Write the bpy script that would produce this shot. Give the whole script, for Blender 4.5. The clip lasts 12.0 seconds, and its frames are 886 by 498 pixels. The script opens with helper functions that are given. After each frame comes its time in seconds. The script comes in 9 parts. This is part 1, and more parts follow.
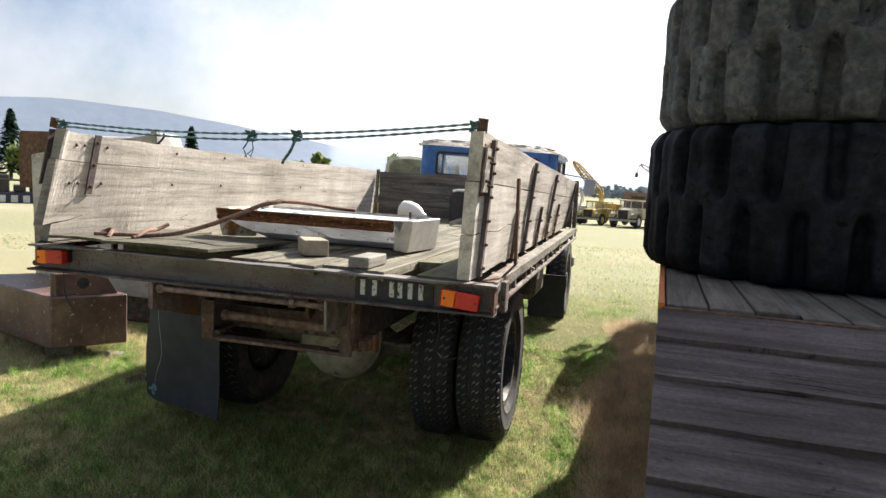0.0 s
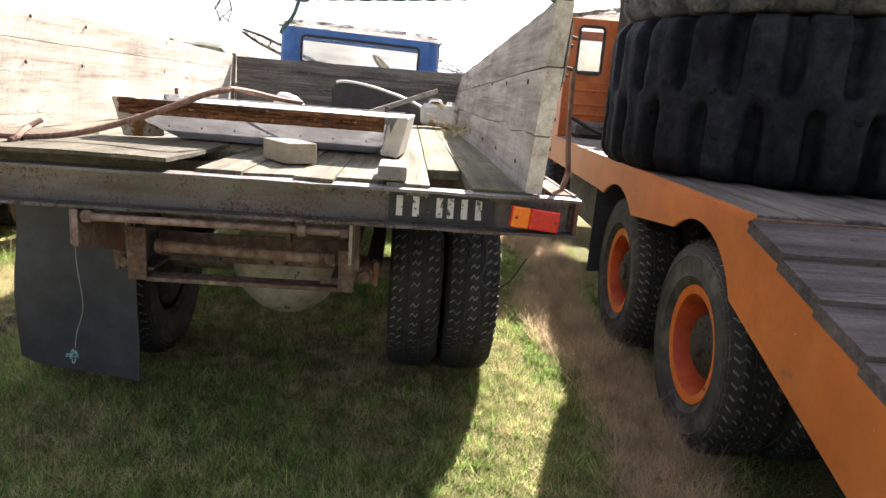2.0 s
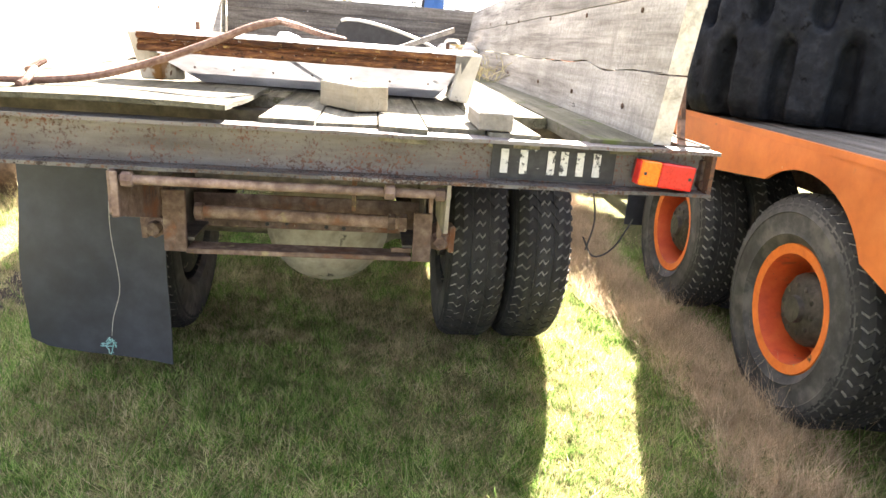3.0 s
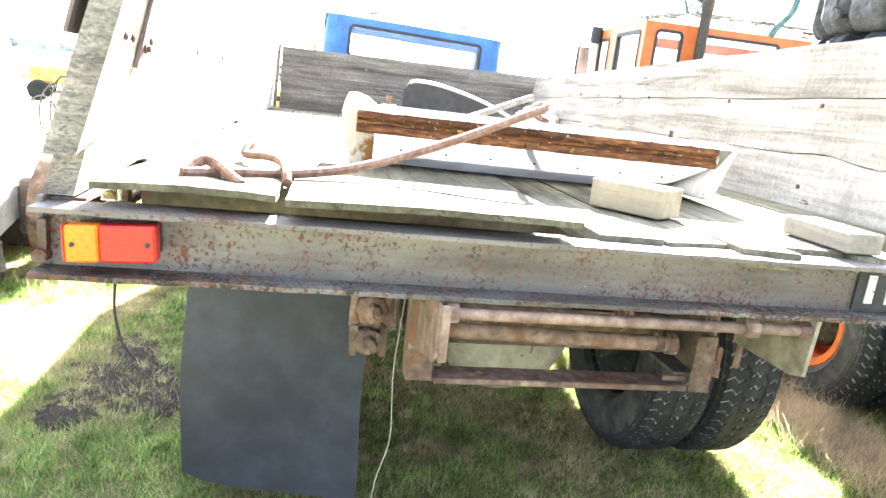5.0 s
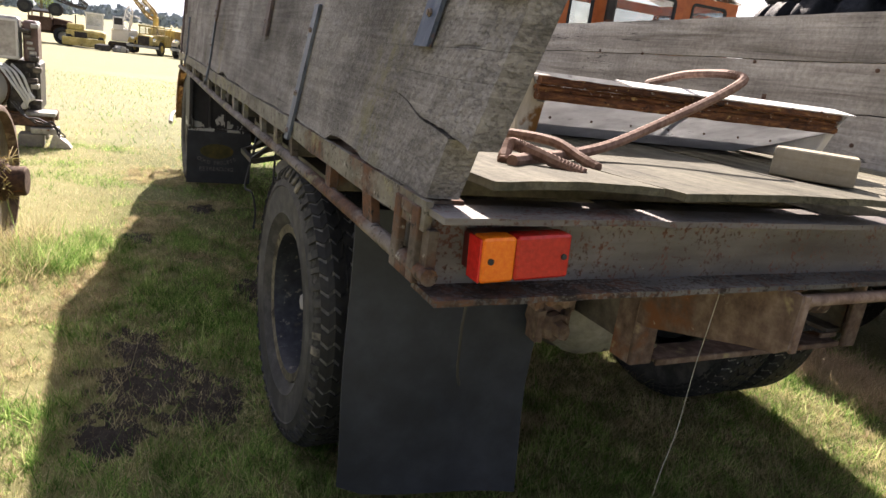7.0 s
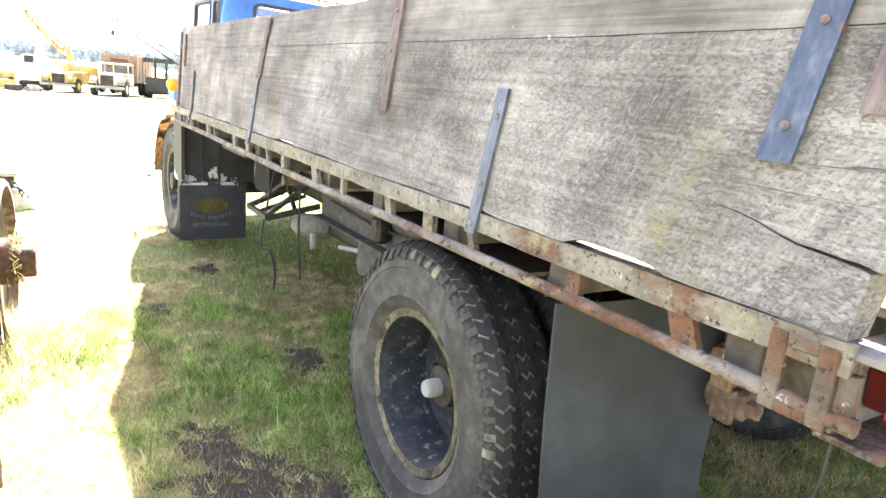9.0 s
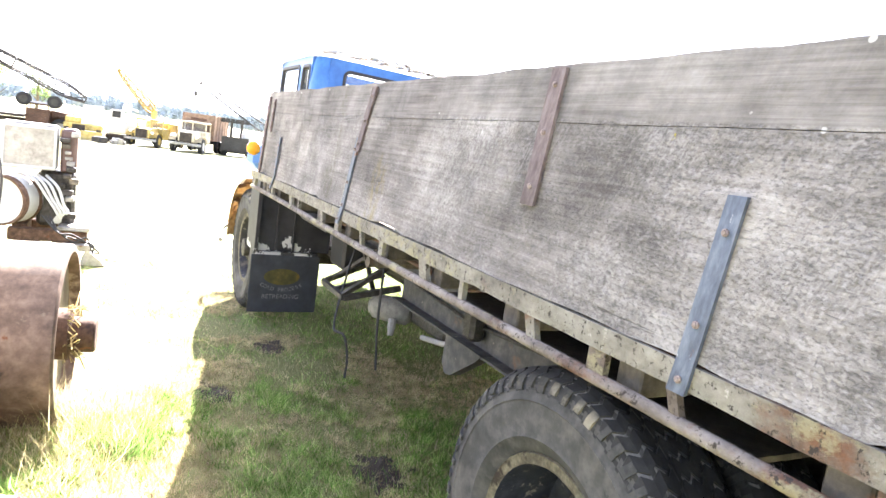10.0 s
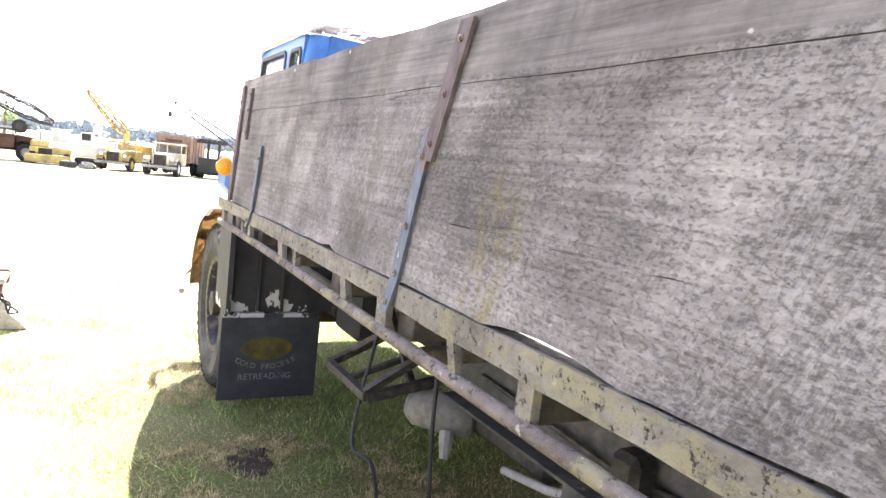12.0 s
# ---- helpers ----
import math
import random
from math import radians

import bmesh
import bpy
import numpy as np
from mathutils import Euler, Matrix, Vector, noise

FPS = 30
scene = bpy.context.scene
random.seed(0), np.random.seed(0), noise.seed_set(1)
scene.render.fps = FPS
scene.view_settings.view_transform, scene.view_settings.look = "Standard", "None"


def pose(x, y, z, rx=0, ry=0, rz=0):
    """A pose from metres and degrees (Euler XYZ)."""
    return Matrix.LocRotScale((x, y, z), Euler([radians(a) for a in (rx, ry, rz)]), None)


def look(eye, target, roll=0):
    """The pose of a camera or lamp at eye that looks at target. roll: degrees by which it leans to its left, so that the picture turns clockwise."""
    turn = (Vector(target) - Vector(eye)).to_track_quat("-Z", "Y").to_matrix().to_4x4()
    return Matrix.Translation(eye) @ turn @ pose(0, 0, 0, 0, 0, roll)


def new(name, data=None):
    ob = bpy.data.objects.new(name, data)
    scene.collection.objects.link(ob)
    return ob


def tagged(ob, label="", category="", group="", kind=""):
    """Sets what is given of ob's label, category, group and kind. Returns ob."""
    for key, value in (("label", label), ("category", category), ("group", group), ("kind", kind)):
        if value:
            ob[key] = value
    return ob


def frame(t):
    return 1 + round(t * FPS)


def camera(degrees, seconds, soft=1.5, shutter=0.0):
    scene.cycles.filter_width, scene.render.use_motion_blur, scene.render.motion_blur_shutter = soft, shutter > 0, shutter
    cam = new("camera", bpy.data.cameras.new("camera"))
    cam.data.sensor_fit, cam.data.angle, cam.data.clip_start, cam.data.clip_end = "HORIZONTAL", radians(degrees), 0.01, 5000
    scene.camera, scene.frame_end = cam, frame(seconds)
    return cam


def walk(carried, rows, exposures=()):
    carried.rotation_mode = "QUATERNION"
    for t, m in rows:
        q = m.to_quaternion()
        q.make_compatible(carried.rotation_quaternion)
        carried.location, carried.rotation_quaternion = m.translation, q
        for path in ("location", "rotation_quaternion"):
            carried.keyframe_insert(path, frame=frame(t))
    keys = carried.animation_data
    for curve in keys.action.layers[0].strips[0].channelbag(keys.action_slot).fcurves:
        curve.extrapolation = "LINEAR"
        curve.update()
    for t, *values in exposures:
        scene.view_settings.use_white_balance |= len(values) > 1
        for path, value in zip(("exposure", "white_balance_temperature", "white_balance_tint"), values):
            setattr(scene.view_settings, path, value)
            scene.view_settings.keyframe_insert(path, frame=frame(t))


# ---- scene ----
cam = camera(67.5, 12.0)
PATH = [
    (0, (1.728, -2.755, 1.577), (1.209, -0.833, 1.382), 3.0),
    (0.5, (1.453, -2.721, 1.596), (1.161, -0.753, 1.396), 3.7),
    (1, (1.168, -2.526, 1.541), (0.951, -0.55, 1.323), 3.6),
    (1.5, (0.879, -2.34, 1.494), (0.745, -0.383, 1.102), 3.7),
    (2, (0.621, -2.255, 1.486), (0.752, -0.313, 1.028), 4.4),
    (2.5, (0.391, -2.056, 1.414), (0.587, -0.145, 0.857), 4.9),
    (2.7, (0.318, -1.966, 1.418), (0.523, -0.071, 0.814), 4.7),
    (4.3, (-0.276, -1.52, 1.406), (0.095, 0.358, 0.827), 4.3),
    (4.5, (-0.403, -1.448, 1.417), (-0.096, 0.44, 0.835), 4.2),
    (5, (-0.704, -1.317, 1.437), (-0.332, 0.596, 0.986), 6.5),
    (5.5, (-0.926, -1.146, 1.457), (-0.48, 0.776, 1.13), 4.9),
    (6, (-1.163, -0.986, 1.448), (-0.824, 0.964, 1.156), 4.3),
    (6.5, (-1.418, -0.912, 1.377), (-0.838, 0.941, 0.898), 5.8),
    (6.7, (-1.511, -0.896, 1.375), (-0.805, 0.903, 0.861), 6.9),
    (8.3, (-2.047, -0.58, 1.401), (-0.8, 0.843, 0.752), 6.7),
    (8.5, (-2.103, -0.563, 1.417), (-0.846, 0.862, 0.792), 6.8),
    (9, (-2.145, -0.378, 1.453), (-1.09, 1.256, 0.983), 5.2),
    (9.5, (-2.12, -0.142, 1.479), (-1.256, 1.632, 1.154), 4.8),
    (10, (-2.129, 0.138, 1.471), (-1.212, 1.891, 1.182), 7.9),
    (10.5, (-2.059, 0.44, 1.45), (-1.053, 2.145, 1.162), 7.5),
    (11, (-1.943, 0.794, 1.453), (-1.069, 2.581, 1.244), 7.0),
    (11.5, (-1.874, 1.203, 1.431), (-0.907, 2.943, 1.242), 7.9),
    (12, (-1.79, 1.624, 1.405), (-0.829, 3.363, 1.173), 6.6),
]
EXPOSURE = [(0.0, 1.4, 6350, 13), (0.5, 1.25, 6350, 13), (1.0, 1.1, 6350, 13), (1.5, 1.22, 6350, 16), (2.0, 2.15, 6600, 20), (2.5, 3.05, 6800, 19), (4.5, 4.3, 6300, 11), (5.0, 4.3, 6200, 10), (5.5, 3.17, 6250, 12),
            (6.0, 2.22, 6400, 17), (6.5, 1.47, 6600, 20), (8.5, 3.77, 6700, 17), (9.0, 4.02, 6300, 16), (10.0, 3.87, 6100, 19), (12.0, 3.4, 6100, 24)]
walk(cam, [(t, look(eye, target, roll)) for t, eye, target, roll in PATH], EXPOSURE)

# ---- light ----
SUN_TO = Vector((0.42, 1.27, 1.0)).normalized()
world = bpy.data.worlds.new("sky")
scene.world = world
world.use_nodes = True
wn = world.node_tree
sky = wn.nodes.new("ShaderNodeTexSky")
sky.sky_type = "NISHITA"
sky.sun_disc = False
sky.sun_elevation = math.asin(SUN_TO.z)
sky.sun_rotation = math.atan2(SUN_TO.x, SUN_TO.y)
sky.air_density, sky.dust_density, sky.ozone_density = 1.0, 2.0, 1.0
cloud_co = wn.nodes.new("ShaderNodeTexCoord")
cloud = wn.nodes.new("ShaderNodeTexNoise")
cloud.inputs["Scale"].default_value, cloud.inputs["Detail"].default_value, cloud.inputs["Roughness"].default_value = 2.6, 8, 0.55
cloud_fac = wn.nodes.new("ShaderNodeMapRange")
cloud_fac.inputs[1].default_value, cloud_fac.inputs[2].default_value = 0.42, 0.6
cloud_fac.inputs[3].default_value, cloud_fac.inputs[4].default_value = 0.1, 0.9
cloud_mix = wn.nodes.new("ShaderNodeMix")
cloud_mix.data_type = "RGBA"
# thin cloud, brighter toward the sun
toward = wn.nodes.new("ShaderNodeVectorMath")
toward.operation = "DOT_PRODUCT"
toward.inputs[1].default_value = SUN_TO
wn.links.new(cloud_co.outputs["Generated"], toward.inputs[0])
gain = wn.nodes.new("ShaderNodeMapRange")
gain.inputs[1].default_value, gain.inputs[2].default_value = 0.0, 1.0
gain.inputs[3].default_value, gain.inputs[4].default_value = 3.0, 13.5
wn.links.new(toward.outputs["Value"], gain.inputs[0])
cloud_col = wn.nodes.new("ShaderNodeVectorMath")
cloud_col.operation = "SCALE"
cloud_col.inputs[0].default_value = (0.97, 1.0, 1.05)
wn.links.new(gain.outputs[0], cloud_col.inputs["Scale"])
wn.links.new(cloud_col.outputs[0], cloud_mix.inputs[7])
wn.links.new(cloud_co.outputs["Generated"], cloud.inputs["Vector"])
wn.links.new(cloud.outputs["Fac"], cloud_fac.inputs[0])
wn.links.new(cloud_fac.outputs[0], cloud_mix.inputs[0])
wn.links.new(sky.outputs[0], cloud_mix.inputs[6])
wn.links.new(cloud_mix.outputs[2], wn.nodes["Background"].inputs[0])
wn.nodes["Background"].inputs[1].default_value = 0.05
sun_data = bpy.data.lights.new("sun", "SUN")
sun_data.energy, sun_data.angle, sun_data.color = 5.0, radians(0.53), (1.0, 0.93, 0.81)
sun = new("sun", sun_data)
sun.matrix_world = look(SUN_TO * 40, (0, 0, 0))


# ---- materials ----
def mat(name, cols, scale=(6, 6, 6), rough=0.8, metal=0.0, bump=0.3, dist=0.01, large=0.35, patches=(), fine=1.0, spec=0.4):
    """A two-scale weathered surface: colours along a stretched grain, broad stains, and patches (colour, size, threshold, softness)."""
    m = bpy.data.materials.new(name)
    m.use_nodes = True
    nt = m.node_tree
    N, L = nt.nodes, nt.links
    bsdf = N["Principled BSDF"]
    tc, oi = N.new("ShaderNodeTexCoord"), N.new("ShaderNodeObjectInfo")
    off = N.new("ShaderNodeVectorMath")
    off.operation = "MULTIPLY_ADD"
    L.new(oi.outputs["Random"], off.inputs[0])
    off.inputs[1].default_value = (37.0, 23.0, 51.0)
    L.new(tc.outputs["Object"], off.inputs[2])
    mp = N.new("ShaderNodeMapping")
    L.new(off.outputs[0], mp.inputs[0])
    mp.inputs["Scale"].default_value = scale
    n1 = N.new("ShaderNodeTexNoise")
    L.new(mp.outputs[0], n1.inputs["Vector"])
    n1.inputs["Scale"].default_value, n1.inputs["Detail"].default_value, n1.inputs["Roughness"].default_value = 3.0 * fine, 8, 0.65
    ramp = N.new("ShaderNodeValToRGB")
    L.new(n1.outputs["Fac"], ramp.inputs[0])
    els = ramp.color_ramp.elements
    for i, c in enumerate(cols):
        p = 0.3 + 0.4 * i / max(1, len(cols) - 1)
        e = els[i] if i < 2 else els.new(p)
        e.position, e.color = p, (*c, 1)
    col = ramp.outputs[0]
    n2 = N.new("ShaderNodeTexNoise")
    L.new(off.outputs[0], n2.inputs["Vector"])
    n2.inputs["Scale"].default_value, n2.inputs["Detail"].default_value = 2.2, 4
    mr = N.new("ShaderNodeMapRange")
    L.new(n2.outputs["Fac"], mr.inputs[0])
    mr.inputs[1].default_value, mr.inputs[2].default_value = 0.3, 0.7
    mr.inputs[3].default_value, mr.inputs[4].default_value = 1 - large, 1 + large
    mul = N.new("ShaderNodeVectorMath")
    mul.operation = "SCALE"
    L.new(col, mul.inputs[0])
    L.new(mr.outputs[0], mul.inputs["Scale"])
    col = mul.outputs[0]
    for c, size, th, softness in patches:
        n3 = N.new("ShaderNodeTexNoise")
        L.new(off.outputs[0], n3.inputs["Vector"])
        n3.inputs["Scale"].default_value, n3.inputs["Detail"].default_value, n3.inputs["Roughness"].default_value = size, 6, 0.62
        m3 = N.new("ShaderNodeMapRange")
        L.new(n3.outputs["Fac"], m3.inputs[0])
        m3.inputs[1].default_value, m3.inputs[2].default_value = th, th + softness
        mx = N.new("ShaderNodeMix")
        mx.data_type = "RGBA"
        L.new(m3.outputs[0], mx.inputs[0])
        L.new(col, mx.inputs[6])
        mx.inputs[7].default_value = (*c, 1)
        col = mx.outputs[2]
    L.new(col, bsdf.inputs["Base Color"])
    rr = N.new("ShaderNodeMapRange")
    L.new(n1.outputs["Fac"], rr.inputs[0])
    rr.inputs[3].default_value, rr.inputs[4].default_value = max(0.05, rough - 0.12), min(1, rough + 0.12)
    L.new(rr.outputs[0], bsdf.inputs["Roughness"])
    bsdf.inputs["Metallic"].default_value = metal
    bsdf.inputs["Specular IOR Level"].default_value = spec
    if bump:
        b = N.new("ShaderNodeBump")
        b.inputs["Strength"].default_value, b.inputs["Distance"].default_value = bump, dist
        L.new(n1.outputs["Fac"], b.inputs["Height"])
        L.new(b.outputs[0], bsdf.inputs["Normal"])
    return m


class Graph:
    """A small builder of node materials on object coordinates, shifted from piece to piece."""

    def __init__(self, name):
        self.m = bpy.data.materials.new(name)
        self.m.use_nodes = True
        self.N, self.L = self.m.node_tree.nodes, self.m.node_tree.links
        self.bsdf = self.N["Principled BSDF"]
        tc, oi = self.N.new("ShaderNodeTexCoord"), self.N.new("ShaderNodeObjectInfo")
        off = self.N.new("ShaderNodeVectorMath")
        off.operation = "MULTIPLY_ADD"
        self.L.new(oi.outputs["Random"], off.inputs[0])
        off.inputs[1].default_value = (37.0, 23.0, 51.0)
        self.L.new(tc.outputs["Object"], off.inputs[2])
        self.co, self.raw = off.outputs[0], tc.outputs["Object"]

    def noise(self, scale, size=1.0, detail=6, rough=0.6, bend=0.0, raw=False):
        mp, n = self.N.new("ShaderNodeMapping"), self.N.new("ShaderNodeTexNoise")
        self.L.new(self.raw if raw else self.co, mp.inputs[0])
        mp.inputs["Scale"].default_value = scale
        self.L.new(mp.outputs[0], n.inputs["Vector"])
        for k, v in (("Scale", size), ("Detail", detail), ("Roughness", rough), ("Distortion", bend)):
            n.inputs[k].default_value = v
        return n.outputs["Fac"]

    def span(self, fac, a, b, c=0.0, d=1.0):
        r = self.N.new("ShaderNodeMapRange")
        self.L.new(fac, r.inputs[0])
        for k, v in enumerate((a, b, c, d)):
            r.inputs[k + 1].default_value = v
        return r.outputs[0]

    def math(self, op, a, b):
        n = self.N.new("ShaderNodeMath")
        n.operation = op
        for k, v in enumerate((a, b)):
            if isinstance(v, (int, float)):
                n.inputs[k].default_value = v
            else:
                self.L.new(v, n.inputs[k])
        return n.outputs[0]

    def line(self, fac, width):
        """1 along the contour where fac is one half, falling to 0."""
        return self.span(self.math("ABSOLUTE", self.math("SUBTRACT", fac, 0.5), 0), 0.0, width, 1.0, 0.0)

    def ramp(self, fac, stops):
        r = self.N.new("ShaderNodeValToRGB")
        self.L.new(fac, r.inputs[0])
        for i, (p, c) in enumerate(stops):
            e = r.color_ramp.elements[i] if i < 2 else r.color_ramp.elements.new(p)
            e.position, e.color = p, (*c, 1)
        return r.outputs[0]

    def mix(self, fac, a, b):
        x = self.N.new("ShaderNodeMix")
        x.data_type = "RGBA"
        for k, v in ((0, fac), (6, a), (7, b)):
            if isinstance(v, tuple):
                x.inputs[k].default_value = (*v, 1)
            elif isinstance(v, (int, float)):
                x.inputs[k].default_value = v
            else:
                self.L.new(v, x.inputs[k])
        return x.outputs[2]

    def tone(self, col, fac):
        n = self.N.new("ShaderNodeVectorMath")
        n.operation = "SCALE"
        self.L.new(col, n.inputs[0])
        self.L.new(fac, n.inputs["Scale"])
        return n.outputs[0]

    def finish(self, col, rough, height=None, strength=0.5, dist=0.004, metal=0.0, spec=0.3):
        self.L.new(col, self.bsdf.inputs["Base Color"])
        if isinstance(rough, (int, float)):
            self.bsdf.inputs["Roughness"].default_value = rough
        else:
            self.L.new(rough, self.bsdf.inputs["Roughness"])
        self.bsdf.inputs["Metallic"].default_value = metal
        self.bsdf.inputs["Specular IOR Level"].default_value = spec
        if height is not None:
            b = self.N.new("ShaderNodeBump")
            b.inputs["Strength"].default_value, b.inputs["Distance"].default_value = strength, dist
            self.L.new(height, b.inputs["Height"])
            self.L.new(b.outputs[0], self.bsdf.inputs["Normal"])
        return self.m


def wood(name, cols, along="y", saw=0.0, crack=0.7, stain=0.3, speck=0.0, lichen=(), streaks=(), strength=0.5, steady=False, dashes=()):
    """Weathered timber: grain, splits along the grain, cross saw marks, stains, specks and crusts (colour, size, threshold), dashes (colour, along, across, threshold)."""
    g = Graph(name)
    if steady:
        g.co = g.raw
    k = "xyz".index(along)

    def sc(length, across):
        return tuple(length if i == k else across for i in range(3))

    grain = g.noise(sc(1.6, 55), 1, 8, 0.7, 0.4)
    broad = g.noise(sc(0.9, 12), 1, 5, 0.6, 0.6)
    fac = g.math("ADD", g.math("MULTIPLY", grain, 0.4), g.math("MULTIPLY", broad, 0.6))
    col = g.ramp(fac, [(0.34, cols[0]), (0.5, cols[1]), (0.66, cols[2])])
    height = grain
    if saw:
        cut = g.noise(sc(60, 3), 1, 6, 0.75, 0.5)
        mark = g.math("MULTIPLY", g.span(cut, 0.42, 0.6), g.span(g.noise((2.5, 2.5, 2.5), 1, 3), 0.4, 0.6))
        col = g.mix(g.math("MULTIPLY", mark, saw), col, cols[0])
        height = g.math("SUBTRACT", height, g.math("MULTIPLY", mark, 0.5))
    if speck:
        grit = g.noise((60, 60, 60), 1, 6, 0.75)
        col = g.tone(col, g.span(grit, 0.34, 0.66, 1 - speck, 1 + speck))
        height = g.math("ADD", height, g.math("MULTIPLY", grit, 0.6))
    col = g.tone(col, g.span(g.noise((2.0, 2.0, 2.0), 1, 5, 0.6), 0.32, 0.68, 1 - stain, 1 + stain))
    for c, size, th in lichen:
        col = g.mix(g.span(g.noise((size, size, size), 1, 7, 0.68), th, th + 0.05), col, c)
    for c, length, across, th in dashes:
        col = g.mix(g.span(g.noise(sc(length, across), 1, 8, 0.78, 0.6), th, th + 0.07, 0, 0.9), col, c)
    for c, th in streaks:
        col = g.mix(g.span(g.noise((5.5 if k != 2 else 0.8, 5.5 if k == 1 else 3, 1.0), 1, 6, 0.65), th, th + 0.14, 0, 0.85), col, c)
    split = g.math("MULTIPLY", g.line(g.noise(sc(0.5, 9), 1, 4, 0.55, 0.3), 0.006), g.span(g.noise((1.1, 1.1, 1.1), 1, 3), 0.5, 0.6))
    col = g.mix(g.math("MULTIPLY", split, crack), col, tuple(c * 0.22 for c in cols[0]))
    height = g.math("SUBTRACT", height, g.math("MULTIPLY", split, 1.2))
    return g.finish(col, 0.9, height, strength, 0.005)


def pitted(name, cols, rust, rust_d, th, metal=0.2, rough=0.6, flake=(0.4, 0.39, 0.37), dirt=0.3):
    """Old painted or bare steel: streaky film, rust bloom in specks and patches, pale chips."""
    g = Graph(name)
    film = g.noise((1.2, 4, 9), 1, 7, 0.65)
    col = g.ramp(film, [(0.3, cols[0]), (0.5, cols[1]), (0.7, cols[2])])
    col = g.tone(col, g.span(g.noise((2.5, 2.5, 2.5), 1, 5), 0.32, 0.68, 1 - dirt, 1 + dirt))
    area = g.noise((4.5, 4.5, 4.5), 1, 5, 0.6)
    pit = g.noise((120, 120, 120), 1, 5, 0.7)
    bloom = g.span(g.math("ADD", g.math("MULTIPLY", pit, 0.6), g.math("MULTIPLY", area, 0.4)), th, th + 0.05)
    col = g.mix(bloom, col, g.mix(g.span(g.noise((28, 28, 28), 1, 3), 0.42, 0.58), rust, rust_d))
    chip = g.span(g.noise((38, 38, 38), 1, 4, 0.6), 0.72, 0.74)
    col = g.mix(chip, col, flake)
    height = g.math("ADD", g.math("MULTIPLY", pit, 0.8), g.math("MULTIPLY", bloom, -0.5))
    return g.finish(col, g.span(film, 0.3, 0.7, rough - 0.1, rough + 0.15), height, 0.5, 0.004, metal)


RUST = (0.17, 0.07, 0.035)
M = {}
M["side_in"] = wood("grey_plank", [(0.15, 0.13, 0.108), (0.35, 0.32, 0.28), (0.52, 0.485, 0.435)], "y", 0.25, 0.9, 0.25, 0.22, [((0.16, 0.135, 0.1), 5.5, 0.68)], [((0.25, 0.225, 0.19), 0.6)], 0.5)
# bleached wood, raised further in colour for the faces the sun strikes
M["side_pale"] = wood("bleached_sunlit_plank", [(0.27, 0.235, 0.19), (0.58, 0.535, 0.47), (0.74, 0.695, 0.63)], "y", 0.35, 0.9, 0.2, 0.16, [((0.22, 0.18, 0.13), 6, 0.7)], (), 0.45, True, [((0.3, 0.265, 0.22), 5, 40, 0.62)])


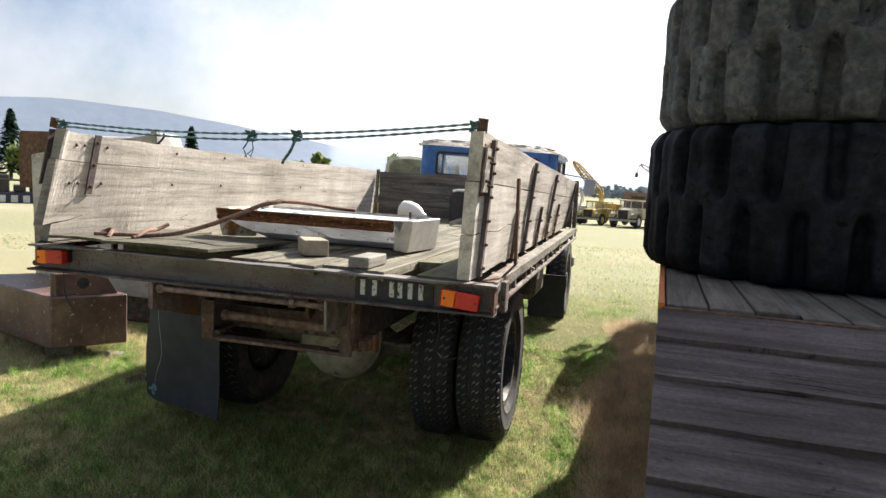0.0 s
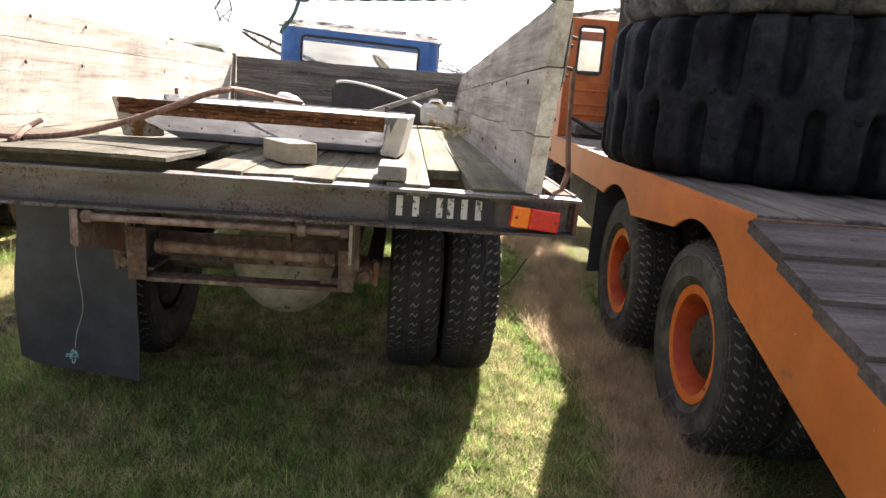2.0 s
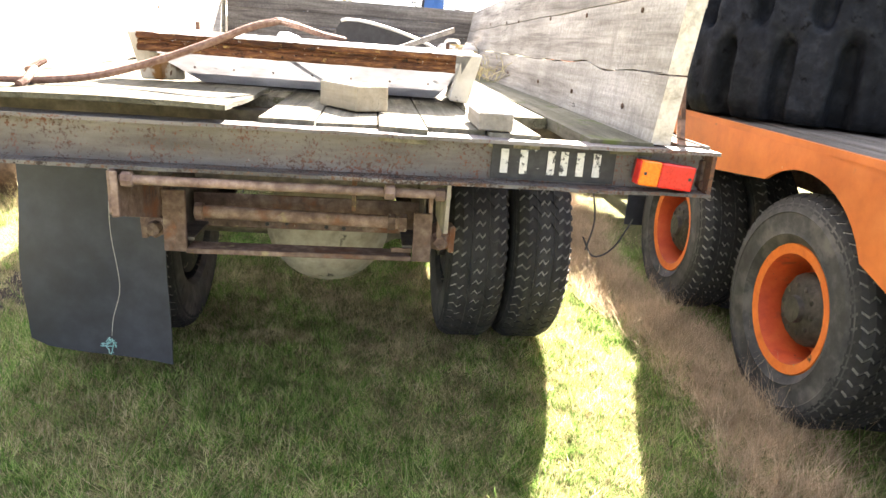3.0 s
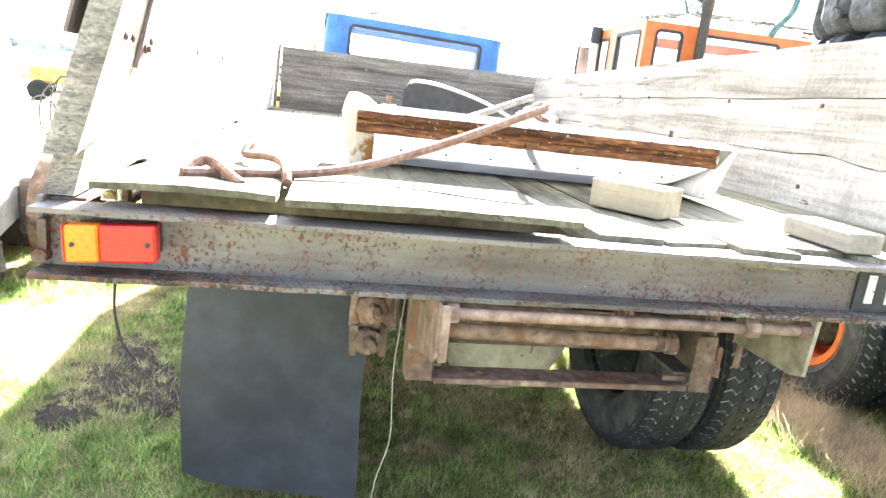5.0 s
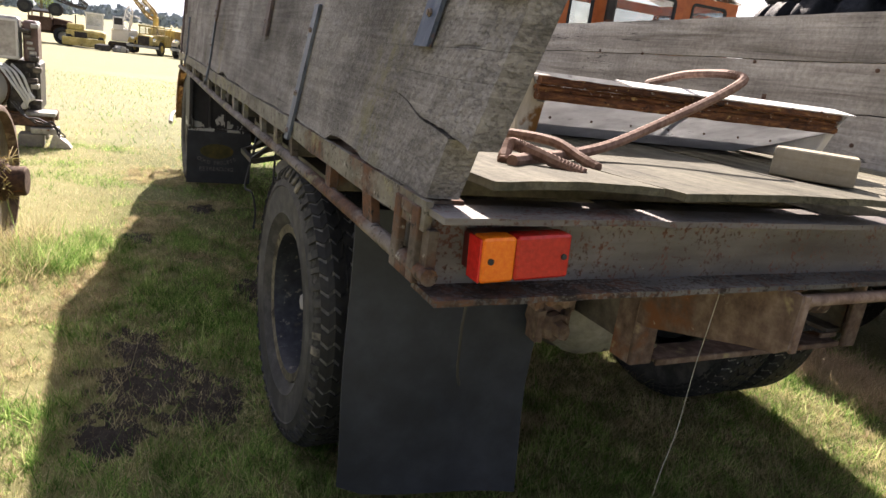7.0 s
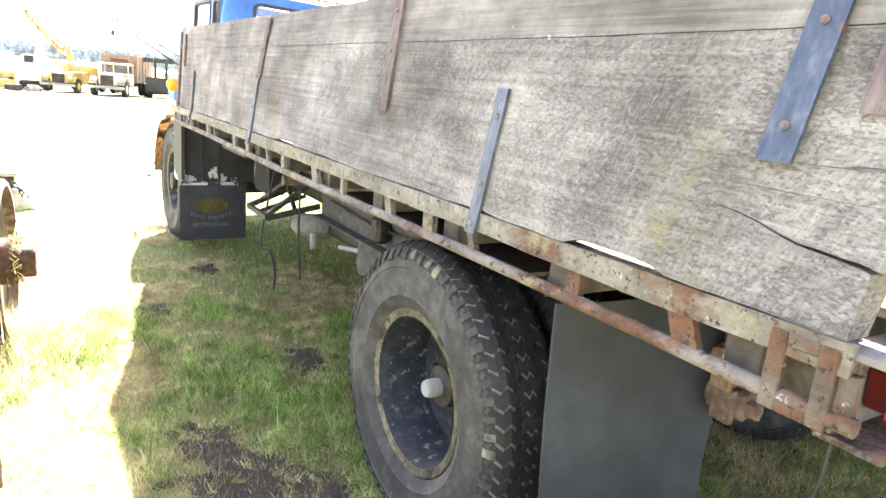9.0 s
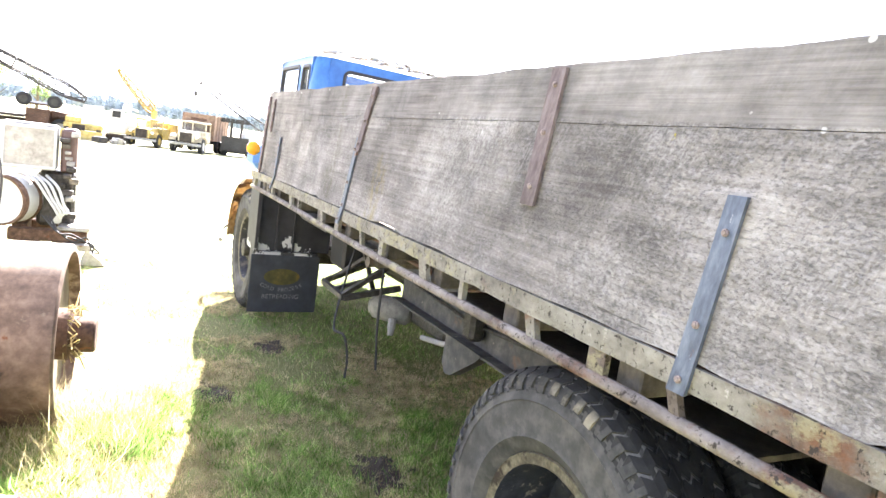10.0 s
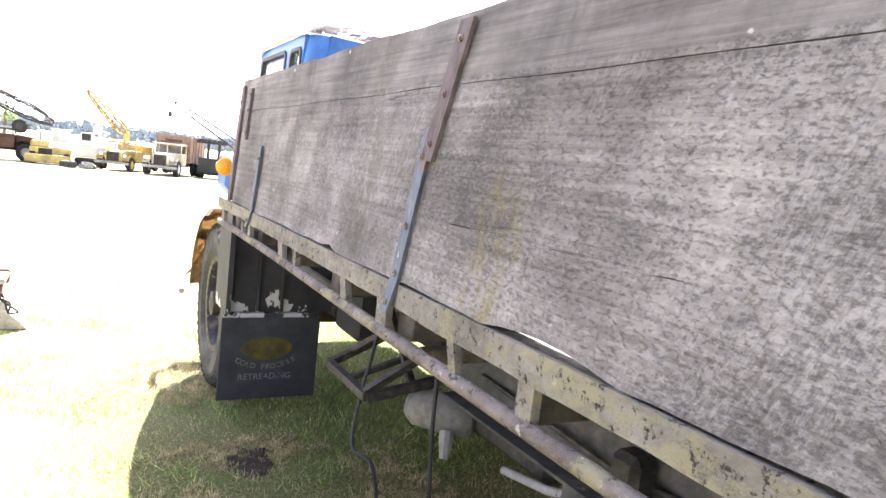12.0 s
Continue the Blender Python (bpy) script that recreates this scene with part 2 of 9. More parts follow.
def lichen_board(name):
    """Old side planks: grey timber under a crust of pale lichen and dark pits, rough sawn across, with run-down stains on the top plank."""
    g = Graph(name)
    g.co = g.raw
    ax = g.N.new("ShaderNodeSeparateXYZ")
    g.L.new(g.raw, ax.inputs[0])
    y, z = ax.outputs[1], ax.outputs[2]
    upper = g.span(g.math("ADD", z, g.math("MULTIPLY", y, 0.004)), 1.588, 1.594)
    rough_part = g.span(upper, 0, 1, 1.0, 0.18)
    grain = g.noise((1, 2.2, 80), 1, 8, 0.7, 0.3)
    clouds = g.noise((1.5, 1.5, 2.4), 1, 7, 0.68)
    col = g.ramp(g.math("ADD", g.math("MULTIPLY", grain, 0.45), g.math("MULTIPLY", clouds, 0.55)), [(0.36, (0.1, 0.089, 0.082)), (0.49, (0.195, 0.18, 0.169)), (0.62, (0.3, 0.28, 0.265))])
    # rake marks and run-down dirt lie a little aslant of upright
    slant = g.N.new("ShaderNodeCombineXYZ")
    g.L.new(ax.outputs[0], slant.inputs[0])
    g.L.new(g.math("ADD", y, g.math("MULTIPLY", z, 0.35)), slant.inputs[1])
    g.L.new(z, slant.inputs[2])
    g.co = slant.outputs[0]
    runs = g.noise((1, 6, 1.3), 1, 7, 0.7)
    sawn = g.noise((3, 190, 55), 1, 5, 0.75)
    where = g.math("MULTIPLY", g.span(g.noise((1, 1.5, 1.2), 1, 4, 0.6), 0.44, 0.6), rough_part)
    g.co = g.raw
    col = g.tone(col, g.span(runs, 0.32, 0.68, 0.8, 1.2))
    fleck = g.noise((95, 75, 120), 1, 7, 0.8)
    pale = g.math("MULTIPLY", g.span(g.math("ADD", g.math("MULTIPLY", fleck, 0.65), g.math("MULTIPLY", clouds, 0.35)), 0.5, 0.58), rough_part)
    col = g.mix(g.math("MULTIPLY", pale, 0.36), col, (0.45, 0.43, 0.42))
    pits = g.noise((90, 85, 190), 1, 6, 0.8)
    patchy = g.noise((2, 3.2, 5), 1, 6, 0.65)
    dark = g.math("MULTIPLY", g.span(g.math("ADD", g.math("MULTIPLY", pits, 0.72), g.math("ADD", g.math("MULTIPLY", runs, 0.13), g.math("MULTIPLY", patchy, 0.15))), 0.49, 0.42), rough_part)
    col = g.mix(g.math("MULTIPLY", dark, 0.44), col, (0.075, 0.066, 0.062))
    col = g.mix(g.math("MULTIPLY", g.span(sawn, 0.5, 0.62), g.math("MULTIPLY", where, 0.45)), col, (0.42, 0.4, 0.385))
    col = g.mix(g.math("MULTIPLY", g.span(sawn, 0.47, 0.38), g.math("MULTIPLY", where, 0.45)), col, (0.11, 0.1, 0.092))
    soot = g.math("MULTIPLY", g.span(g.noise((2, 4.5, 1.0), 1, 8, 0.76), 0.53, 0.66), g.span(upper, 0, 1, 0.3, 0.6))
    col = g.mix(soot, col, (0.095, 0.088, 0.082))
    col = g.tone(col, g.span(patchy, 0.34, 0.66, 0.72, 1.26))
    for at, wide, low, c in ((2.5, 0.085, 1.45, (0.25, 0.205, 0.085)), (0.34, 0.12, 1.5, (0.2, 0.185, 0.1)), (3.1, 0.08, 1.8, (0.12, 0.11, 0.08))):
        off = g.math("ADD", y, g.math("MULTIPLY", g.math("SUBTRACT", g.noise((5, 5, 3), 1, 5, 0.65), 0.5), 0.25))
        far = g.math("ABSOLUTE", g.math("SUBTRACT", off, at), 0.0)
        wear = g.math("MULTIPLY", g.span(g.noise((28, 28, 14), 1, 6, 0.75), 0.44, 0.6), g.span(z, low, low - 0.12))
        col = g.mix(g.math("MULTIPLY", g.math("MULTIPLY", g.span(far, wide, wide * 0.2), wear), 0.7), col, c)
    col = g.mix(g.span(g.noise((16, 16, 16), 1, 6, 0.7), 0.71, 0.75), col, (0.36, 0.3, 0.07))
    vo = g.N.new("ShaderNodeTexVoronoi")
    g.L.new(g.raw, vo.inputs["Vector"])
    vo.inputs["Scale"].default_value = 14.0
    edge = g.math("ADD", vo.outputs["Distance"], g.math("MULTIPLY", g.noise((45, 45, 45), 1, 5, 0.65), 0.16))
    rare = g.span(g.noise((3.1, 3.1, 3.1), 1, 2, 0.5), 0.55, 0.6)
    col = g.mix(g.math("MULTIPLY", rare, g.span(edge, 0.175, 0.15)), col, (0.48, 0.465, 0.44))
    crack = g.math("MULTIPLY", g.line(g.noise((1, 0.12, 5), 1, 5, 0.6, 0.1), 0.0022), g.span(g.noise((1, 1.2, 3), 1, 3), 0.52, 0.58))
    col = g.mix(g.math("MULTIPLY", crack, 0.75), col, (0.05, 0.045, 0.04))
    height = g.math("ADD", g.math("ADD", g.math("MULTIPLY", grain, 0.4), g.math("MULTIPLY", fleck, 0.5)), g.math("MULTIPLY", g.math("MULTIPLY", sawn, where), 0.5))
    height = g.math("SUBTRACT", g.math("SUBTRACT", height, g.math("MULTIPLY", dark, 0.6)), crack)
    return g.finish(col, 0.92, height, 0.7, 0.004)


def rail_steel(name, cols):
    """Painted angle iron gone to rust near the tail and to pale lichen farther forward."""
    g = Graph(name)
    ax = g.N.new("ShaderNodeSeparateXYZ")
    g.L.new(g.raw, ax.inputs[0])
    col = g.ramp(g.noise((11, 7, 11), 1, 8, 0.72), [(0.32, cols[0]), (0.5, cols[1]), (0.68, cols[2])])
    bias = g.span(ax.outputs[1], 0.2, 2.2, 0.13, -0.05)
    rusted = g.span(g.math("ADD", g.noise((4, 2.6, 4), 1, 7, 0.68), bias), 0.56, 0.66)
    col = g.mix(rusted, col, g.mix(g.span(g.noise((20, 20, 20), 1, 6, 0.7), 0.4, 0.62), (0.155, 0.078, 0.045), (0.075, 0.046, 0.036)))
    crust = g.span(g.math("SUBTRACT", g.noise((9, 6, 9), 1, 8, 0.72), g.math("MULTIPLY", bias, 0.6)), 0.55, 0.62)
    col = g.mix(g.math("MULTIPLY", crust, 0.75), col, (0.29, 0.268, 0.165))
    col = g.mix(g.span(g.noise((34, 34, 34), 1, 6, 0.75), 0.63, 0.68), col, (0.42, 0.4, 0.37))
    pit = g.noise((48, 48, 48), 1, 6, 0.75)
    col = g.mix(g.span(pit, 0.44, 0.38), col, (0.04, 0.033, 0.028))
    return g.finish(col, 0.9, g.math("ADD", pit, g.math("MULTIPLY", crust, 0.5)), 0.8, 0.005, 0.05)


M["side_out"] = lichen_board("lichen_plank")
M["head"] = wood("dark_plank", [(0.055, 0.047, 0.041), (0.15, 0.135, 0.12), (0.29, 0.275, 0.25)], "x", 0.2, 0.9, 0.3, 0.25, [((0.34, 0.33, 0.31), 22, 0.67)], (), 0.7)
M["deck"] = wood("deck_plank", [(0.055, 0.05, 0.035), (0.155, 0.143, 0.105), (0.28, 0.26, 0.2)], "y", 0.0, 0.9, 0.35, 0.3, [((0.08, 0.078, 0.035), 5, 0.6), ((0.05, 0.043, 0.032), 14, 0.65)], (), 0.8)
M["sheet"] = wood("weathered_ply", [(0.055, 0.051, 0.035), (0.1, 0.093, 0.066), (0.16, 0.15, 0.112)], "y", 0.0, 0.9, 0.35, 0.32, [((0.095, 0.085, 0.045), 4, 0.61), ((0.06, 0.052, 0.038), 18, 0.66), ((0.33, 0.3, 0.24), 12, 0.68)], (), 0.6)
M["grey_block"] = wood("grey_timber", [(0.17, 0.155, 0.13), (0.26, 0.24, 0.21), (0.34, 0.32, 0.285)], "x", 0.25, 0.6, 0.2, 0.12, (), (), 0.5)
M["block"] = wood("sawn_timber", [(0.25, 0.21, 0.145), (0.35, 0.305, 0.23), (0.42, 0.38, 0.3)], "x", 0.25, 0.5, 0.15, 0.08, (), (), 0.4)
M["beam"] = pitted("worn_steel_beam", [(0.09, 0.08, 0.075), (0.165, 0.152, 0.146), (0.25, 0.235, 0.228)], (0.16, 0.068, 0.045), (0.085, 0.05, 0.038), 0.522)
M["flange"] = pitted("corroded_flange", [(0.06, 0.055, 0.05), (0.13, 0.125, 0.12), (0.24, 0.225, 0.205)], (0.13, 0.07, 0.045), (0.04, 0.03, 0.025), 0.49, 0.1, 0.8)
M["rust"] = mat("rusty_steel", [(0.05, 0.03, 0.022), (0.12, 0.068, 0.045), (0.2, 0.125, 0.085)], (9, 9, 9), 0.85, 0.1, 0.6, 0.006, 0.35, [((0.26, 0.23, 0.18), 12, 0.66, 0.05), ((0.2, 0.075, 0.03), 7, 0.66, 0.05)])
M["tow"] = mat("muddy_rusted_iron", [(0.085, 0.054, 0.042), (0.18, 0.122, 0.096), (0.3, 0.228, 0.185)], (8, 8, 8), 0.88, 0, 0.6, 0.006, 0.45, [((0.2, 0.085, 0.04), 5, 0.57, 0.1), ((0.36, 0.3, 0.17), 9, 0.63, 0.07), ((0.4, 0.36, 0.3), 20, 0.68, 0.04)])
M["rail"] = rail_steel("lichened_rusty_rail", [(0.1, 0.09, 0.075), (0.205, 0.19, 0.16), (0.31, 0.295, 0.255)])
M["rope_rail"] = rail_steel("flaking_rusted_bar", [(0.09, 0.075, 0.065), (0.18, 0.155, 0.137), (0.28, 0.25, 0.225)])
M["rail_rust"] = rail_steel("rust_streaked_angle", [(0.07, 0.055, 0.045), (0.14, 0.115, 0.097), (0.22, 0.19, 0.165)])
M["tank_grey"] = mat("dusty_grey_tank", [(0.13, 0.125, 0.115), (0.2, 0.195, 0.18), (0.27, 0.26, 0.24)], (9, 9, 9), 0.75, 0, 0.2, 0.003, 0.4, [((0.1, 0.075, 0.05), 7, 0.6, 0.08)])
M["hub_grey"] = mat("pale_grey_cap", [(0.3, 0.29, 0.28), (0.42, 0.41, 0.4)], (20, 20, 20), 0.7, 0, 0.2, 0.002, 0.3, [((0.12, 0.11, 0.09), 25, 0.62, 0.05)])
M["strap"] = mat("galvanised_strap", [(0.06, 0.07, 0.09), (0.105, 0.122, 0.152), (0.18, 0.2, 0.235)], (16, 16, 5), 0.55, 0.35, 0.3, 0.003, 0.3, [((0.16, 0.085, 0.05), 11, 0.64, 0.05), ((0.36, 0.37, 0.39), 30, 0.68, 0.04)])
M["strap_blue"] = mat("worn_dark_blue_strap", [(0.03, 0.045, 0.08), (0.06, 0.08, 0.125), (0.13, 0.145, 0.18)], (14, 14, 6), 0.6, 0.2, 0.4, 0.003, 0.35, [((0.17, 0.08, 0.05), 9, 0.57, 0.06), ((0.3, 0.3, 0.32), 24, 0.66, 0.05)])
M["chassis"] = mat("grimy_chassis", [(0.05, 0.045, 0.04), (0.11, 0.095, 0.08), (0.19, 0.165, 0.135)], (6, 6, 6), 0.8, 0.1, 0.5, 0.006, 0.35, [(RUST, 6, 0.62, 0.08)])
M["under_steel"] = mat("grimy_blue_grey_steel", [(0.045, 0.045, 0.048), (0.085, 0.083, 0.082), (0.15, 0.14, 0.13)], (5, 5, 5), 0.75, 0.1, 0.4, 0.005, 0.35, [((0.17, 0.1, 0.065), 4, 0.62, 0.1), ((0.28, 0.25, 0.2), 14, 0.66, 0.06)])
M["axle"] = mat("muddy_axle", [(0.13, 0.11, 0.085), (0.25, 0.22, 0.17), (0.36, 0.33, 0.27)], (6, 6, 6), 0.9, 0, 0.6, 0.01, 0.35)
M["rubber"] = mat("tyre_rubber", [(0.012, 0.012, 0.013), (0.022, 0.022, 0.024), (0.045, 0.044, 0.043)], (7, 7, 7), 0.7, 0, 0.3, 0.004, 0.3, [((0.11, 0.1, 0.085), 6, 0.66, 0.1)])
M["sidewall"] = mat("dusty_tyre_sidewall", [(0.026, 0.026, 0.027), (0.05, 0.049, 0.049), (0.1, 0.097, 0.092)], (5, 5, 5), 0.8, 0, 0.3, 0.004, 0.35, [((0.15, 0.14, 0.125), 4, 0.53, 0.2), ((0.016, 0.016, 0.018), 9, 0.64, 0.06)])
M["shoulder"] = mat("dusty_worn_shoulder", [(0.025, 0.025, 0.026), (0.05, 0.049, 0.048), (0.1, 0.096, 0.09)], (8, 8, 8), 0.85, 0, 0.3, 0.004, 0.4, [((0.3, 0.27, 0.21), 4, 0.58, 0.1), ((0.03, 0.03, 0.03), 6, 0.6, 0.1)])
M["rim_dark"] = mat("navy_black_rim", [(0.008, 0.009, 0.014), (0.018, 0.02, 0.028), (0.04, 0.042, 0.05)], (9, 9, 9), 0.6, 0, 0.4, 0.005, 0.4, [((0.2, 0.18, 0.15), 26, 0.6, 0.06), ((0.15, 0.125, 0.09), 5, 0.6, 0.12)])
M["rim_edge"] = mat("worn_rim_edge", [(0.045, 0.038, 0.028), (0.11, 0.095, 0.065), (0.22, 0.2, 0.145)], (14, 14, 14), 0.7, 0.1, 0.5, 0.004, 0.4, [((0.03, 0.022, 0.018), 10, 0.56, 0.06)])
M["bolt_dull"] = mat("dull_bolt_head", [(0.12, 0.09, 0.08), (0.21, 0.165, 0.15), (0.34, 0.29, 0.27)], (30, 30, 30), 0.7, 0.2, 0.3, 0.002, 0.3)
M["strap_rust"] = mat("dull_rusted_strap", [(0.07, 0.05, 0.048), (0.125, 0.096, 0.094), (0.19, 0.158, 0.152)], (14, 14, 6), 0.8, 0.1, 0.5, 0.004, 0.3, [((0.16, 0.07, 0.035), 9, 0.66, 0.05)])
M["deck_moss"] = wood("mossy_deck_plank", [(0.07, 0.065, 0.038), (0.14, 0.13, 0.085), (0.24, 0.22, 0.165)], "y", 0.0, 0.9, 0.3, 0.2, [((0.1, 0.115, 0.035), 5, 0.56), ((0.05, 0.045, 0.03), 14, 0.62)], (), 0.8)
M["tread_dust"] = mat("dusty_tread_groove", [(0.1, 0.097, 0.093), (0.22, 0.212, 0.2), (0.33, 0.315, 0.29)], (9, 9, 9), 0.95, 0, 0.3, 0.004, 0.4, [((0.03, 0.03, 0.03), 7, 0.58, 0.08)])
M["flap"] = mat("black_rubber_flap", [(0.021, 0.024, 0.032), (0.031, 0.035, 0.046), (0.045, 0.05, 0.063)], (3, 3, 3), 0.6, 0, 0.15, 0.004, 0.2, [((0.12, 0.12, 0.13), 40, 0.77, 0.03)])
M["big_tyre"] = mat("old_earthmover_rubber", [(0.007, 0.008, 0.0105), (0.013, 0.0148, 0.019), (0.025, 0.028, 0.034)], (5, 5, 6), 0.64, 0, 0.8, 0.016, 0.45, [((0.04, 0.04, 0.038), 7, 0.68, 0.1), ((0.05, 0.055, 0.022), 5, 0.75, 0.05), ((0.004, 0.004, 0.005), 12, 0.6, 0.06)], 1, 0.08)
M["big_tyre_dry"] = mat("dusty_earthmover_rubber", [(0.034, 0.036, 0.04), (0.072, 0.075, 0.081), (0.14, 0.143, 0.147)], (7, 7, 6), 0.85, 0, 1.0, 0.018, 0.4, [((0.15, 0.147, 0.14), 9, 0.63, 0.07), ((0.014, 0.015, 0.017), 11, 0.6, 0.06), ((0.09, 0.1, 0.045), 4, 0.74, 0.06)])
M["blue"] = mat("faded_blue_paint", [(0.025, 0.1, 0.32), (0.038, 0.145, 0.43), (0.06, 0.19, 0.5)], (3, 3, 3), 0.4, 0, 0.05, 0.002, 0.15, [(RUST, 7, 0.72, 0.03)], 1, 0.5)
M["roof"] = mat("lichen_roof", [(0.5, 0.48, 0.44), (0.66, 0.65, 0.62), (0.76, 0.75, 0.73)], (5, 5, 5), 0.85, 0, 0.5, 0.008, 0.2, [((0.25, 0.17, 0.1), 9, 0.58, 0.06), ((0.2, 0.2, 0.12), 14, 0.62, 0.05)])
M["lichen_crust"] = mat("grey_brown_lichen", [(0.09, 0.085, 0.06), (0.22, 0.21, 0.17), (0.42, 0.41, 0.37)], (9, 9, 9), 0.95, 0, 0.5, 0.006, 0.4)
M["orange"] = mat("orange_paint", [(0.46, 0.115, 0.024), (0.55, 0.15, 0.032), (0.61, 0.185, 0.045)], (3, 3, 3), 0.45, 0, 0.08, 0.002, 0.15, [((0.25, 0.11, 0.045), 7, 0.67, 0.05), ((0.68, 0.6, 0.5), 26, 0.71, 0.02), ((0.1, 0.055, 0.03), 16, 0.7, 0.03)], 1, 0.5)
M["red"] = mat("sun_faded_red_paint", [(0.42, 0.095, 0.025), (0.54, 0.14, 0.036), (0.6, 0.175, 0.048)], (3, 3, 3), 0.4, 0, 0.06, 0.002, 0.15, [((0.25, 0.08, 0.03), 8, 0.69, 0.05)], 1, 0.5)
M["rim_orange"] = mat("orange_rim_paint", [(0.6, 0.12, 0.02), (0.72, 0.17, 0.028), (0.78, 0.21, 0.045)], (6, 6, 6), 0.5, 0, 0.1, 0.002, 0.2, [((0.045, 0.028, 0.02), 11, 0.64, 0.04), ((0.5, 0.3, 0.16), 20, 0.7, 0.03)])
M["rim_red"] = mat("faded_red_orange_rim", [(0.4, 0.045, 0.014), (0.52, 0.075, 0.02), (0.58, 0.11, 0.03)], (4, 4, 4), 0.55, 0, 0.2, 0.003, 0.3, [((0.2, 0.05, 0.025), 9, 0.62, 0.1), ((0.05, 0.035, 0.03), 20, 0.66, 0.03), ((0.16, 0.07, 0.04), 4, 0.64, 0.06)], 1, 0.35)
M["old_deck"] = wood("old_grey_deck", [(0.06, 0.053, 0.047), (0.122, 0.11, 0.097), (0.21, 0.192, 0.17)], "y", 0.0, 0.9, 0.3, 0.2, [((0.12, 0.12, 0.05), 6, 0.64)], (), 0.8)
M["ramp"] = wood("ramp_plank", [(0.042, 0.034, 0.032), (0.086, 0.072, 0.07), (0.15, 0.13, 0.126)], "x", 0.0, 0.9, 0.3, 0.25, [((0.09, 0.085, 0.04), 8, 0.68), ((0.03, 0.026, 0.025), 12, 0.63)], (), 0.9)
M["cream"] = mat("cream_paint_with_rust_runs", [(0.5, 0.46, 0.37), (0.64, 0.6, 0.5), (0.7, 0.67, 0.58)], (9, 9, 1.5), 0.6, 0, 0.2, 0.003, 0.16, [((0.27, 0.13, 0.035), 6, 0.56, 0.06), ((0.12, 0.06, 0.025), 14, 0.62, 0.04)])
# white hood paint with the shade of its rear face put into the colour
M["dull_white"] = mat("shaded_white_paint", [(0.3, 0.302, 0.305), (0.38, 0.385, 0.39), (0.45, 0.455, 0.46)], (5, 5, 5), 0.8, 0, 0.1, 0.003, 0.16, [((0.22, 0.17, 0.11), 5, 0.66, 0.08), ((0.22, 0.22, 0.22), 14, 0.64, 0.05)])
M["white"] = mat("chalky_white_paint", [(0.5, 0.49, 0.465), (0.62, 0.605, 0.58), (0.7, 0.685, 0.66)], (5, 5, 5), 0.6, 0, 0.1, 0.003, 0.16, [((0.3, 0.19, 0.075), 5, 0.64, 0.08), ((0.19, 0.08, 0.03), 8, 0.66, 0.04), ((0.3, 0.285, 0.265), 26, 0.66, 0.03)])
M["lip"] = mat("flaking_rust_lip", [(0.045, 0.02, 0.011), (0.15, 0.06, 0.025), (0.32, 0.155, 0.055)], (7, 30, 30), 0.9, 0.0, 1.0, 0.01, 0.5, [((0.03, 0.016, 0.01), 20, 0.6, 0.05), ((0.45, 0.3, 0.11), 30, 0.64, 0.05), ((0.6, 0.55, 0.46), 50, 0.66, 0.03)])
M["flake"] = mat("flaking_white_strip", [(0.6, 0.59, 0.57), (0.72, 0.71, 0.69)], (5, 5, 5), 0.7, 0, 0.2, 0.003, 0.1, [((0.12, 0.09, 0.07), 28, 0.6, 0.03)])
M["plastic"] = mat("white_plastic", [(0.72, 0.71, 0.68), (0.8, 0.79, 0.76)], (5, 5, 5), 0.45, 0, 0.05, 0.002, 0.06)
M["black"] = mat("dull_black", [(0.02, 0.02, 0.022), (0.045, 0.045, 0.048)], (5, 5, 5), 0.6, 0, 0.1, 0.003, 0.2)
M["hopper"] = mat("scuffed_grey_steel", [(0.36, 0.34, 0.31), (0.5, 0.48, 0.45), (0.6, 0.58, 0.55)], (2, 2, 4), 0.55, 0.1, 0.15, 0.004, 0.3, [((0.24, 0.19, 0.14), 3, 0.58, 0.12), ((0.14, 0.1, 0.07), 12, 0.64, 0.05), ((0.66, 0.64, 0.6), 9, 0.66, 0.05)])
M["brown_box"] = mat("chipped_satin_brown_paint", [(0.085, 0.046, 0.04), (0.13, 0.075, 0.064), (0.18, 0.112, 0.096)], (3, 3, 3), 0.45, 0, 0.12, 0.003, 0.3, [((0.2, 0.17, 0.1), 3, 0.63, 0.1), ((0.55, 0.5, 0.43), 24, 0.645, 0.02), ((0.46, 0.42, 0.35), 11, 0.69, 0.02), ((0.045, 0.03, 0.024), 6, 0.66, 0.08)], 1, 0.5)
M["drum"] = mat("rolled_rusty_drum", [(0.06, 0.041, 0.031), (0.13, 0.088, 0.064), (0.22, 0.16, 0.122)], (5, 5, 5), 0.72, 0.0, 0.3, 0.004, 0.4, [((0.36, 0.3, 0.22), 5, 0.6, 0.06), ((0.022, 0.017, 0.014), 6, 0.62, 0.08), ((0.16, 0.065, 0.028), 9, 0.66, 0.05)])
M["steel"] = mat("bare_grey_steel", [(0.2, 0.19, 0.18), (0.34, 0.33, 0.31), (0.45, 0.44, 0.42)], (5, 5, 5), 0.5, 0.4, 0.2, 0.003, 0.25, [(RUST, 7, 0.66, 0.05)])
M["grease"] = mat("greasy_machine_black", [(0.02, 0.018, 0.016), (0.05, 0.045, 0.04), (0.1, 0.09, 0.08)], (9, 9, 9), 0.55, 0.2, 0.6, 0.01, 0.3)
M["canvas_pale"] = mat("bleached_canvas", [(0.55, 0.56, 0.52), (0.66, 0.67, 0.63)], (1, 1, 2), 0.95, 0, 0.4, 0.03, 0.15)
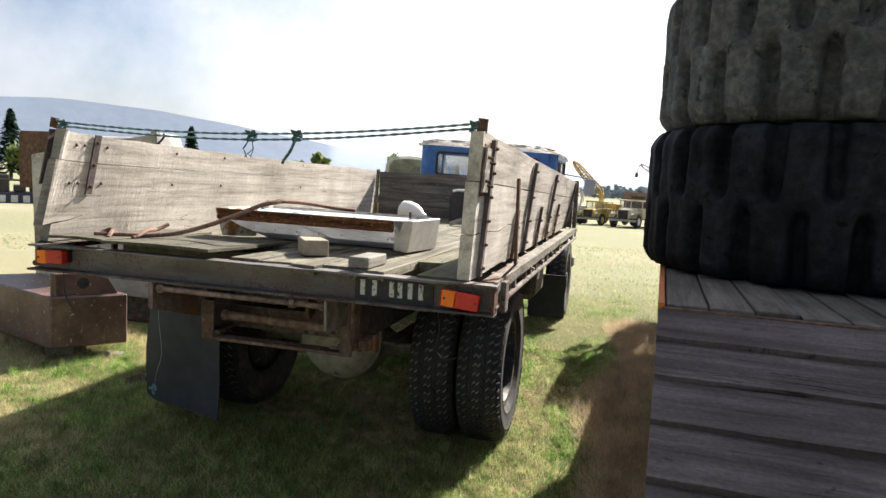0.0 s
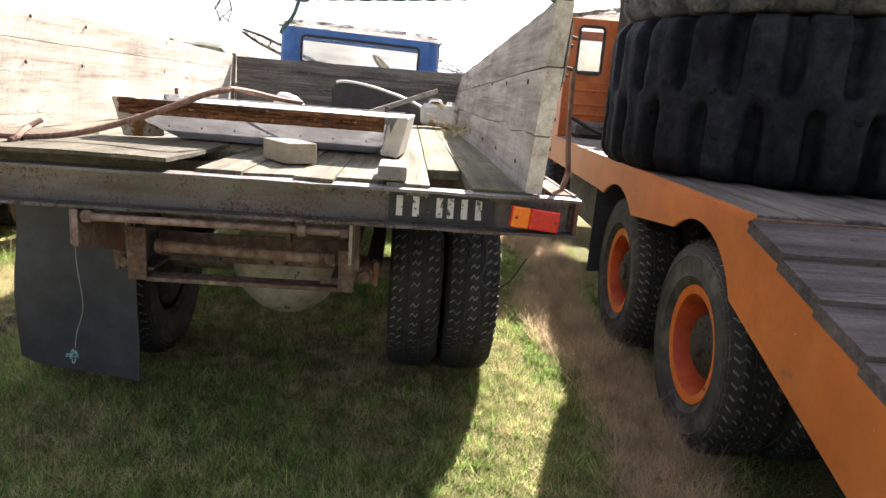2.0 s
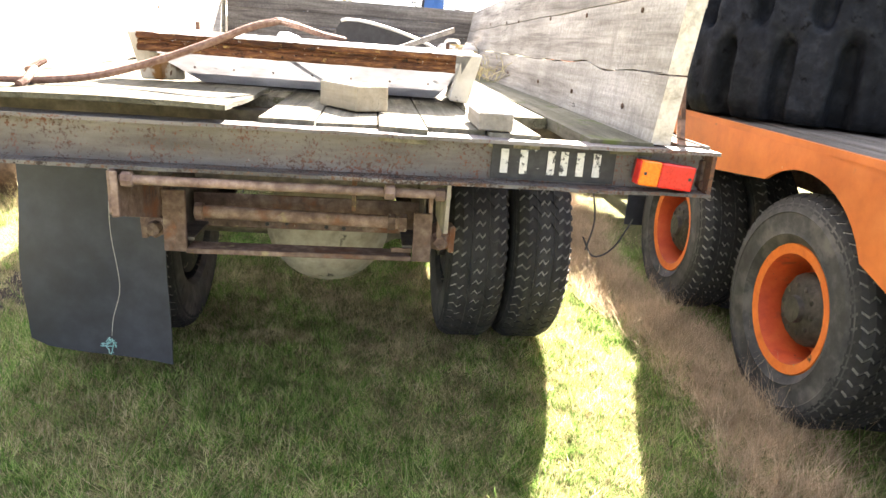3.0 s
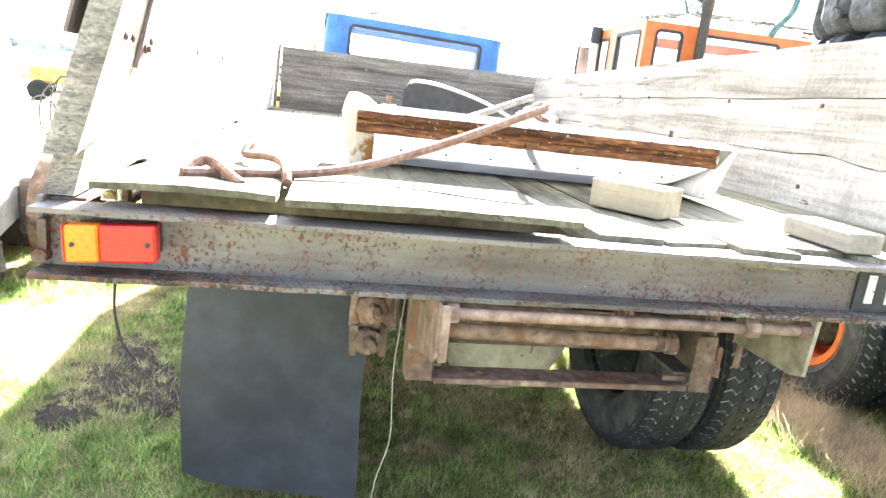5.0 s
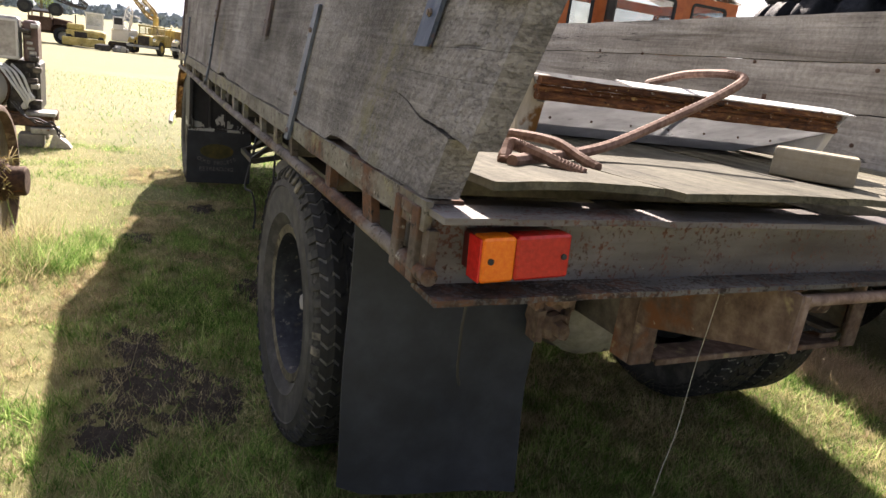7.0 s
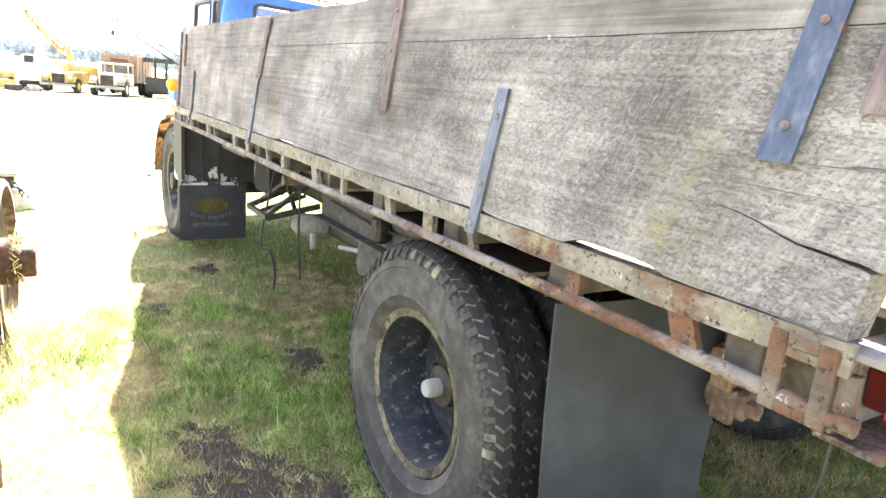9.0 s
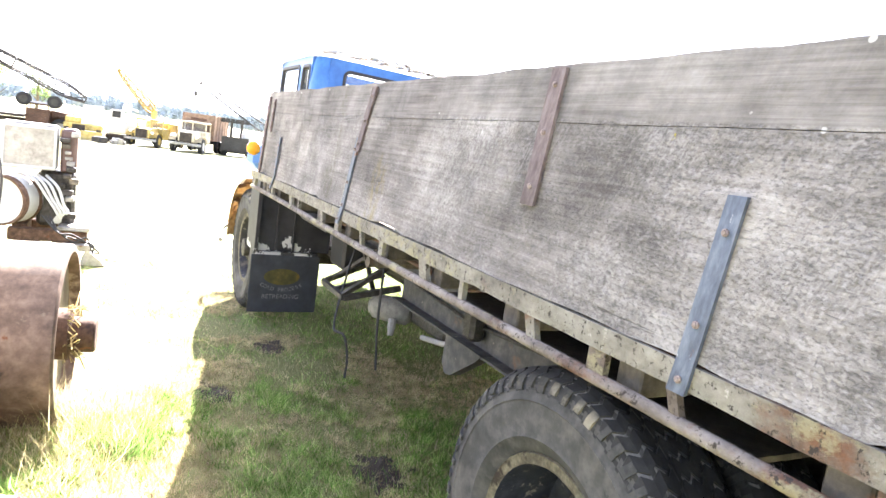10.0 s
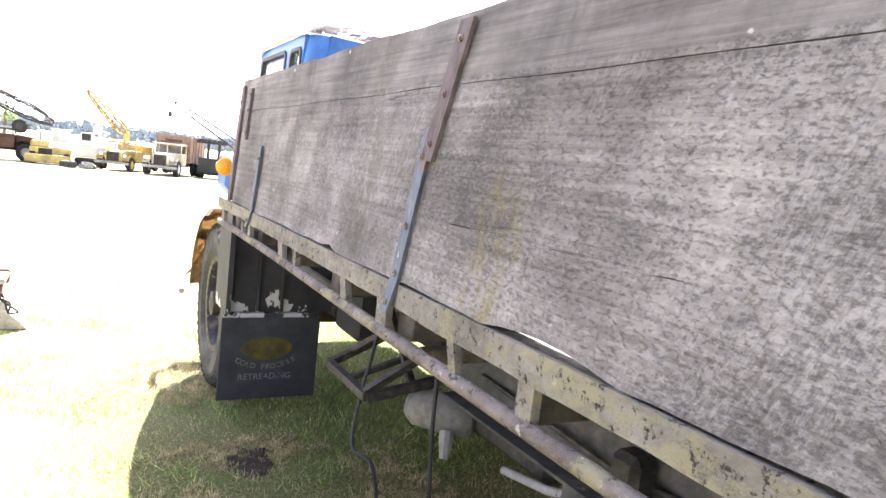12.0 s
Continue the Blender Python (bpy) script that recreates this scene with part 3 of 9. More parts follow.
M["canvas_grey"] = mat("faded_grey_canvas", [(0.24, 0.245, 0.2), (0.34, 0.345, 0.295), (0.43, 0.435, 0.385)], (1, 1, 2), 0.95, 0, 0.4, 0.03, 0.25)
M["army"] = mat("army_drab", [(0.025, 0.02, 0.017), (0.05, 0.04, 0.033), (0.09, 0.07, 0.055)], (3, 3, 3), 0.8, 0, 0.2, 0.01, 0.35, [((0.16, 0.13, 0.1), 9, 0.66, 0.05)])
M["yellow"] = mat("machine_yellow", [(0.4, 0.29, 0.08), (0.52, 0.4, 0.13), (0.6, 0.5, 0.24)], (2, 2, 2), 0.65, 0, 0.1, 0.01, 0.3, [((0.2, 0.12, 0.06), 4, 0.62, 0.08), ((0.05, 0.045, 0.04), 6, 0.68, 0.04)])
M["yellow_dark"] = mat("rust_stained_yellow", [(0.2, 0.13, 0.035), (0.3, 0.21, 0.06), (0.4, 0.3, 0.1)], (2, 2, 2), 0.7, 0, 0.1, 0.01, 0.3)
M["buff"] = mat("faded_buff_paint", [(0.5, 0.42, 0.28), (0.62, 0.55, 0.4), (0.7, 0.66, 0.56)], (2, 2, 2), 0.7, 0, 0.1, 0.01, 0.25, [(RUST, 4, 0.66, 0.06)])
M["crate"] = mat("old_brown_timber_body", [(0.16, 0.1, 0.07), (0.27, 0.18, 0.13), (0.38, 0.28, 0.2)], (2, 2, 9), 0.9, 0, 0.3, 0.01, 0.3)
M["lattice"] = mat("dark_lattice_steel", [(0.035, 0.035, 0.035), (0.075, 0.07, 0.065)], (4, 4, 4), 0.7, 0.2, 0.2, 0.01, 0.2)
M["fender"] = mat("peeling_ochre_fender", [(0.13, 0.085, 0.04), (0.24, 0.165, 0.075), (0.36, 0.285, 0.16)], (5, 5, 5), 0.8, 0, 0.3, 0.005, 0.35, [((0.08, 0.045, 0.025), 7, 0.56, 0.06), ((0.5, 0.45, 0.33), 12, 0.68, 0.04)])
M["mud_pale"] = mat("pale_dried_mud", [(0.26, 0.235, 0.18), (0.4, 0.365, 0.285), (0.5, 0.46, 0.37)], (6, 6, 6), 0.95, 0, 0.4, 0.006, 0.25, [((0.03, 0.028, 0.022), 9, 0.63, 0.06)])
M["drum_face"] = mat("dull_grey_brown_disc", [(0.16, 0.135, 0.11), (0.27, 0.24, 0.205), (0.36, 0.335, 0.3)], (4, 4, 4), 0.5, 0.1, 0.2, 0.003, 0.3, [((0.07, 0.05, 0.038), 4, 0.6, 0.1), ((0.25, 0.23, 0.11), 5, 0.64, 0.1)])
M["bark"] = mat("bark", [(0.09, 0.07, 0.05), (0.17, 0.14, 0.1)], (6, 6, 1.5), 0.95, 0, 0.8, 0.02, 0.3)
M["dark_navy"] = mat("dark_navy_panel", [(0.02, 0.022, 0.05), (0.035, 0.04, 0.08)], (2, 2, 2), 0.6, 0, 0.05, 0.01, 0.15)
M["rope_pale"] = mat("faded_blue_green_rope", [(0.09, 0.17, 0.18), (0.17, 0.27, 0.275), (0.3, 0.38, 0.375)], (40, 40, 40), 0.85, 0, 0.6, 0.004, 0.2)
M["rope_mat"] = mat("blue_green_rope", [(0.03, 0.075, 0.085), (0.07, 0.145, 0.155), (0.17, 0.24, 0.24)], (40, 40, 40), 0.85, 0, 0.6, 0.004, 0.2)
M["cord"] = mat("grey_cord", [(0.26, 0.25, 0.23), (0.4, 0.39, 0.36), (0.5, 0.49, 0.46)], (40, 40, 40), 0.9, 0, 0.2, 0.002, 0.1)
M["string_mat"] = mat("turquoise_string", [(0.08, 0.24, 0.27), (0.2, 0.42, 0.44), (0.42, 0.55, 0.55)], (40, 40, 40), 0.9, 0, 0.2, 0.002, 0.1)
M["rebar_mat"] = mat("rusty_rebar", [(0.1, 0.05, 0.035), (0.2, 0.12, 0.09), (0.3, 0.2, 0.15)], (20, 20, 20), 0.8, 0.2, 0.4, 0.003, 0.25)
M["grey_paint"] = mat("pale_grey_paint", [(0.5, 0.5, 0.5), (0.62, 0.62, 0.61)], (4, 4, 4), 0.55, 0, 0.1, 0.003, 0.15)
M["stone"] = mat("concrete_block", [(0.17, 0.155, 0.135), (0.27, 0.25, 0.22)], (6, 6, 6), 0.95, 0, 0.5, 0.01, 0.25)


def plain(name, col, rough=0.5, metal=0.0, emit=0.0, trans=0.0):
    m = bpy.data.materials.new(name)
    m.use_nodes = True
    b = m.node_tree.nodes["Principled BSDF"]
    b.inputs["Base Color"].default_value = (*col, 1)
    b.inputs["Roughness"].default_value, b.inputs["Metallic"].default_value = rough, metal
    b.inputs["Transmission Weight"].default_value = trans
    return m


M["amber_lens"] = mat("amber_lens", [(0.75, 0.13, 0.005), (0.86, 0.23, 0.012)], (45, 45, 45), 0.2, 0, 0.4, 0.003, 0.25)
M["yellow_lens"] = mat("yellow_indicator_lens", [(0.85, 0.3, 0.008), (0.92, 0.42, 0.02)], (60, 60, 60), 0.25, 0, 0.3, 0.002, 0.15)
M["red_lens"] = mat("red_lens", [(0.4, 0.014, 0.01), (0.68, 0.03, 0.022)], (35, 35, 35), 0.2, 0, 0.4, 0.003, 0.25)
M["lens_body"] = plain("dark_red_lamp_body", (0.09, 0.008, 0.008), 0.3)
M["chrome"] = plain("dull_chrome", (0.7, 0.7, 0.7), 0.2, 1.0)
M["mark"] = mat("chipped_white_lettering", [(0.5, 0.5, 0.48), (0.68, 0.68, 0.66)], (30, 30, 30), 0.8, 0, 0.1, 0.002, 0.1, [((0.06, 0.06, 0.06), 55, 0.55, 0.05)])


def glass_mat(name, tint):
    m = bpy.data.materials.new(name)
    m.use_nodes = True
    nt = m.node_tree
    nt.nodes.remove(nt.nodes["Principled BSDF"])
    tr, gl, mx, fr = (nt.nodes.new(k) for k in ("ShaderNodeBsdfTransparent", "ShaderNodeBsdfGlossy", "ShaderNodeMixShader", "ShaderNodeFresnel"))
    tr.inputs[0].default_value = (*tint, 1)
    gl.inputs["Roughness"].default_value = 0.04
    fr.inputs[0].default_value = 1.5
    nt.links.new(fr.outputs[0], mx.inputs[0])
    nt.links.new(tr.outputs[0], mx.inputs[1])
    nt.links.new(gl.outputs[0], mx.inputs[2])
    film, mf, nz, tn = (nt.nodes.new(k) for k in ("ShaderNodeBsdfDiffuse", "ShaderNodeMixShader", "ShaderNodeTexNoise", "ShaderNodeMapRange"))
    film.inputs[0].default_value = (0.5, 0.52, 0.53, 1)
    nz.inputs["Scale"].default_value, nz.inputs["Detail"].default_value = 3.0, 5
    tn.inputs[1].default_value, tn.inputs[2].default_value, tn.inputs[3].default_value, tn.inputs[4].default_value = 0.3, 0.7, 0.08, 0.34
    nt.links.new(nz.outputs["Fac"], tn.inputs[0])
    nt.links.new(tn.outputs[0], mf.inputs[0])
    nt.links.new(mx.outputs[0], mf.inputs[1])
    nt.links.new(film.outputs[0], mf.inputs[2])
    nt.links.new(mf.outputs[0], nt.nodes["Material Output"].inputs[0])
    return m


M["glass"] = glass_mat("window_glass", (0.82, 0.85, 0.86))
M["glass_blue"] = glass_mat("bluish_window_glass", (0.58, 0.65, 0.69))


def leaf_mat(name, cols, glow, dry=None, size=2.5):
    """Leaves and grass: diffuse with light passing through, colour differing from blade to blade and patch to patch."""
    g = Graph(name)
    N, L = g.N, g.L
    N.remove(g.bsdf)
    ge = N.new("ShaderNodeNewGeometry")
    n = len(cols)
    col = g.ramp(ge.outputs["Random Per Island"], [(i / (n - 1), c) for i, c in enumerate(cols)])
    patch = g.noise((size, size, size), 1, 4, 0.65, 0, True)
    if dry:
        col = g.mix(g.span(patch, 0.5, 0.62, 0, 0.75), col, dry)
    col = g.tone(col, g.span(g.noise((7, 7, 7), 1, 3, 0.6, 0, True), 0.35, 0.65, 0.6, 1.3))
    df, tl, mx = N.new("ShaderNodeBsdfDiffuse"), N.new("ShaderNodeBsdfTranslucent"), N.new("ShaderNodeMixShader")
    L.new(col, df.inputs[0])
    L.new(col, tl.inputs[0])
    mx.inputs[0].default_value = glow
    L.new(df.outputs[0], mx.inputs[1])
    L.new(tl.outputs[0], mx.inputs[2])
    L.new(mx.outputs[0], N["Material Output"].inputs[0])
    return g.m


M["grass_green"] = leaf_mat("green_grass", [(0.065, 0.14, 0.034), (0.13, 0.255, 0.055), (0.29, 0.43, 0.12), (0.56, 0.61, 0.27)], 0.55)
M["grass_dry"] = leaf_mat("dry_grass", [(0.32, 0.27, 0.14), (0.52, 0.45, 0.26), (0.66, 0.58, 0.37), (0.44, 0.42, 0.18)], 0.45)
M["grass_long"] = leaf_mat("long_bleached_grass", [(0.4, 0.3, 0.19), (0.64, 0.5, 0.34), (0.76, 0.63, 0.46)], 0.45)
M["grass_brown"] = leaf_mat("brown_dry_grass", [(0.27, 0.195, 0.12), (0.48, 0.37, 0.25), (0.66, 0.55, 0.39)], 0.4)
M["leaf"] = leaf_mat("tree_leaves", [(0.1, 0.15, 0.05), (0.17, 0.23, 0.08), (0.26, 0.3, 0.13)], 0.5)
M["needle"] = leaf_mat("conifer_needles", [(0.02, 0.04, 0.026), (0.04, 0.065, 0.04)], 0.15)


def ground_mat():
    m = bpy.data.materials.new("mown_grass_ground")
    m.use_nodes = True
    nt = m.node_tree
    N, L = nt.nodes, nt.links
    b = N["Principled BSDF"]
    tc = N.new("ShaderNodeTexCoord")

    def noise_node(size, detail, rough=0.6):
        n = N.new("ShaderNodeTexNoise")
        L.new(tc.outputs["Object"], n.inputs["Vector"])
        n.inputs["Scale"].default_value, n.inputs["Detail"].default_value, n.inputs["Roughness"].default_value = size, detail, rough
        return n.outputs["Fac"]

    def blend(fac, lo, hi, a, c):
        r = N.new("ShaderNodeMapRange")
        L.new(fac, r.inputs[0])
        r.inputs[1].default_value, r.inputs[2].default_value = lo, hi
        x = N.new("ShaderNodeMix")
        x.data_type = "RGBA"
        L.new(r.outputs[0], x.inputs[0])
        L.new(a, x.inputs[6])
        x.inputs[7].default_value = (*c, 1)
        return x.outputs[2]

    fine = noise_node(60, 6, 0.7)
    ra = N.new("ShaderNodeValToRGB")
    L.new(fine, ra.inputs[0])
    for i, (p, c) in enumerate([(0.32, (0.05, 0.062, 0.024)), (0.5, (0.14, 0.15, 0.06)), (0.68, (0.31, 0.285, 0.15))]):
        e = ra.color_ramp.elements[i] if i < 2 else ra.color_ramp.elements.new(p)
        e.position, e.color = p, (*c, 1)
    col = blend(noise_node(0.8, 5), 0.55, 0.75, ra.outputs[0], (0.27, 0.265, 0.115))
    col = blend(noise_node(2.3, 6, 0.7), 0.62, 0.72, col, (0.24, 0.21, 0.11))
    # the sward dries out and pales beyond the trucks and along the worn track
    sx = N.new("ShaderNodeSeparateXYZ")
    L.new(tc.outputs["Object"], sx.inputs[0])
    away = N.new("ShaderNodeMath")
    away.operation = "MULTIPLY_ADD"
    L.new(noise_node(1.1, 5), away.inputs[0])
    away.inputs[1].default_value = -1.6
    L.new(sx.outputs[0], away.inputs[2])
    col = blend(away.outputs[0], -2.2, -2.9, col, (0.28, 0.265, 0.125))
    far = N.new("ShaderNodeMath")
    far.operation = "MULTIPLY_ADD"
    L.new(noise_node(0.25, 5), far.inputs[0])
    far.inputs[1].default_value = 14.0
    L.new(sx.outputs[1], far.inputs[2])
    col = blend(far.outputs[0], 11.0, 18.0, col, (0.27, 0.27, 0.165))
    col = blend(noise_node(0.09, 5), 0.52, 0.66, col, (0.34, 0.315, 0.215))
    L.new(col, b.inputs["Base Color"])
    b.inputs["Roughness"].default_value, b.inputs["Specular IOR Level"].default_value = 1.0, 0.1
    bp = N.new("ShaderNodeBump")
    bp.inputs["Strength"].default_value, bp.inputs["Distance"].default_value = 0.7, 0.03
    L.new(fine, bp.inputs["Height"])
    L.new(bp.outputs[0], b.inputs["Normal"])
    return m


M["ground"] = ground_mat()
M["dirt"] = mat("bare_dark_soil", [(0.018, 0.013, 0.01), (0.045, 0.033, 0.025), (0.1, 0.078, 0.06)], (45, 45, 45), 0.95, 0, 1.0, 0.02, 0.35, [((0.2, 0.165, 0.12), 50, 0.68, 0.04)])


# ---- mesh helpers ----
def box(bm, x0, x1, y0, y1, z0, z1, m=None, bev=0.0, jit=0.0):
    vs = [Vector((x, y, z)) for x in (x0, x1) for y in (y0, y1) for z in (z0, z1)]
    if jit:
        vs = [v + Vector([random.uniform(-jit, jit) for _ in range(3)]) for v in vs]
    return hexa(bm, vs, m, bev)


def hexa(bm, vs, m=None, bev=0.0):
    """A six-sided solid from eight corners, ordered x, then y, then z."""
    bv = [bm.verts.new(m @ Vector(v) if m else Vector(v)) for v in vs]
    fs = [bm.faces.new([bv[i] for i in q]) for q in ((0, 1, 3, 2), (4, 6, 7, 5), (0, 4, 5, 1), (2, 3, 7, 6), (0, 2, 6, 4), (1, 5, 7, 3))]
    if bev:
        es = list({e for f in fs for e in f.edges})
        bmesh.ops.bevel(bm, geom=es, offset=bev, segments=1, affect="EDGES", clamp_overlap=True)
    return bv


def tube(bm, pts, r, n=8, ridged=0.0, cap=True):
    """A round bar along points; r may be one radius or one for each point."""
    pts = [Vector(p) for p in pts]
    rs = r if isinstance(r, (list, tuple)) else [r] * len(pts)
    rings, up = [], None
    for i, p in enumerate(pts):
        d = (pts[min(i + 1, len(pts) - 1)] - pts[max(i - 1, 0)]).normalized()
        if up is None:
            up = d.orthogonal().normalized()
        a = (up - d * up.dot(d)).normalized()
        up, c = a, d.cross(a)
        rr = rs[i] * (1 + (ridged if i % 2 else 0))
        rings.append([bm.verts.new(p + (a * math.cos(2 * math.pi * k / n) + c * math.sin(2 * math.pi * k / n)) * rr) for k in range(n)])
    for q, w in zip(rings, rings[1:]):
        for k in range(n):
            bm.faces.new((q[k], q[(k + 1) % n], w[(k + 1) % n], w[k]))
    if cap:
        bm.faces.new(rings[0][::-1])
        bm.faces.new(rings[-1])


def smooth_line(pts, steps=8):
    """Points along a Catmull-Rom curve through the given ones."""
    pts = [Vector(p) for p in pts]
    q = [pts[0] * 2 - pts[1]] + pts + [pts[-1] * 2 - pts[-2]]
    out = []
    for i in range(1, len(q) - 2):
        for s in range(steps):
            t = s / steps
            a, b, c, d = q[i - 1], q[i], q[i + 1], q[i + 2]
            out.append(0.5 * (2 * b + (c - a) * t + (2 * a - 5 * b + 4 * c - d) * t * t + (3 * b - a - 3 * c + d) * t ** 3))
    return out + [pts[-1]]


def lathe(bm, prof, m, n=40, close=False):
    """Turns a profile of (radius, along) round the local x axis, laid by m."""
    rings = []
    for r, h in prof:
        rings.append([bm.verts.new(m @ Vector((h, r * math.cos(2 * math.pi * k / n), r * math.sin(2 * math.pi * k / n)))) for k in range(n)])
    pairs = list(zip(rings, rings[1:])) + ([(rings[-1], rings[0])] if close else [])
    fs = []
    for a, b in pairs:
        for k in range(n):
            fs.append(bm.faces.new((a[k], a[(k + 1) % n], b[(k + 1) % n], b[k])))
    if not close:
        for ring, (r, h) in ((rings[0], prof[0]), (rings[-1], prof[-1])):
            if r < 0.2:
                bm.faces.new(ring)
    return fs


def extrude_poly(bm, pts, x0, x1, m=None):
    """A flat outline of (y, z) points given thickness from x0 to x1."""
    a = [bm.verts.new((m or Matrix()) @ Vector((x0, y, z))) for y, z in pts]
    b = [bm.verts.new((m or Matrix()) @ Vector((x1, y, z))) for y, z in pts]
    bm.faces.new(a)
    bm.faces.new(b[::-1])
    for i in range(len(pts)):
        j = (i + 1) % len(pts)
        bm.faces.new((a[j], a[i], b[i], b[j]))
    bm.normal_update()


def holed(bm, outer, inner, r, place, thick, n=40):
    """A flat panel with a round-cornered opening; place(u, v, d) sets it in space, d being its depth."""
    (o0, o1, p0, p1), (i0, i1, q0, q1) = outer, inner
    cu, cv, hu, hv = (i0 + i1) / 2, (q0 + q1) / 2, (i1 - i0) / 2, (q1 - q0) / 2
    angles = sorted([2 * math.pi * k / n for k in range(n)] + [math.atan2(y - cv, x - cu) % (2 * math.pi) for x in (o0, o1) for y in (p0, p1)])
    rings = []
    for a in angles:
        c, s = math.cos(a), math.sin(a)
        far = min((((o1 if c > 0 else o0) - cu) / c) if abs(c) > 1e-6 else 9, (((p1 if s > 0 else p0) - cv) / s) if abs(s) > 1e-6 else 9)
        lo, hi = 0.0, far
        for _ in range(24):
            mid = (lo + hi) / 2
            x, y = abs(mid * c), abs(mid * s)
            inside = x <= hu and y <= hv and not (x > hu - r and y > hv - r and math.hypot(x - hu + r, y - hv + r) > r)
            lo, hi = (mid, hi) if inside else (lo, mid)
        rings.append([bm.verts.new(place(cu + k * c, cv + k * s, d)) for d in (0.0, thick) for k in (far, lo)])
    for a, b in zip(rings, rings[1:] + rings[:1]):
        bm.faces.new((a[0], b[0], b[1], a[1]))
        bm.faces.new((a[2], a[3], b[3], b[2]))
        bm.faces.new((a[1], b[1], b[3], a[3]))
        bm.faces.new((a[0], a[2], b[2], b[0]))


def seal(bm, inner, r, place, wide=0.02, proud=0.008, n=8):
    """A rubber window seal: a round-cornered ring just inside an opening."""
    i0, i1, q0, q1 = inner
    pts = []
    for cx, cy, a0 in ((i1 - r, q1 - r, 0), (i0 + r, q1 - r, 90), (i0 + r, q0 + r, 180), (i1 - r, q0 + r, 270)):
        for k in range(n + 1):
            a = radians(a0 + 90 * k / n)
            pts.append((cx, cy, math.cos(a), math.sin(a)))
    rings = [[bm.verts.new(place(cx + (r + w) * c, cy + (r + w) * s, d)) for w, d in ((0.004, -proud), (-wide, -proud), (-wide, 0.02), (0.004, 0.02))] for cx, cy, c, s in pts]
    for a, b in zip(rings, rings[1:] + rings[:1]):
        for k in range(4):
            bm.faces.new((a[k], b[k], b[(k + 1) % 4], a[(k + 1) % 4]))


def part(name, bm, material, parent=None, label="", smooth=False):
    bmesh.ops.recalc_face_normals(bm, faces=bm.faces)
    me = bpy.data.meshes.new(name)
    bm.to_mesh(me)
    bm.free()
    for mm in (material if isinstance(material, (list, tuple)) else [material]):
        me.materials.append(M[mm] if isinstance(mm, str) else mm)
    if smooth:
        me.shade_smooth()
        me.set_sharp_from_angle(angle=radians(38))
    ob = new(name, me)
    if parent:
        ob.parent = parent
    if label:
        ob["label"] = label
    return ob


def thing(name, label, category, group="", m=None, kind=""):
    ob = new(name)
    ob.empty_display_size = 0.2
    if m is not None:
        ob.matrix_world = m
    return tagged(ob, label, category, group, kind)


def solo(name, bm, material, label, category, group="", kind="", smooth=False, m=None):
    ob = part(name, bm, material, None, "", smooth)
    if m is not None:
        ob.matrix_world = m
    return tagged(ob, label, category, group, kind)


def bx(name, dims, material, parent, label="", bev=0.0, m=None, jit=0.0):
    bm = bmesh.new()
    box(bm, *dims, m, bev, jit)
    return part(name, bm, material, parent, label)


def rod(name, pts, r, material, parent, label="", n=8, ridged=0.0):
    bm = bmesh.new()
    tube(bm, pts, r, n, ridged)
    return part(name, bm, material, parent, label, True)


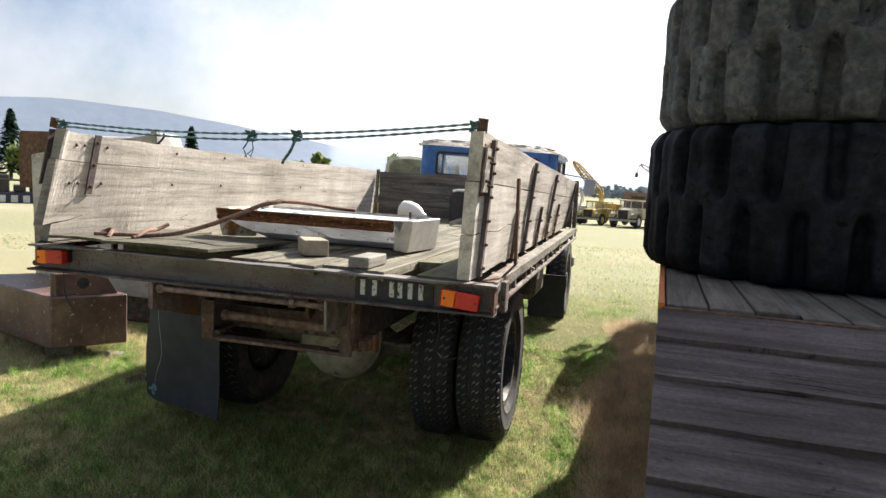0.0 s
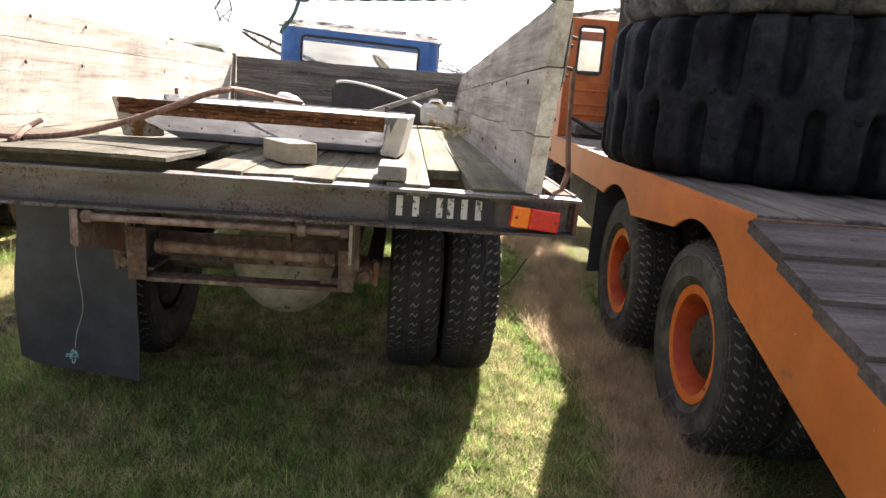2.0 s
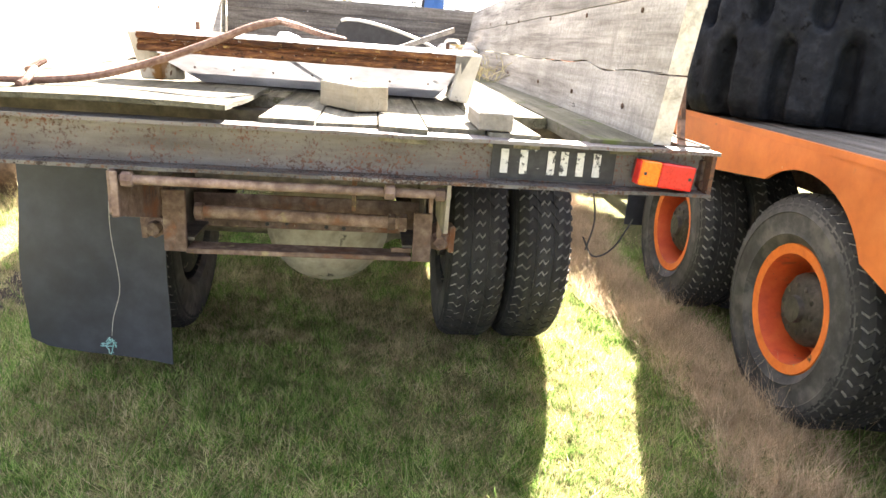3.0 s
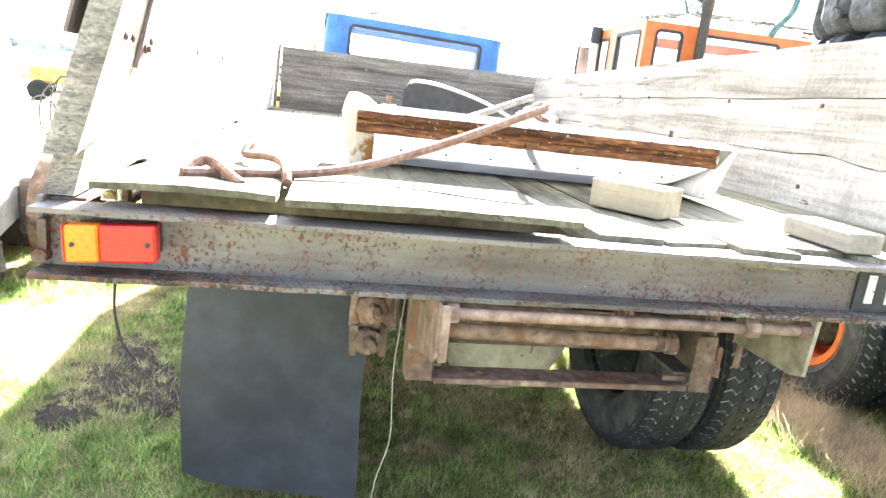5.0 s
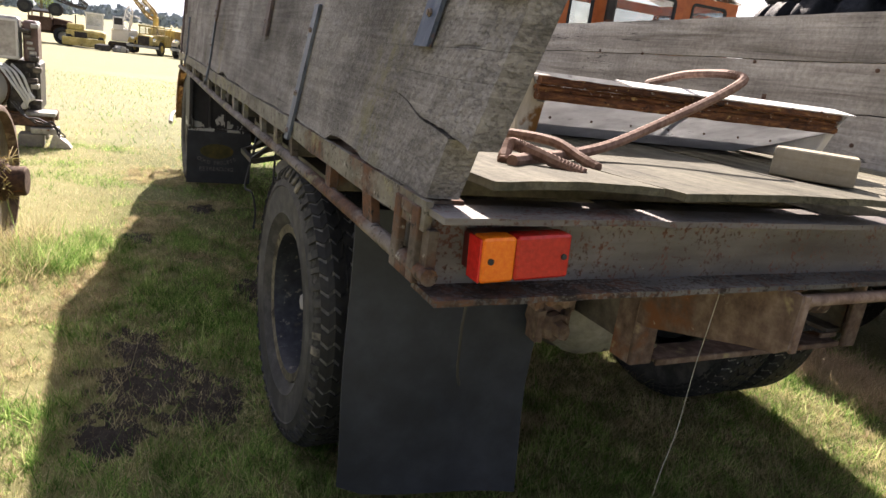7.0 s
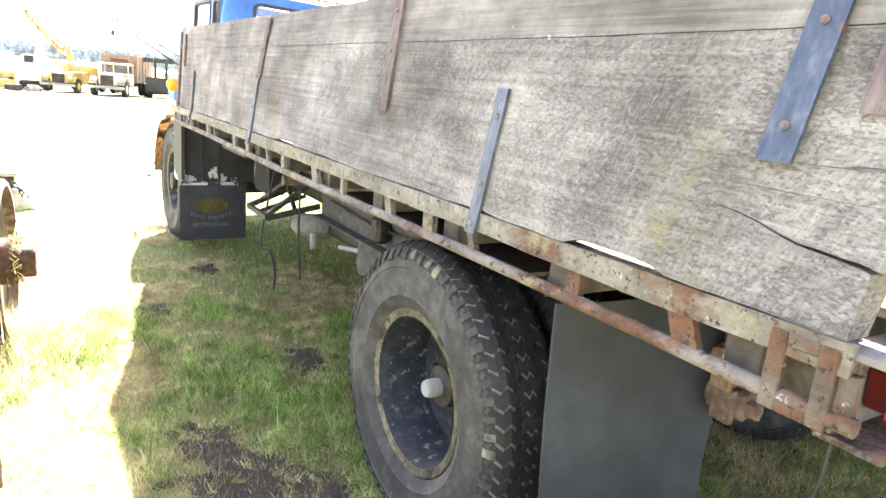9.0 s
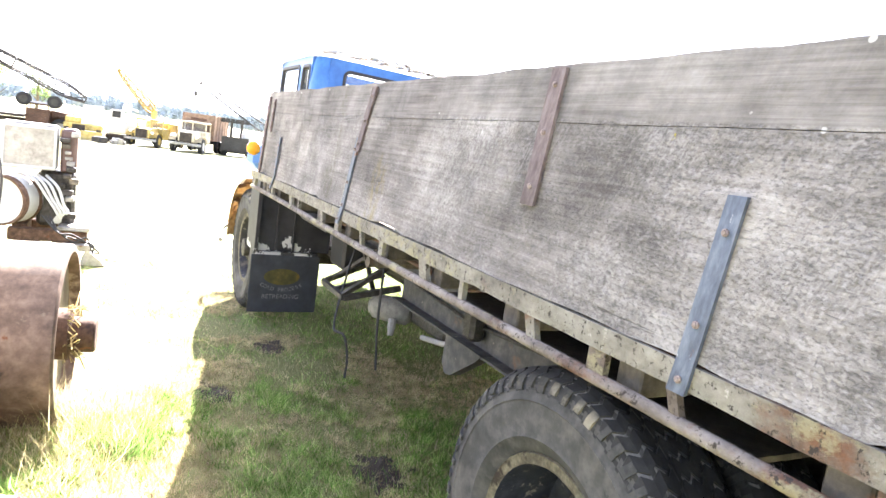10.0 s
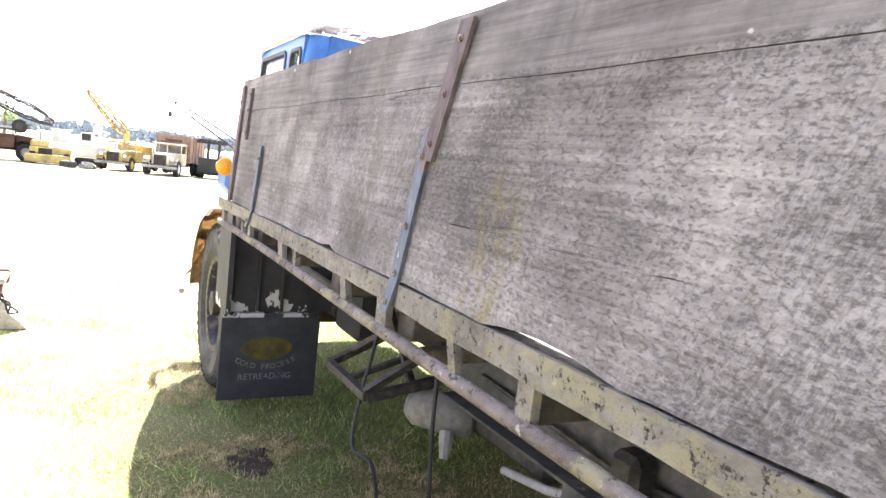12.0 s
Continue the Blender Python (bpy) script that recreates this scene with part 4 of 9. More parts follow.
def wheel(parent, x, y, z, r, w, out, rim_r=0.27, rim_mat="chassis", name="wheel", tread=True, hub_mat="grease", dish=0.09, lugs=44, edge_mat="", flange_mat="", lip=0.018, hub_r=0.11):
    """A road wheel with its axle along x; out is the side, -1 or 1, that faces outward."""
    wh = new(name)
    wh.parent = parent
    wh.matrix_basis = pose(x, y, z)
    m = Matrix.Diagonal((out, 1, 1, 1))
    h = w / 2
    bm = bmesh.new()
    g = 0.007 if tread else 0
    prof = [(rim_r, h * 0.62), (rim_r + 0.025, h * 0.86), (rim_r + (r - rim_r) * 0.2, h * 0.92), (rim_r + (r - rim_r) * 0.23, h * 0.97), (rim_r + (r - rim_r) * 0.26, h * 0.95), (rim_r + (r - rim_r) * 0.45, h), (rim_r + (r - rim_r) * 0.62, h * 0.985), (rim_r + (r - rim_r) * 0.64, h * 1.01), (rim_r + (r - rim_r) * 0.67, h * 0.975), (r - 0.045, h * 0.94), (r - 0.018 - g, h * 0.82), (r - g, h * 0.64), (r - g, -h * 0.64),
            (r - 0.018 - g, -h * 0.82), (r - 0.045, -h * 0.94), (rim_r + (r - rim_r) * 0.45, -h), (rim_r + 0.025, -h * 0.86), (rim_r, -h * 0.62)]
    lathe(bm, prof, m, 56)
    part("tyre", bm, "sidewall", wh, "", True)
    if tread:
        da = 2 * math.pi / lugs
        for i, us in enumerate(((-0.97, -0.86, -0.72, -0.58, -0.44, -0.3), (-0.27, -0.16, -0.05, 0.05, 0.16, 0.27), (0.3, 0.44, 0.58, 0.72, 0.86, 0.97))):
            bm = bmesh.new()
            rows_t = []
            for k in range(lugs):
                st = da * (k + (0.5 if i % 2 else 0))
                for base, deep in ((0.0, 0.006), (0.0, 0.0), (0.76, 0.0), (0.76, 0.006)):
                    row = []
                    for q in range(6):
                        u = us[q] * h
                        an = st + (base + (0.17 if q % 2 else -0.17)) * da
                        drop = max(0.0, abs(us[q]) - 0.62) * 0.085 + max(0.0, abs(us[q]) - 0.86) * 0.25
                        row.append(bm.verts.new(m @ Vector((u, (r - deep - drop) * math.cos(an), (r - deep - drop) * math.sin(an)))))
                    rows_t.append(row)
            for k in range(len(rows_t)):
                p, q2 = rows_t[k], rows_t[(k + 1) % len(rows_t)]
                for q in range(5):
                    f = bm.faces.new((p[q], p[q + 1], q2[q + 1], q2[q]))
                    f.material_index = 1 if k % 4 == 3 and 1 <= q <= 3 else 0
            part("tread_rib", bm, ["rubber", "tread_dust"], wh)
        if edge_mat:
            bm = bmesh.new()
            for k in range(lugs):
                an = da * (k + 0.4)
                wd = da * (0.17 + 0.04 * ((k * 7) % 3))
                deep = 0.05 + 0.008 * (k % 2)
                pts = []
                for u, r0 in ((0.84 * h, r - 0.021), (0.945 * h, r - 0.04), (0.975 * h, r - deep)):
                    for s in (-1, 1):
                        pts.append(m @ Vector((u + 0.004, r0 * math.cos(an + s * wd), r0 * math.sin(an + s * wd))))
                        pts.append(m @ Vector((u - 0.02, (r0 - 0.006) * math.cos(an + s * wd), (r0 - 0.006) * math.sin(an + s * wd))))
                v = [bm.verts.new(p_) for p_ in pts]
                for o in (0, 4):
                    bm.faces.new((v[o], v[o + 2], v[o + 6], v[o + 4]))
                    bm.faces.new((v[o], v[o + 4], v[o + 5], v[o + 1]))
                    bm.faces.new((v[o + 2], v[o + 3], v[o + 7], v[o + 6]))
                bm.faces.new((v[8], v[10], v[11], v[9]))
            bmesh.ops.recalc_face_normals(bm, faces=bm.faces[:])
            tagged(part("shoulder_tread", bm, "shoulder", wh), "rows of worn dusty shoulder lugs", kind="stuff")
    bm = bmesh.new()
    fs = lathe(bm, [(rim_r - 0.004, -h * 0.7), (rim_r - 0.004, h * 0.66), (rim_r + 0.014, h * 0.74), (rim_r + 0.01, h * 0.8), (rim_r - lip, h * 0.76), (rim_r - lip - 0.012, h * 0.5), (rim_r - lip - 0.017, h * 0.5 - dish),
               (rim_r * 0.62, h * 0.5 - dish - 0.02), (rim_r * 0.45, h * 0.4 - dish), (0.02, h * 0.4 - dish)], m, 40)
    for f in fs[40:160]:
        f.material_index = 1
    rim = part("rim", bm, [rim_mat, flange_mat or edge_mat or rim_mat], wh, "", True)
    bm = bmesh.new()
    q = h * 0.4 - dish
    lathe(bm, [(hub_r, q - 0.03), (hub_r, q + 0.035), (hub_r - 0.006, q + 0.04), (hub_r * 0.68, q + 0.05), (hub_r * 0.64, q + 0.09), (hub_r * 0.2, q + 0.1), (0.005, q + 0.1)], m, 24)
    if hub_r > 0.12:
        for k in range(10):
            a = k * math.pi / 5
            lathe(bm, [(0.015, 0), (0.015, 0.022), (0.008, 0.024), (0.008, 0.036), (0.001, 0.037)], m @ pose(q + 0.035, hub_r * 0.84 * math.cos(a), hub_r * 0.84 * math.sin(a)), 6)
            lathe(bm, [(0.007, 0), (0.007, 0.012), (0.001, 0.013)], m @ pose(q + 0.092, hub_r * 0.48 * math.cos(a + 0.3), hub_r * 0.48 * math.sin(a + 0.3)), 6)
    else:
        for k in range(8):
            a = k * math.pi / 4
            lathe(bm, [(0.016, 0), (0.016, 0.025), (0.004, 0.027)], m @ pose(q + 0.01, 0.145 * math.cos(a), 0.145 * math.sin(a)), 6)
    part("hub", bm, hub_mat, wh, "", True)
    return wh


# ---- ground and distance ----
def ground_z(x, y):
    """Level round the trucks, then falling gently away across the paddock."""
    return -0.016 * min(38.0, max(0.0, math.hypot(x, y) - 8.0))


bm = bmesh.new()
xs = [-2500, -400, -120] + [-60 + 4 * k for k in range(31)] + [120, 400, 2500]
grid = [[bm.verts.new((x, y, ground_z(x, y))) for x in xs] for y in xs]
for i in range(len(xs) - 1):
    for j in range(len(xs) - 1):
        bm.faces.new((grid[i][j], grid[i][j + 1], grid[i + 1][j + 1], grid[i + 1][j]))
solo("ground", bm, "ground", "mown paddock of green and straw coloured grass", "ground", kind="structure", smooth=True)


def hills(name, az0, az1, dist, h0, h1, col, label, seed):
    """A far ridge seen between two bearings, degrees clockwise from +y."""
    bm = bmesh.new()
    n = 60
    low, top, back = [], [], []
    for i in range(n + 1):
        a = radians(az0 + (az1 - az0) * i / n)
        s = i / n
        h = h0 + (h1 - h0) * (0.5 + 0.5 * noise.noise(Vector((s * 4 + seed, seed, 0)))) + 0.25 * (h1 - h0) * noise.noise(Vector((s * 15, seed, 3)))
        d = Vector((math.sin(a), math.cos(a), 0))
        h *= math.sin(math.pi * min(1, max(0, s))) ** 0.7
        low.append(bm.verts.new(d * dist + Vector((0, 0, -1))))
        top.append(bm.verts.new(d * (dist * 1.12) + Vector((0, 0, max(2, h)))))
        back.append(bm.verts.new(d * (dist * 1.3) + Vector((0, 0, -1))))
    for i in range(n):
        bm.faces.new((low[i], low[i + 1], top[i + 1], top[i]))
        bm.faces.new((top[i], top[i + 1], back[i + 1], back[i]))
    return solo(name, bm, mat(name + "_haze_tint", [tuple(c * 0.85 for c in col), col], (0.01, 0.01, 0.01), 1.0, 0, 0, 0, 0.15), label, "hill", kind="structure", smooth=True)


# aerial haze is put into the ridges' blue surface colours
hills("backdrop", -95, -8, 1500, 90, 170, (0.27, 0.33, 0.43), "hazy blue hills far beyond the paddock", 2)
hills("backdrop", -30, 75, 1900, 60, 110, (0.42, 0.49, 0.58), "distant mountains with haze put into their pale blue colour", 7)


def crown_cards(bm, centre, radius, n, leaf, flat=1.0):
    """Many small crossed leaf clumps through an uneven round crown."""
    for _ in range(n):
        d = Vector((random.gauss(0, 1), random.gauss(0, 1), random.gauss(0, 1))).normalized()
        k = random.random() ** 0.45
        lump = 0.75 + 0.45 * noise.noise(d * 2.2 + Vector(centre))
        p = Vector(centre) + Vector((d.x * radius, d.y * radius, d.z * radius * flat)) * k * lump
        s = leaf * random.uniform(0.6, 1.4)
        e = Euler((random.uniform(0, 6.3), random.uniform(0, 6.3), random.uniform(0, 6.3))).to_matrix()
        q = [bm.verts.new(p + e @ Vector(v) * s) for v in ((-1, 0, 0), (0, -0.5, 0.2), (1, 0, 0), (0, 0.5, 0.2))]
        bm.faces.new(q)


def tree(x, y, h, spread, label, seed, leaf=0.28, n=1500):
    random.seed(seed)
    t = thing("tree", label, "tree", "trees across the paddock", pose(x, y, ground_z(x, y)))
    bm = bmesh.new()
    tube(bm, [(0, 0, -0.1), (0.05, 0, h * 0.3), (0.1, 0.1, h * 0.6), (0.1, 0, h * 0.85)], [h * 0.035, h * 0.026, h * 0.015, h * 0.005], 7)
    for k in range(7):
        a, z = k * 2.4, h * (0.3 + 0.07 * k)
        tube(bm, [(0.05, 0.03, z), (math.cos(a) * spread * 0.4, math.sin(a) * spread * 0.4, z + h * 0.08), (math.cos(a) * spread * 0.75, math.sin(a) * spread * 0.75, z + h * 0.2)], [h * 0.012, h * 0.007, h * 0.003], 5)
    part("trunk", bm, "bark", t)
    bm = bmesh.new()
    for k in range(9):
        a = k * 2.4
        rr = spread * (0.55 if k else 0)
        crown_cards(bm, (math.cos(a) * rr, math.sin(a) * rr, h * random.uniform(0.45, 0.85)), spread * random.uniform(0.45, 0.65), n // 9, leaf)
    part("crown", bm, "leaf", t)
    return t


def conifer(x, y, h, label, seed):
    random.seed(seed)
    t = thing("conifer", label, "tree", "conifers across the paddock", pose(x, y, ground_z(x, y)))
    bm = bmesh.new()
    tube(bm, [(0, 0, -0.1), (0, 0, h)], [h * 0.025, h * 0.004], 6)
    part("trunk", bm, "bark", t)
    bm = bmesh.new()
    for k in range(1100):
        z = random.uniform(0.12, 1.0)
        r = h * 0.24 * (1 - z) ** 0.8 * random.uniform(0.35, 1.1) + 0.05
        a = random.uniform(0, 6.3)
        p = Vector((math.cos(a) * r, math.sin(a) * r, z * h - r * 0.25))
        d = Vector((math.cos(a), math.sin(a), -0.4)) * h * 0.045
        s = Vector((-math.sin(a), math.cos(a), random.uniform(-0.5, 0.5))) * h * 0.02
        bm.faces.new([bm.verts.new(v) for v in (p - d, p + s, p + d, p - s)])
    part("crown", bm, "needle", t)


conifer(-71, 62, 8.5, "dark tall conifer beyond the paddock", 3)
conifer(-64.5, 88, 9, "small dark conifer on the skyline", 4)
tree(-68.6, 62, 4.4, 2.6, "rounded green tree beside the conifer", 5, 0.3)
tree(-44.3, 92, 6.5, 1.6, "slim pale green poplar on the skyline", 6, 0.35, 1100)
tree(-48.2, 92, 5, 1.3, "small pale green poplar on the skyline", 7, 0.3, 800)
tree(-15.2, 46, 4.4, 1.5, "light green leafy tree behind the parked vehicles", 8, 0.12, 3200)
tree(-9.8, 58, 4.8, 1.5, "thin pale leaved tree behind the crane boom", 9, 0.09, 650)
tree(-7.2, 62, 4.6, 1.2, "small thin leaved tree beyond the boom", 10, 0.09, 500)

random.seed(11)
bm = bmesh.new()
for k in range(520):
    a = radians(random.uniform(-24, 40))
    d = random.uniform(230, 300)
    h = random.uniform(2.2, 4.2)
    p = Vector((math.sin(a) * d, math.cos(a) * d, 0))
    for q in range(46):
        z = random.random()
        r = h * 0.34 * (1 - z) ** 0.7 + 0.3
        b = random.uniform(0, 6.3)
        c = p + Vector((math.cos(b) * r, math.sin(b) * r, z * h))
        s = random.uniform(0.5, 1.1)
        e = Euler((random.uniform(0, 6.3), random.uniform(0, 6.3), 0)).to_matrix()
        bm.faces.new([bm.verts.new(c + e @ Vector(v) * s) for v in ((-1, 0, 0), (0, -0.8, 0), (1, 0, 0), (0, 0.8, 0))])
# distance haze is painted in: the conifers' own colour is pale blue grey
solo("woodland", bm, mat("haze_paled_conifers", [(0.26, 0.31, 0.35), (0.36, 0.41, 0.45)], (0.3, 0.3, 0.3), 1, 0, 0, 0, 0.2), "belt of conifers along the horizon, haze put into their colour", "trees", kind="stuff")

# ---- the flatbed truck ----
truck = thing("flatbed_truck", "old blue cab truck with weathered timber flat deck and drop sides", "truck", "parked old vehicles")
# rear cross member: a channel with its flanges to the back
def beam_piece(name, dims, material, label=""):
    bm = bmesh.new()
    box(bm, *dims)
    bmesh.ops.subdivide_edges(bm, edges=[e for e in bm.edges if e.calc_length() > 2], cuts=60)
    for v in bm.verts:
        if v.co.y < 0.0:
            v.co.y += 0.006 * noise.noise(Vector((v.co.x * 3, 0, v.co.z * 2))) + 0.004 * noise.noise(Vector((v.co.x * 17, 1, 0)))
            v.co.z += 0.003 * noise.noise(Vector((v.co.x * 5, 4, 0))) + 0.002 * noise.noise(Vector((v.co.x * 21, 4, 0)))
    part(name, bm, material, truck, label)


beam_piece("rear_beam", (-1.22, 1.22, 0.03, 0.045, 1.036, 1.15), "beam", "grey steel channel beam with flaking rust")
beam_piece("top_flange", (-1.222, 1.236, -0.035, 0.05, 1.150, 1.160), "beam", "worn steel flange")
beam_piece("bottom_flange", (-1.224, 1.228, -0.04, 0.05, 1.026, 1.036), "flange", "corroded steel flange")
bx("beam_end", (1.216, 1.228, -0.03, 0.05, 1.036, 1.15), "rail_rust", truck)
for y0, y1, z0, z1 in ((0.035, 0.062, 1.036, 1.158), (0.108, 0.135, 1.036, 1.158), (0.062, 0.108, 1.036, 1.058), (0.062, 0.108, 1.138, 1.158)):
    bx("end_bracket", (-1.232, -1.218, y0, y1, z0, z1), "rail_rust", truck, "", 0.002)
# painted plate with its worn marks as bars
plate = bx("number_plate", (0.575, 0.945, 0.022, 0.0298, 1.042, 1.146), mat("plate_black", [(0.02, 0.02, 0.022), (0.06, 0.06, 0.06)], (9, 9, 9), 0.7, 0, 0.1, 0.002, 0.2, [((0.5, 0.5, 0.48), 34, 0.66, 0.03)]), truck, "black painted plate with worn white marks")
for u in (0.598, 0.655, 0.737, 0.776, 0.824, 0.874):
    bx("mark", (u + 0.003, u + 0.025, 0.0185, 0.0215, 1.06, 1.13), "mark", plate)


def tail_lamp(x0, x1, z0, z1, tilt):
    m = pose((x0 + x1) / 2, 0, (z0 + z1) / 2, 0, tilt, 0)
    w, h = (x1 - x0) / 2, (z1 - z0) / 2
    body = bx("tail_lamp", (-w + 0.004, w - 0.004, -0.008, 0.0295, -h + 0.004, h - 0.004), "lens_body", truck, "orange and red tail lamp", 0.004, m)
    cut = -w + 2 * w * 0.37
    bx("amber_lens", (-w, cut - 0.0005, -0.046, -0.0085, -h, h), "amber_lens", body, "amber lens", 0.004, m)
    bx("red_lens", (cut + 0.0005, w, -0.046, -0.0085, -h, h), "red_lens", body, "red lens", 0.004, m)
    bx("red_skirt", (-w - 0.004, -w - 0.0004, -0.044, -0.006, -h + 0.001, h - 0.001), "red_lens", body, "", 0.001, m)
    for u in (-w + 0.014, w - 0.014):
        bm = bmesh.new()
        lathe(bm, [(0.005, 0), (0.005, 0.004), (0.001, 0.005)], m @ pose(u, -0.045, 0, 0, 0, -90), 8)
        part("screw", bm, "black", body)


tail_lamp(-1.158, -1.0, 1.066, 1.136, -3)
tail_lamp(0.998, 1.163, 1.05, 1.122, 5)

# side rails: angle iron above a round bar, with small posts
for s, name in ((-1, "left"), (1, "right")):
    bm = bmesh.new()
    box(bm, s * 1.222 - 0.006, s * 1.222 + 0.006, 0.02, 4.86, 1.122, 1.17)
    bmesh.ops.subdivide_edges(bm, edges=[e for e in bm.edges if e.calc_length() > 2], cuts=70)
    for v in bm.verts:
        if v.co.z < 1.14:
            v.co.z += 0.008 * noise.noise(Vector((s, v.co.y * 4, 0))) + 0.003 * noise.noise(Vector((s, v.co.y * 19, 0)))
        v.co.x += 0.003 * noise.noise(Vector((s, v.co.y * 5, 3)))
    part("rail_lip", bm, "rail", truck)
    bm = bmesh.new()
    box(bm, min(s * 1.15, s * 1.215), max(s * 1.15, s * 1.215), 0.05, 4.86, 1.158, 1.166)
    part("top_rail", bm, "rail", truck)
    rod("rope_rail", [(s * 1.218, y, 1.057 + 0.004 * math.sin(y * 2)) for y in [0.0 + 0.346 * k for k in range(15)]], 0.0145, "rope_rail", truck, "rusty round rope rail", 10)
    for k, y in enumerate((0.02, 0.29, 0.56, 0.93, 1.14, 1.38, 1.73, 1.99, 2.36, 2.58, 2.89, 3.13, 3.56, 3.73, 4.2, 4.33, 4.75)):
        lean = 0.013 if k % 2 else 0.0
        w = 0.012 + 0.007 * ((k * 5) % 3)
        bm = bmesh.new()
        hexa(bm, [(s * 1.215 + dx, y + dy + (lean if dz else -lean), 1.062 + dz) for dx in (-0.008, 0.008) for dy in (-w, w) for dz in (0, 0.066)])
        part("rail_post", bm, "rail_rust" if y < 1.2 else "rail", truck)

# chassis, bearers, axles
for s in (-1, 1):
    bm = bmesh.new()
    box(bm, s * 0.42 - 0.004, s * 0.42 + 0.004, 0.35, 7.0, 0.72, 0.95)
    box(bm, s * 0.42 - (0.07 if s > 0 else 0), s * 0.42 + (0 if s > 0 else 0.07), 0.35, 7.0, 0.712, 0.722)
    box(bm, s * 0.42 - (0.07 if s > 0 else 0), s * 0.42 + (0 if s > 0 else 0.07), 0.35, 7.0, 0.948, 0.958)
    part("chassis_rail", bm, "chassis", truck)
    bx("deck_runner", (s * 0.42 - 0.04, s * 0.42 + 0.04, 0.1, 4.8, 0.962, 1.05), "old_deck", truck)
for k in range(11):
    y = 0.16 + 0.44 * k
    # dark chassis colour here puts in the shade of the gap under the sheets
    bx("cross_bearer", (-1.19, 1.19, y, y + 0.07, 1.052, 1.13), "chassis", truck, "", 0.004)
for s in (-1, 1):
    for k in range(6):
        wob = 0.018 * k
        bx("spring_leaf", (s * 0.5 - 0.035, s * 0.5 + 0.035, 0.72 + wob * 4, 1.9 - wob * 4, 0.66 - 0.016 * k, 0.674 - 0.016 * k), "chassis", truck)
bm = bmesh.new()
lathe(bm, [(0.055, -0.85), (0.06, -0.3), (0.1, -0.22), (0.2, -0.16), (0.25, -0.05), (0.25, 0.07), (0.2, 0.16), (0.1, 0.24), (0.06, 0.32), (0.055, 0.85)], pose(0.05, 1.3, 0.52), 24)
part("rear_axle", bm, "axle", truck, "muddy rear axle with round differential", True)
bm = bmesh.new()
lathe(bm, [(0.25, -0.1), (0.275, -0.05), (0.275, -0.02), (0.255, 0.0), (0.23, 0.06), (0.14, 0.12), (0.02, 0.135)], pose(0.05, 1.06, 0.585, 0, 0, -90), 28)
part("axle_cover", bm, "mud_pale", truck, "", True)
rod("propeller_shaft", [(0.05, 1.5, 0.55), (0.05, 4.8, 0.72)], 0.04, "chassis", truck)
for x, o, wy, wz in ((-1.0, -1, 1.345, 0.475), (-0.71, -1, 1.345, 0.475), (0.71, 1, 1.3, 0.495), (0.995, 1, 1.3, 0.495)):
    wheel(truck, x, wy, wz, 0.5, 0.262, o, 0.268, "rim_dark", dish=0.15, lugs=60, edge_mat="rim_edge")
bm = bmesh.new()
lathe(bm, [(0.031, 0), (0.031, 0.045), (0.026, 0.054), (0.002, 0.055)], pose(-1.0, 1.345, 0.475, 0, 0, 180), 12)
part("hub_cap", bm, "hub_grey", truck, "pale round hub cap", True)

# rusty frame, tow bars and mounts under the tail
tow = new("tow_frame")
tow.parent = truck
tow["label"] = "muddy rusted iron tow frame under the tail"
for dims, bev in (((-0.446, -0.372, 0.335, 0.35, 0.674, 0.885), 0.003), ((-0.446, -0.43, 0.351, 0.42, 0.674, 1.03), 0.003), ((-0.371, 0.381, 0.318, 0.33, 0.674, 0.692), 0.003), ((-0.371, 0.381, 0.331, 0.41, 0.68, 0.69), 0.002),
                  ((0.382, 0.446, 0.31, 0.322, 0.676, 0.85), 0.003), ((0.432, 0.446, 0.323, 0.42, 0.7, 1.03), 0.003), ((0.31, 0.381, 0.335, 0.345, 0.7, 0.716), 0.002)):
    bx("bar", dims, "tow", tow, "", bev)
bx("back_plate", (-0.4, 0.42, 0.55, 0.562, 0.704, 0.83), "tow", tow, "", 0.003)
bx("upper_plate", (-0.4, 0.42, 0.585, 0.6, 0.85, 0.965), "chassis", tow)
for x, z, r in ((-0.14, 0.722, 0.006), (-0.07, 0.727, 0.005), (0.075, 0.719, 0.006), (0.139, 0.717, 0.006)):
    bm = bmesh.new()
    lathe(bm, [(r * 1.25, 0), (r * 1.25, 0.004), (r, 0.003), (r, -0.002), (0.001, -0.003)], pose(x, 0.5495, z, 0, 0, -90), 14)
    part("plate_hole", bm, "black", tow)
rod("roller_bar", [(-0.44, -0.03, 0.998), (0.46, -0.01, 0.992)], 0.0135, "tow", tow, "", 12)
rod("roller_bar", [(-0.36, 0.41, 0.798), (0.36, 0.4, 0.79)], 0.023, "tow", tow, "", 12)
for x, y, z, r in ((-0.42, -0.03, 0.998, 0.022), (0.43, -0.01, 0.992, 0.02), (0.285, -0.02, 0.995, 0.024), (-0.345, 0.41, 0.798, 0.031), (0.35, 0.4, 0.79, 0.034), (0.31, 0.405, 0.79, 0.03)):
    bm = bmesh.new()
    lathe(bm, [(r * 0.7, -0.016), (r, -0.012), (r, 0.012), (r * 0.7, 0.016)], pose(x, y, z), 8)
    part("nut", bm, "tow", tow)
random.seed(17)
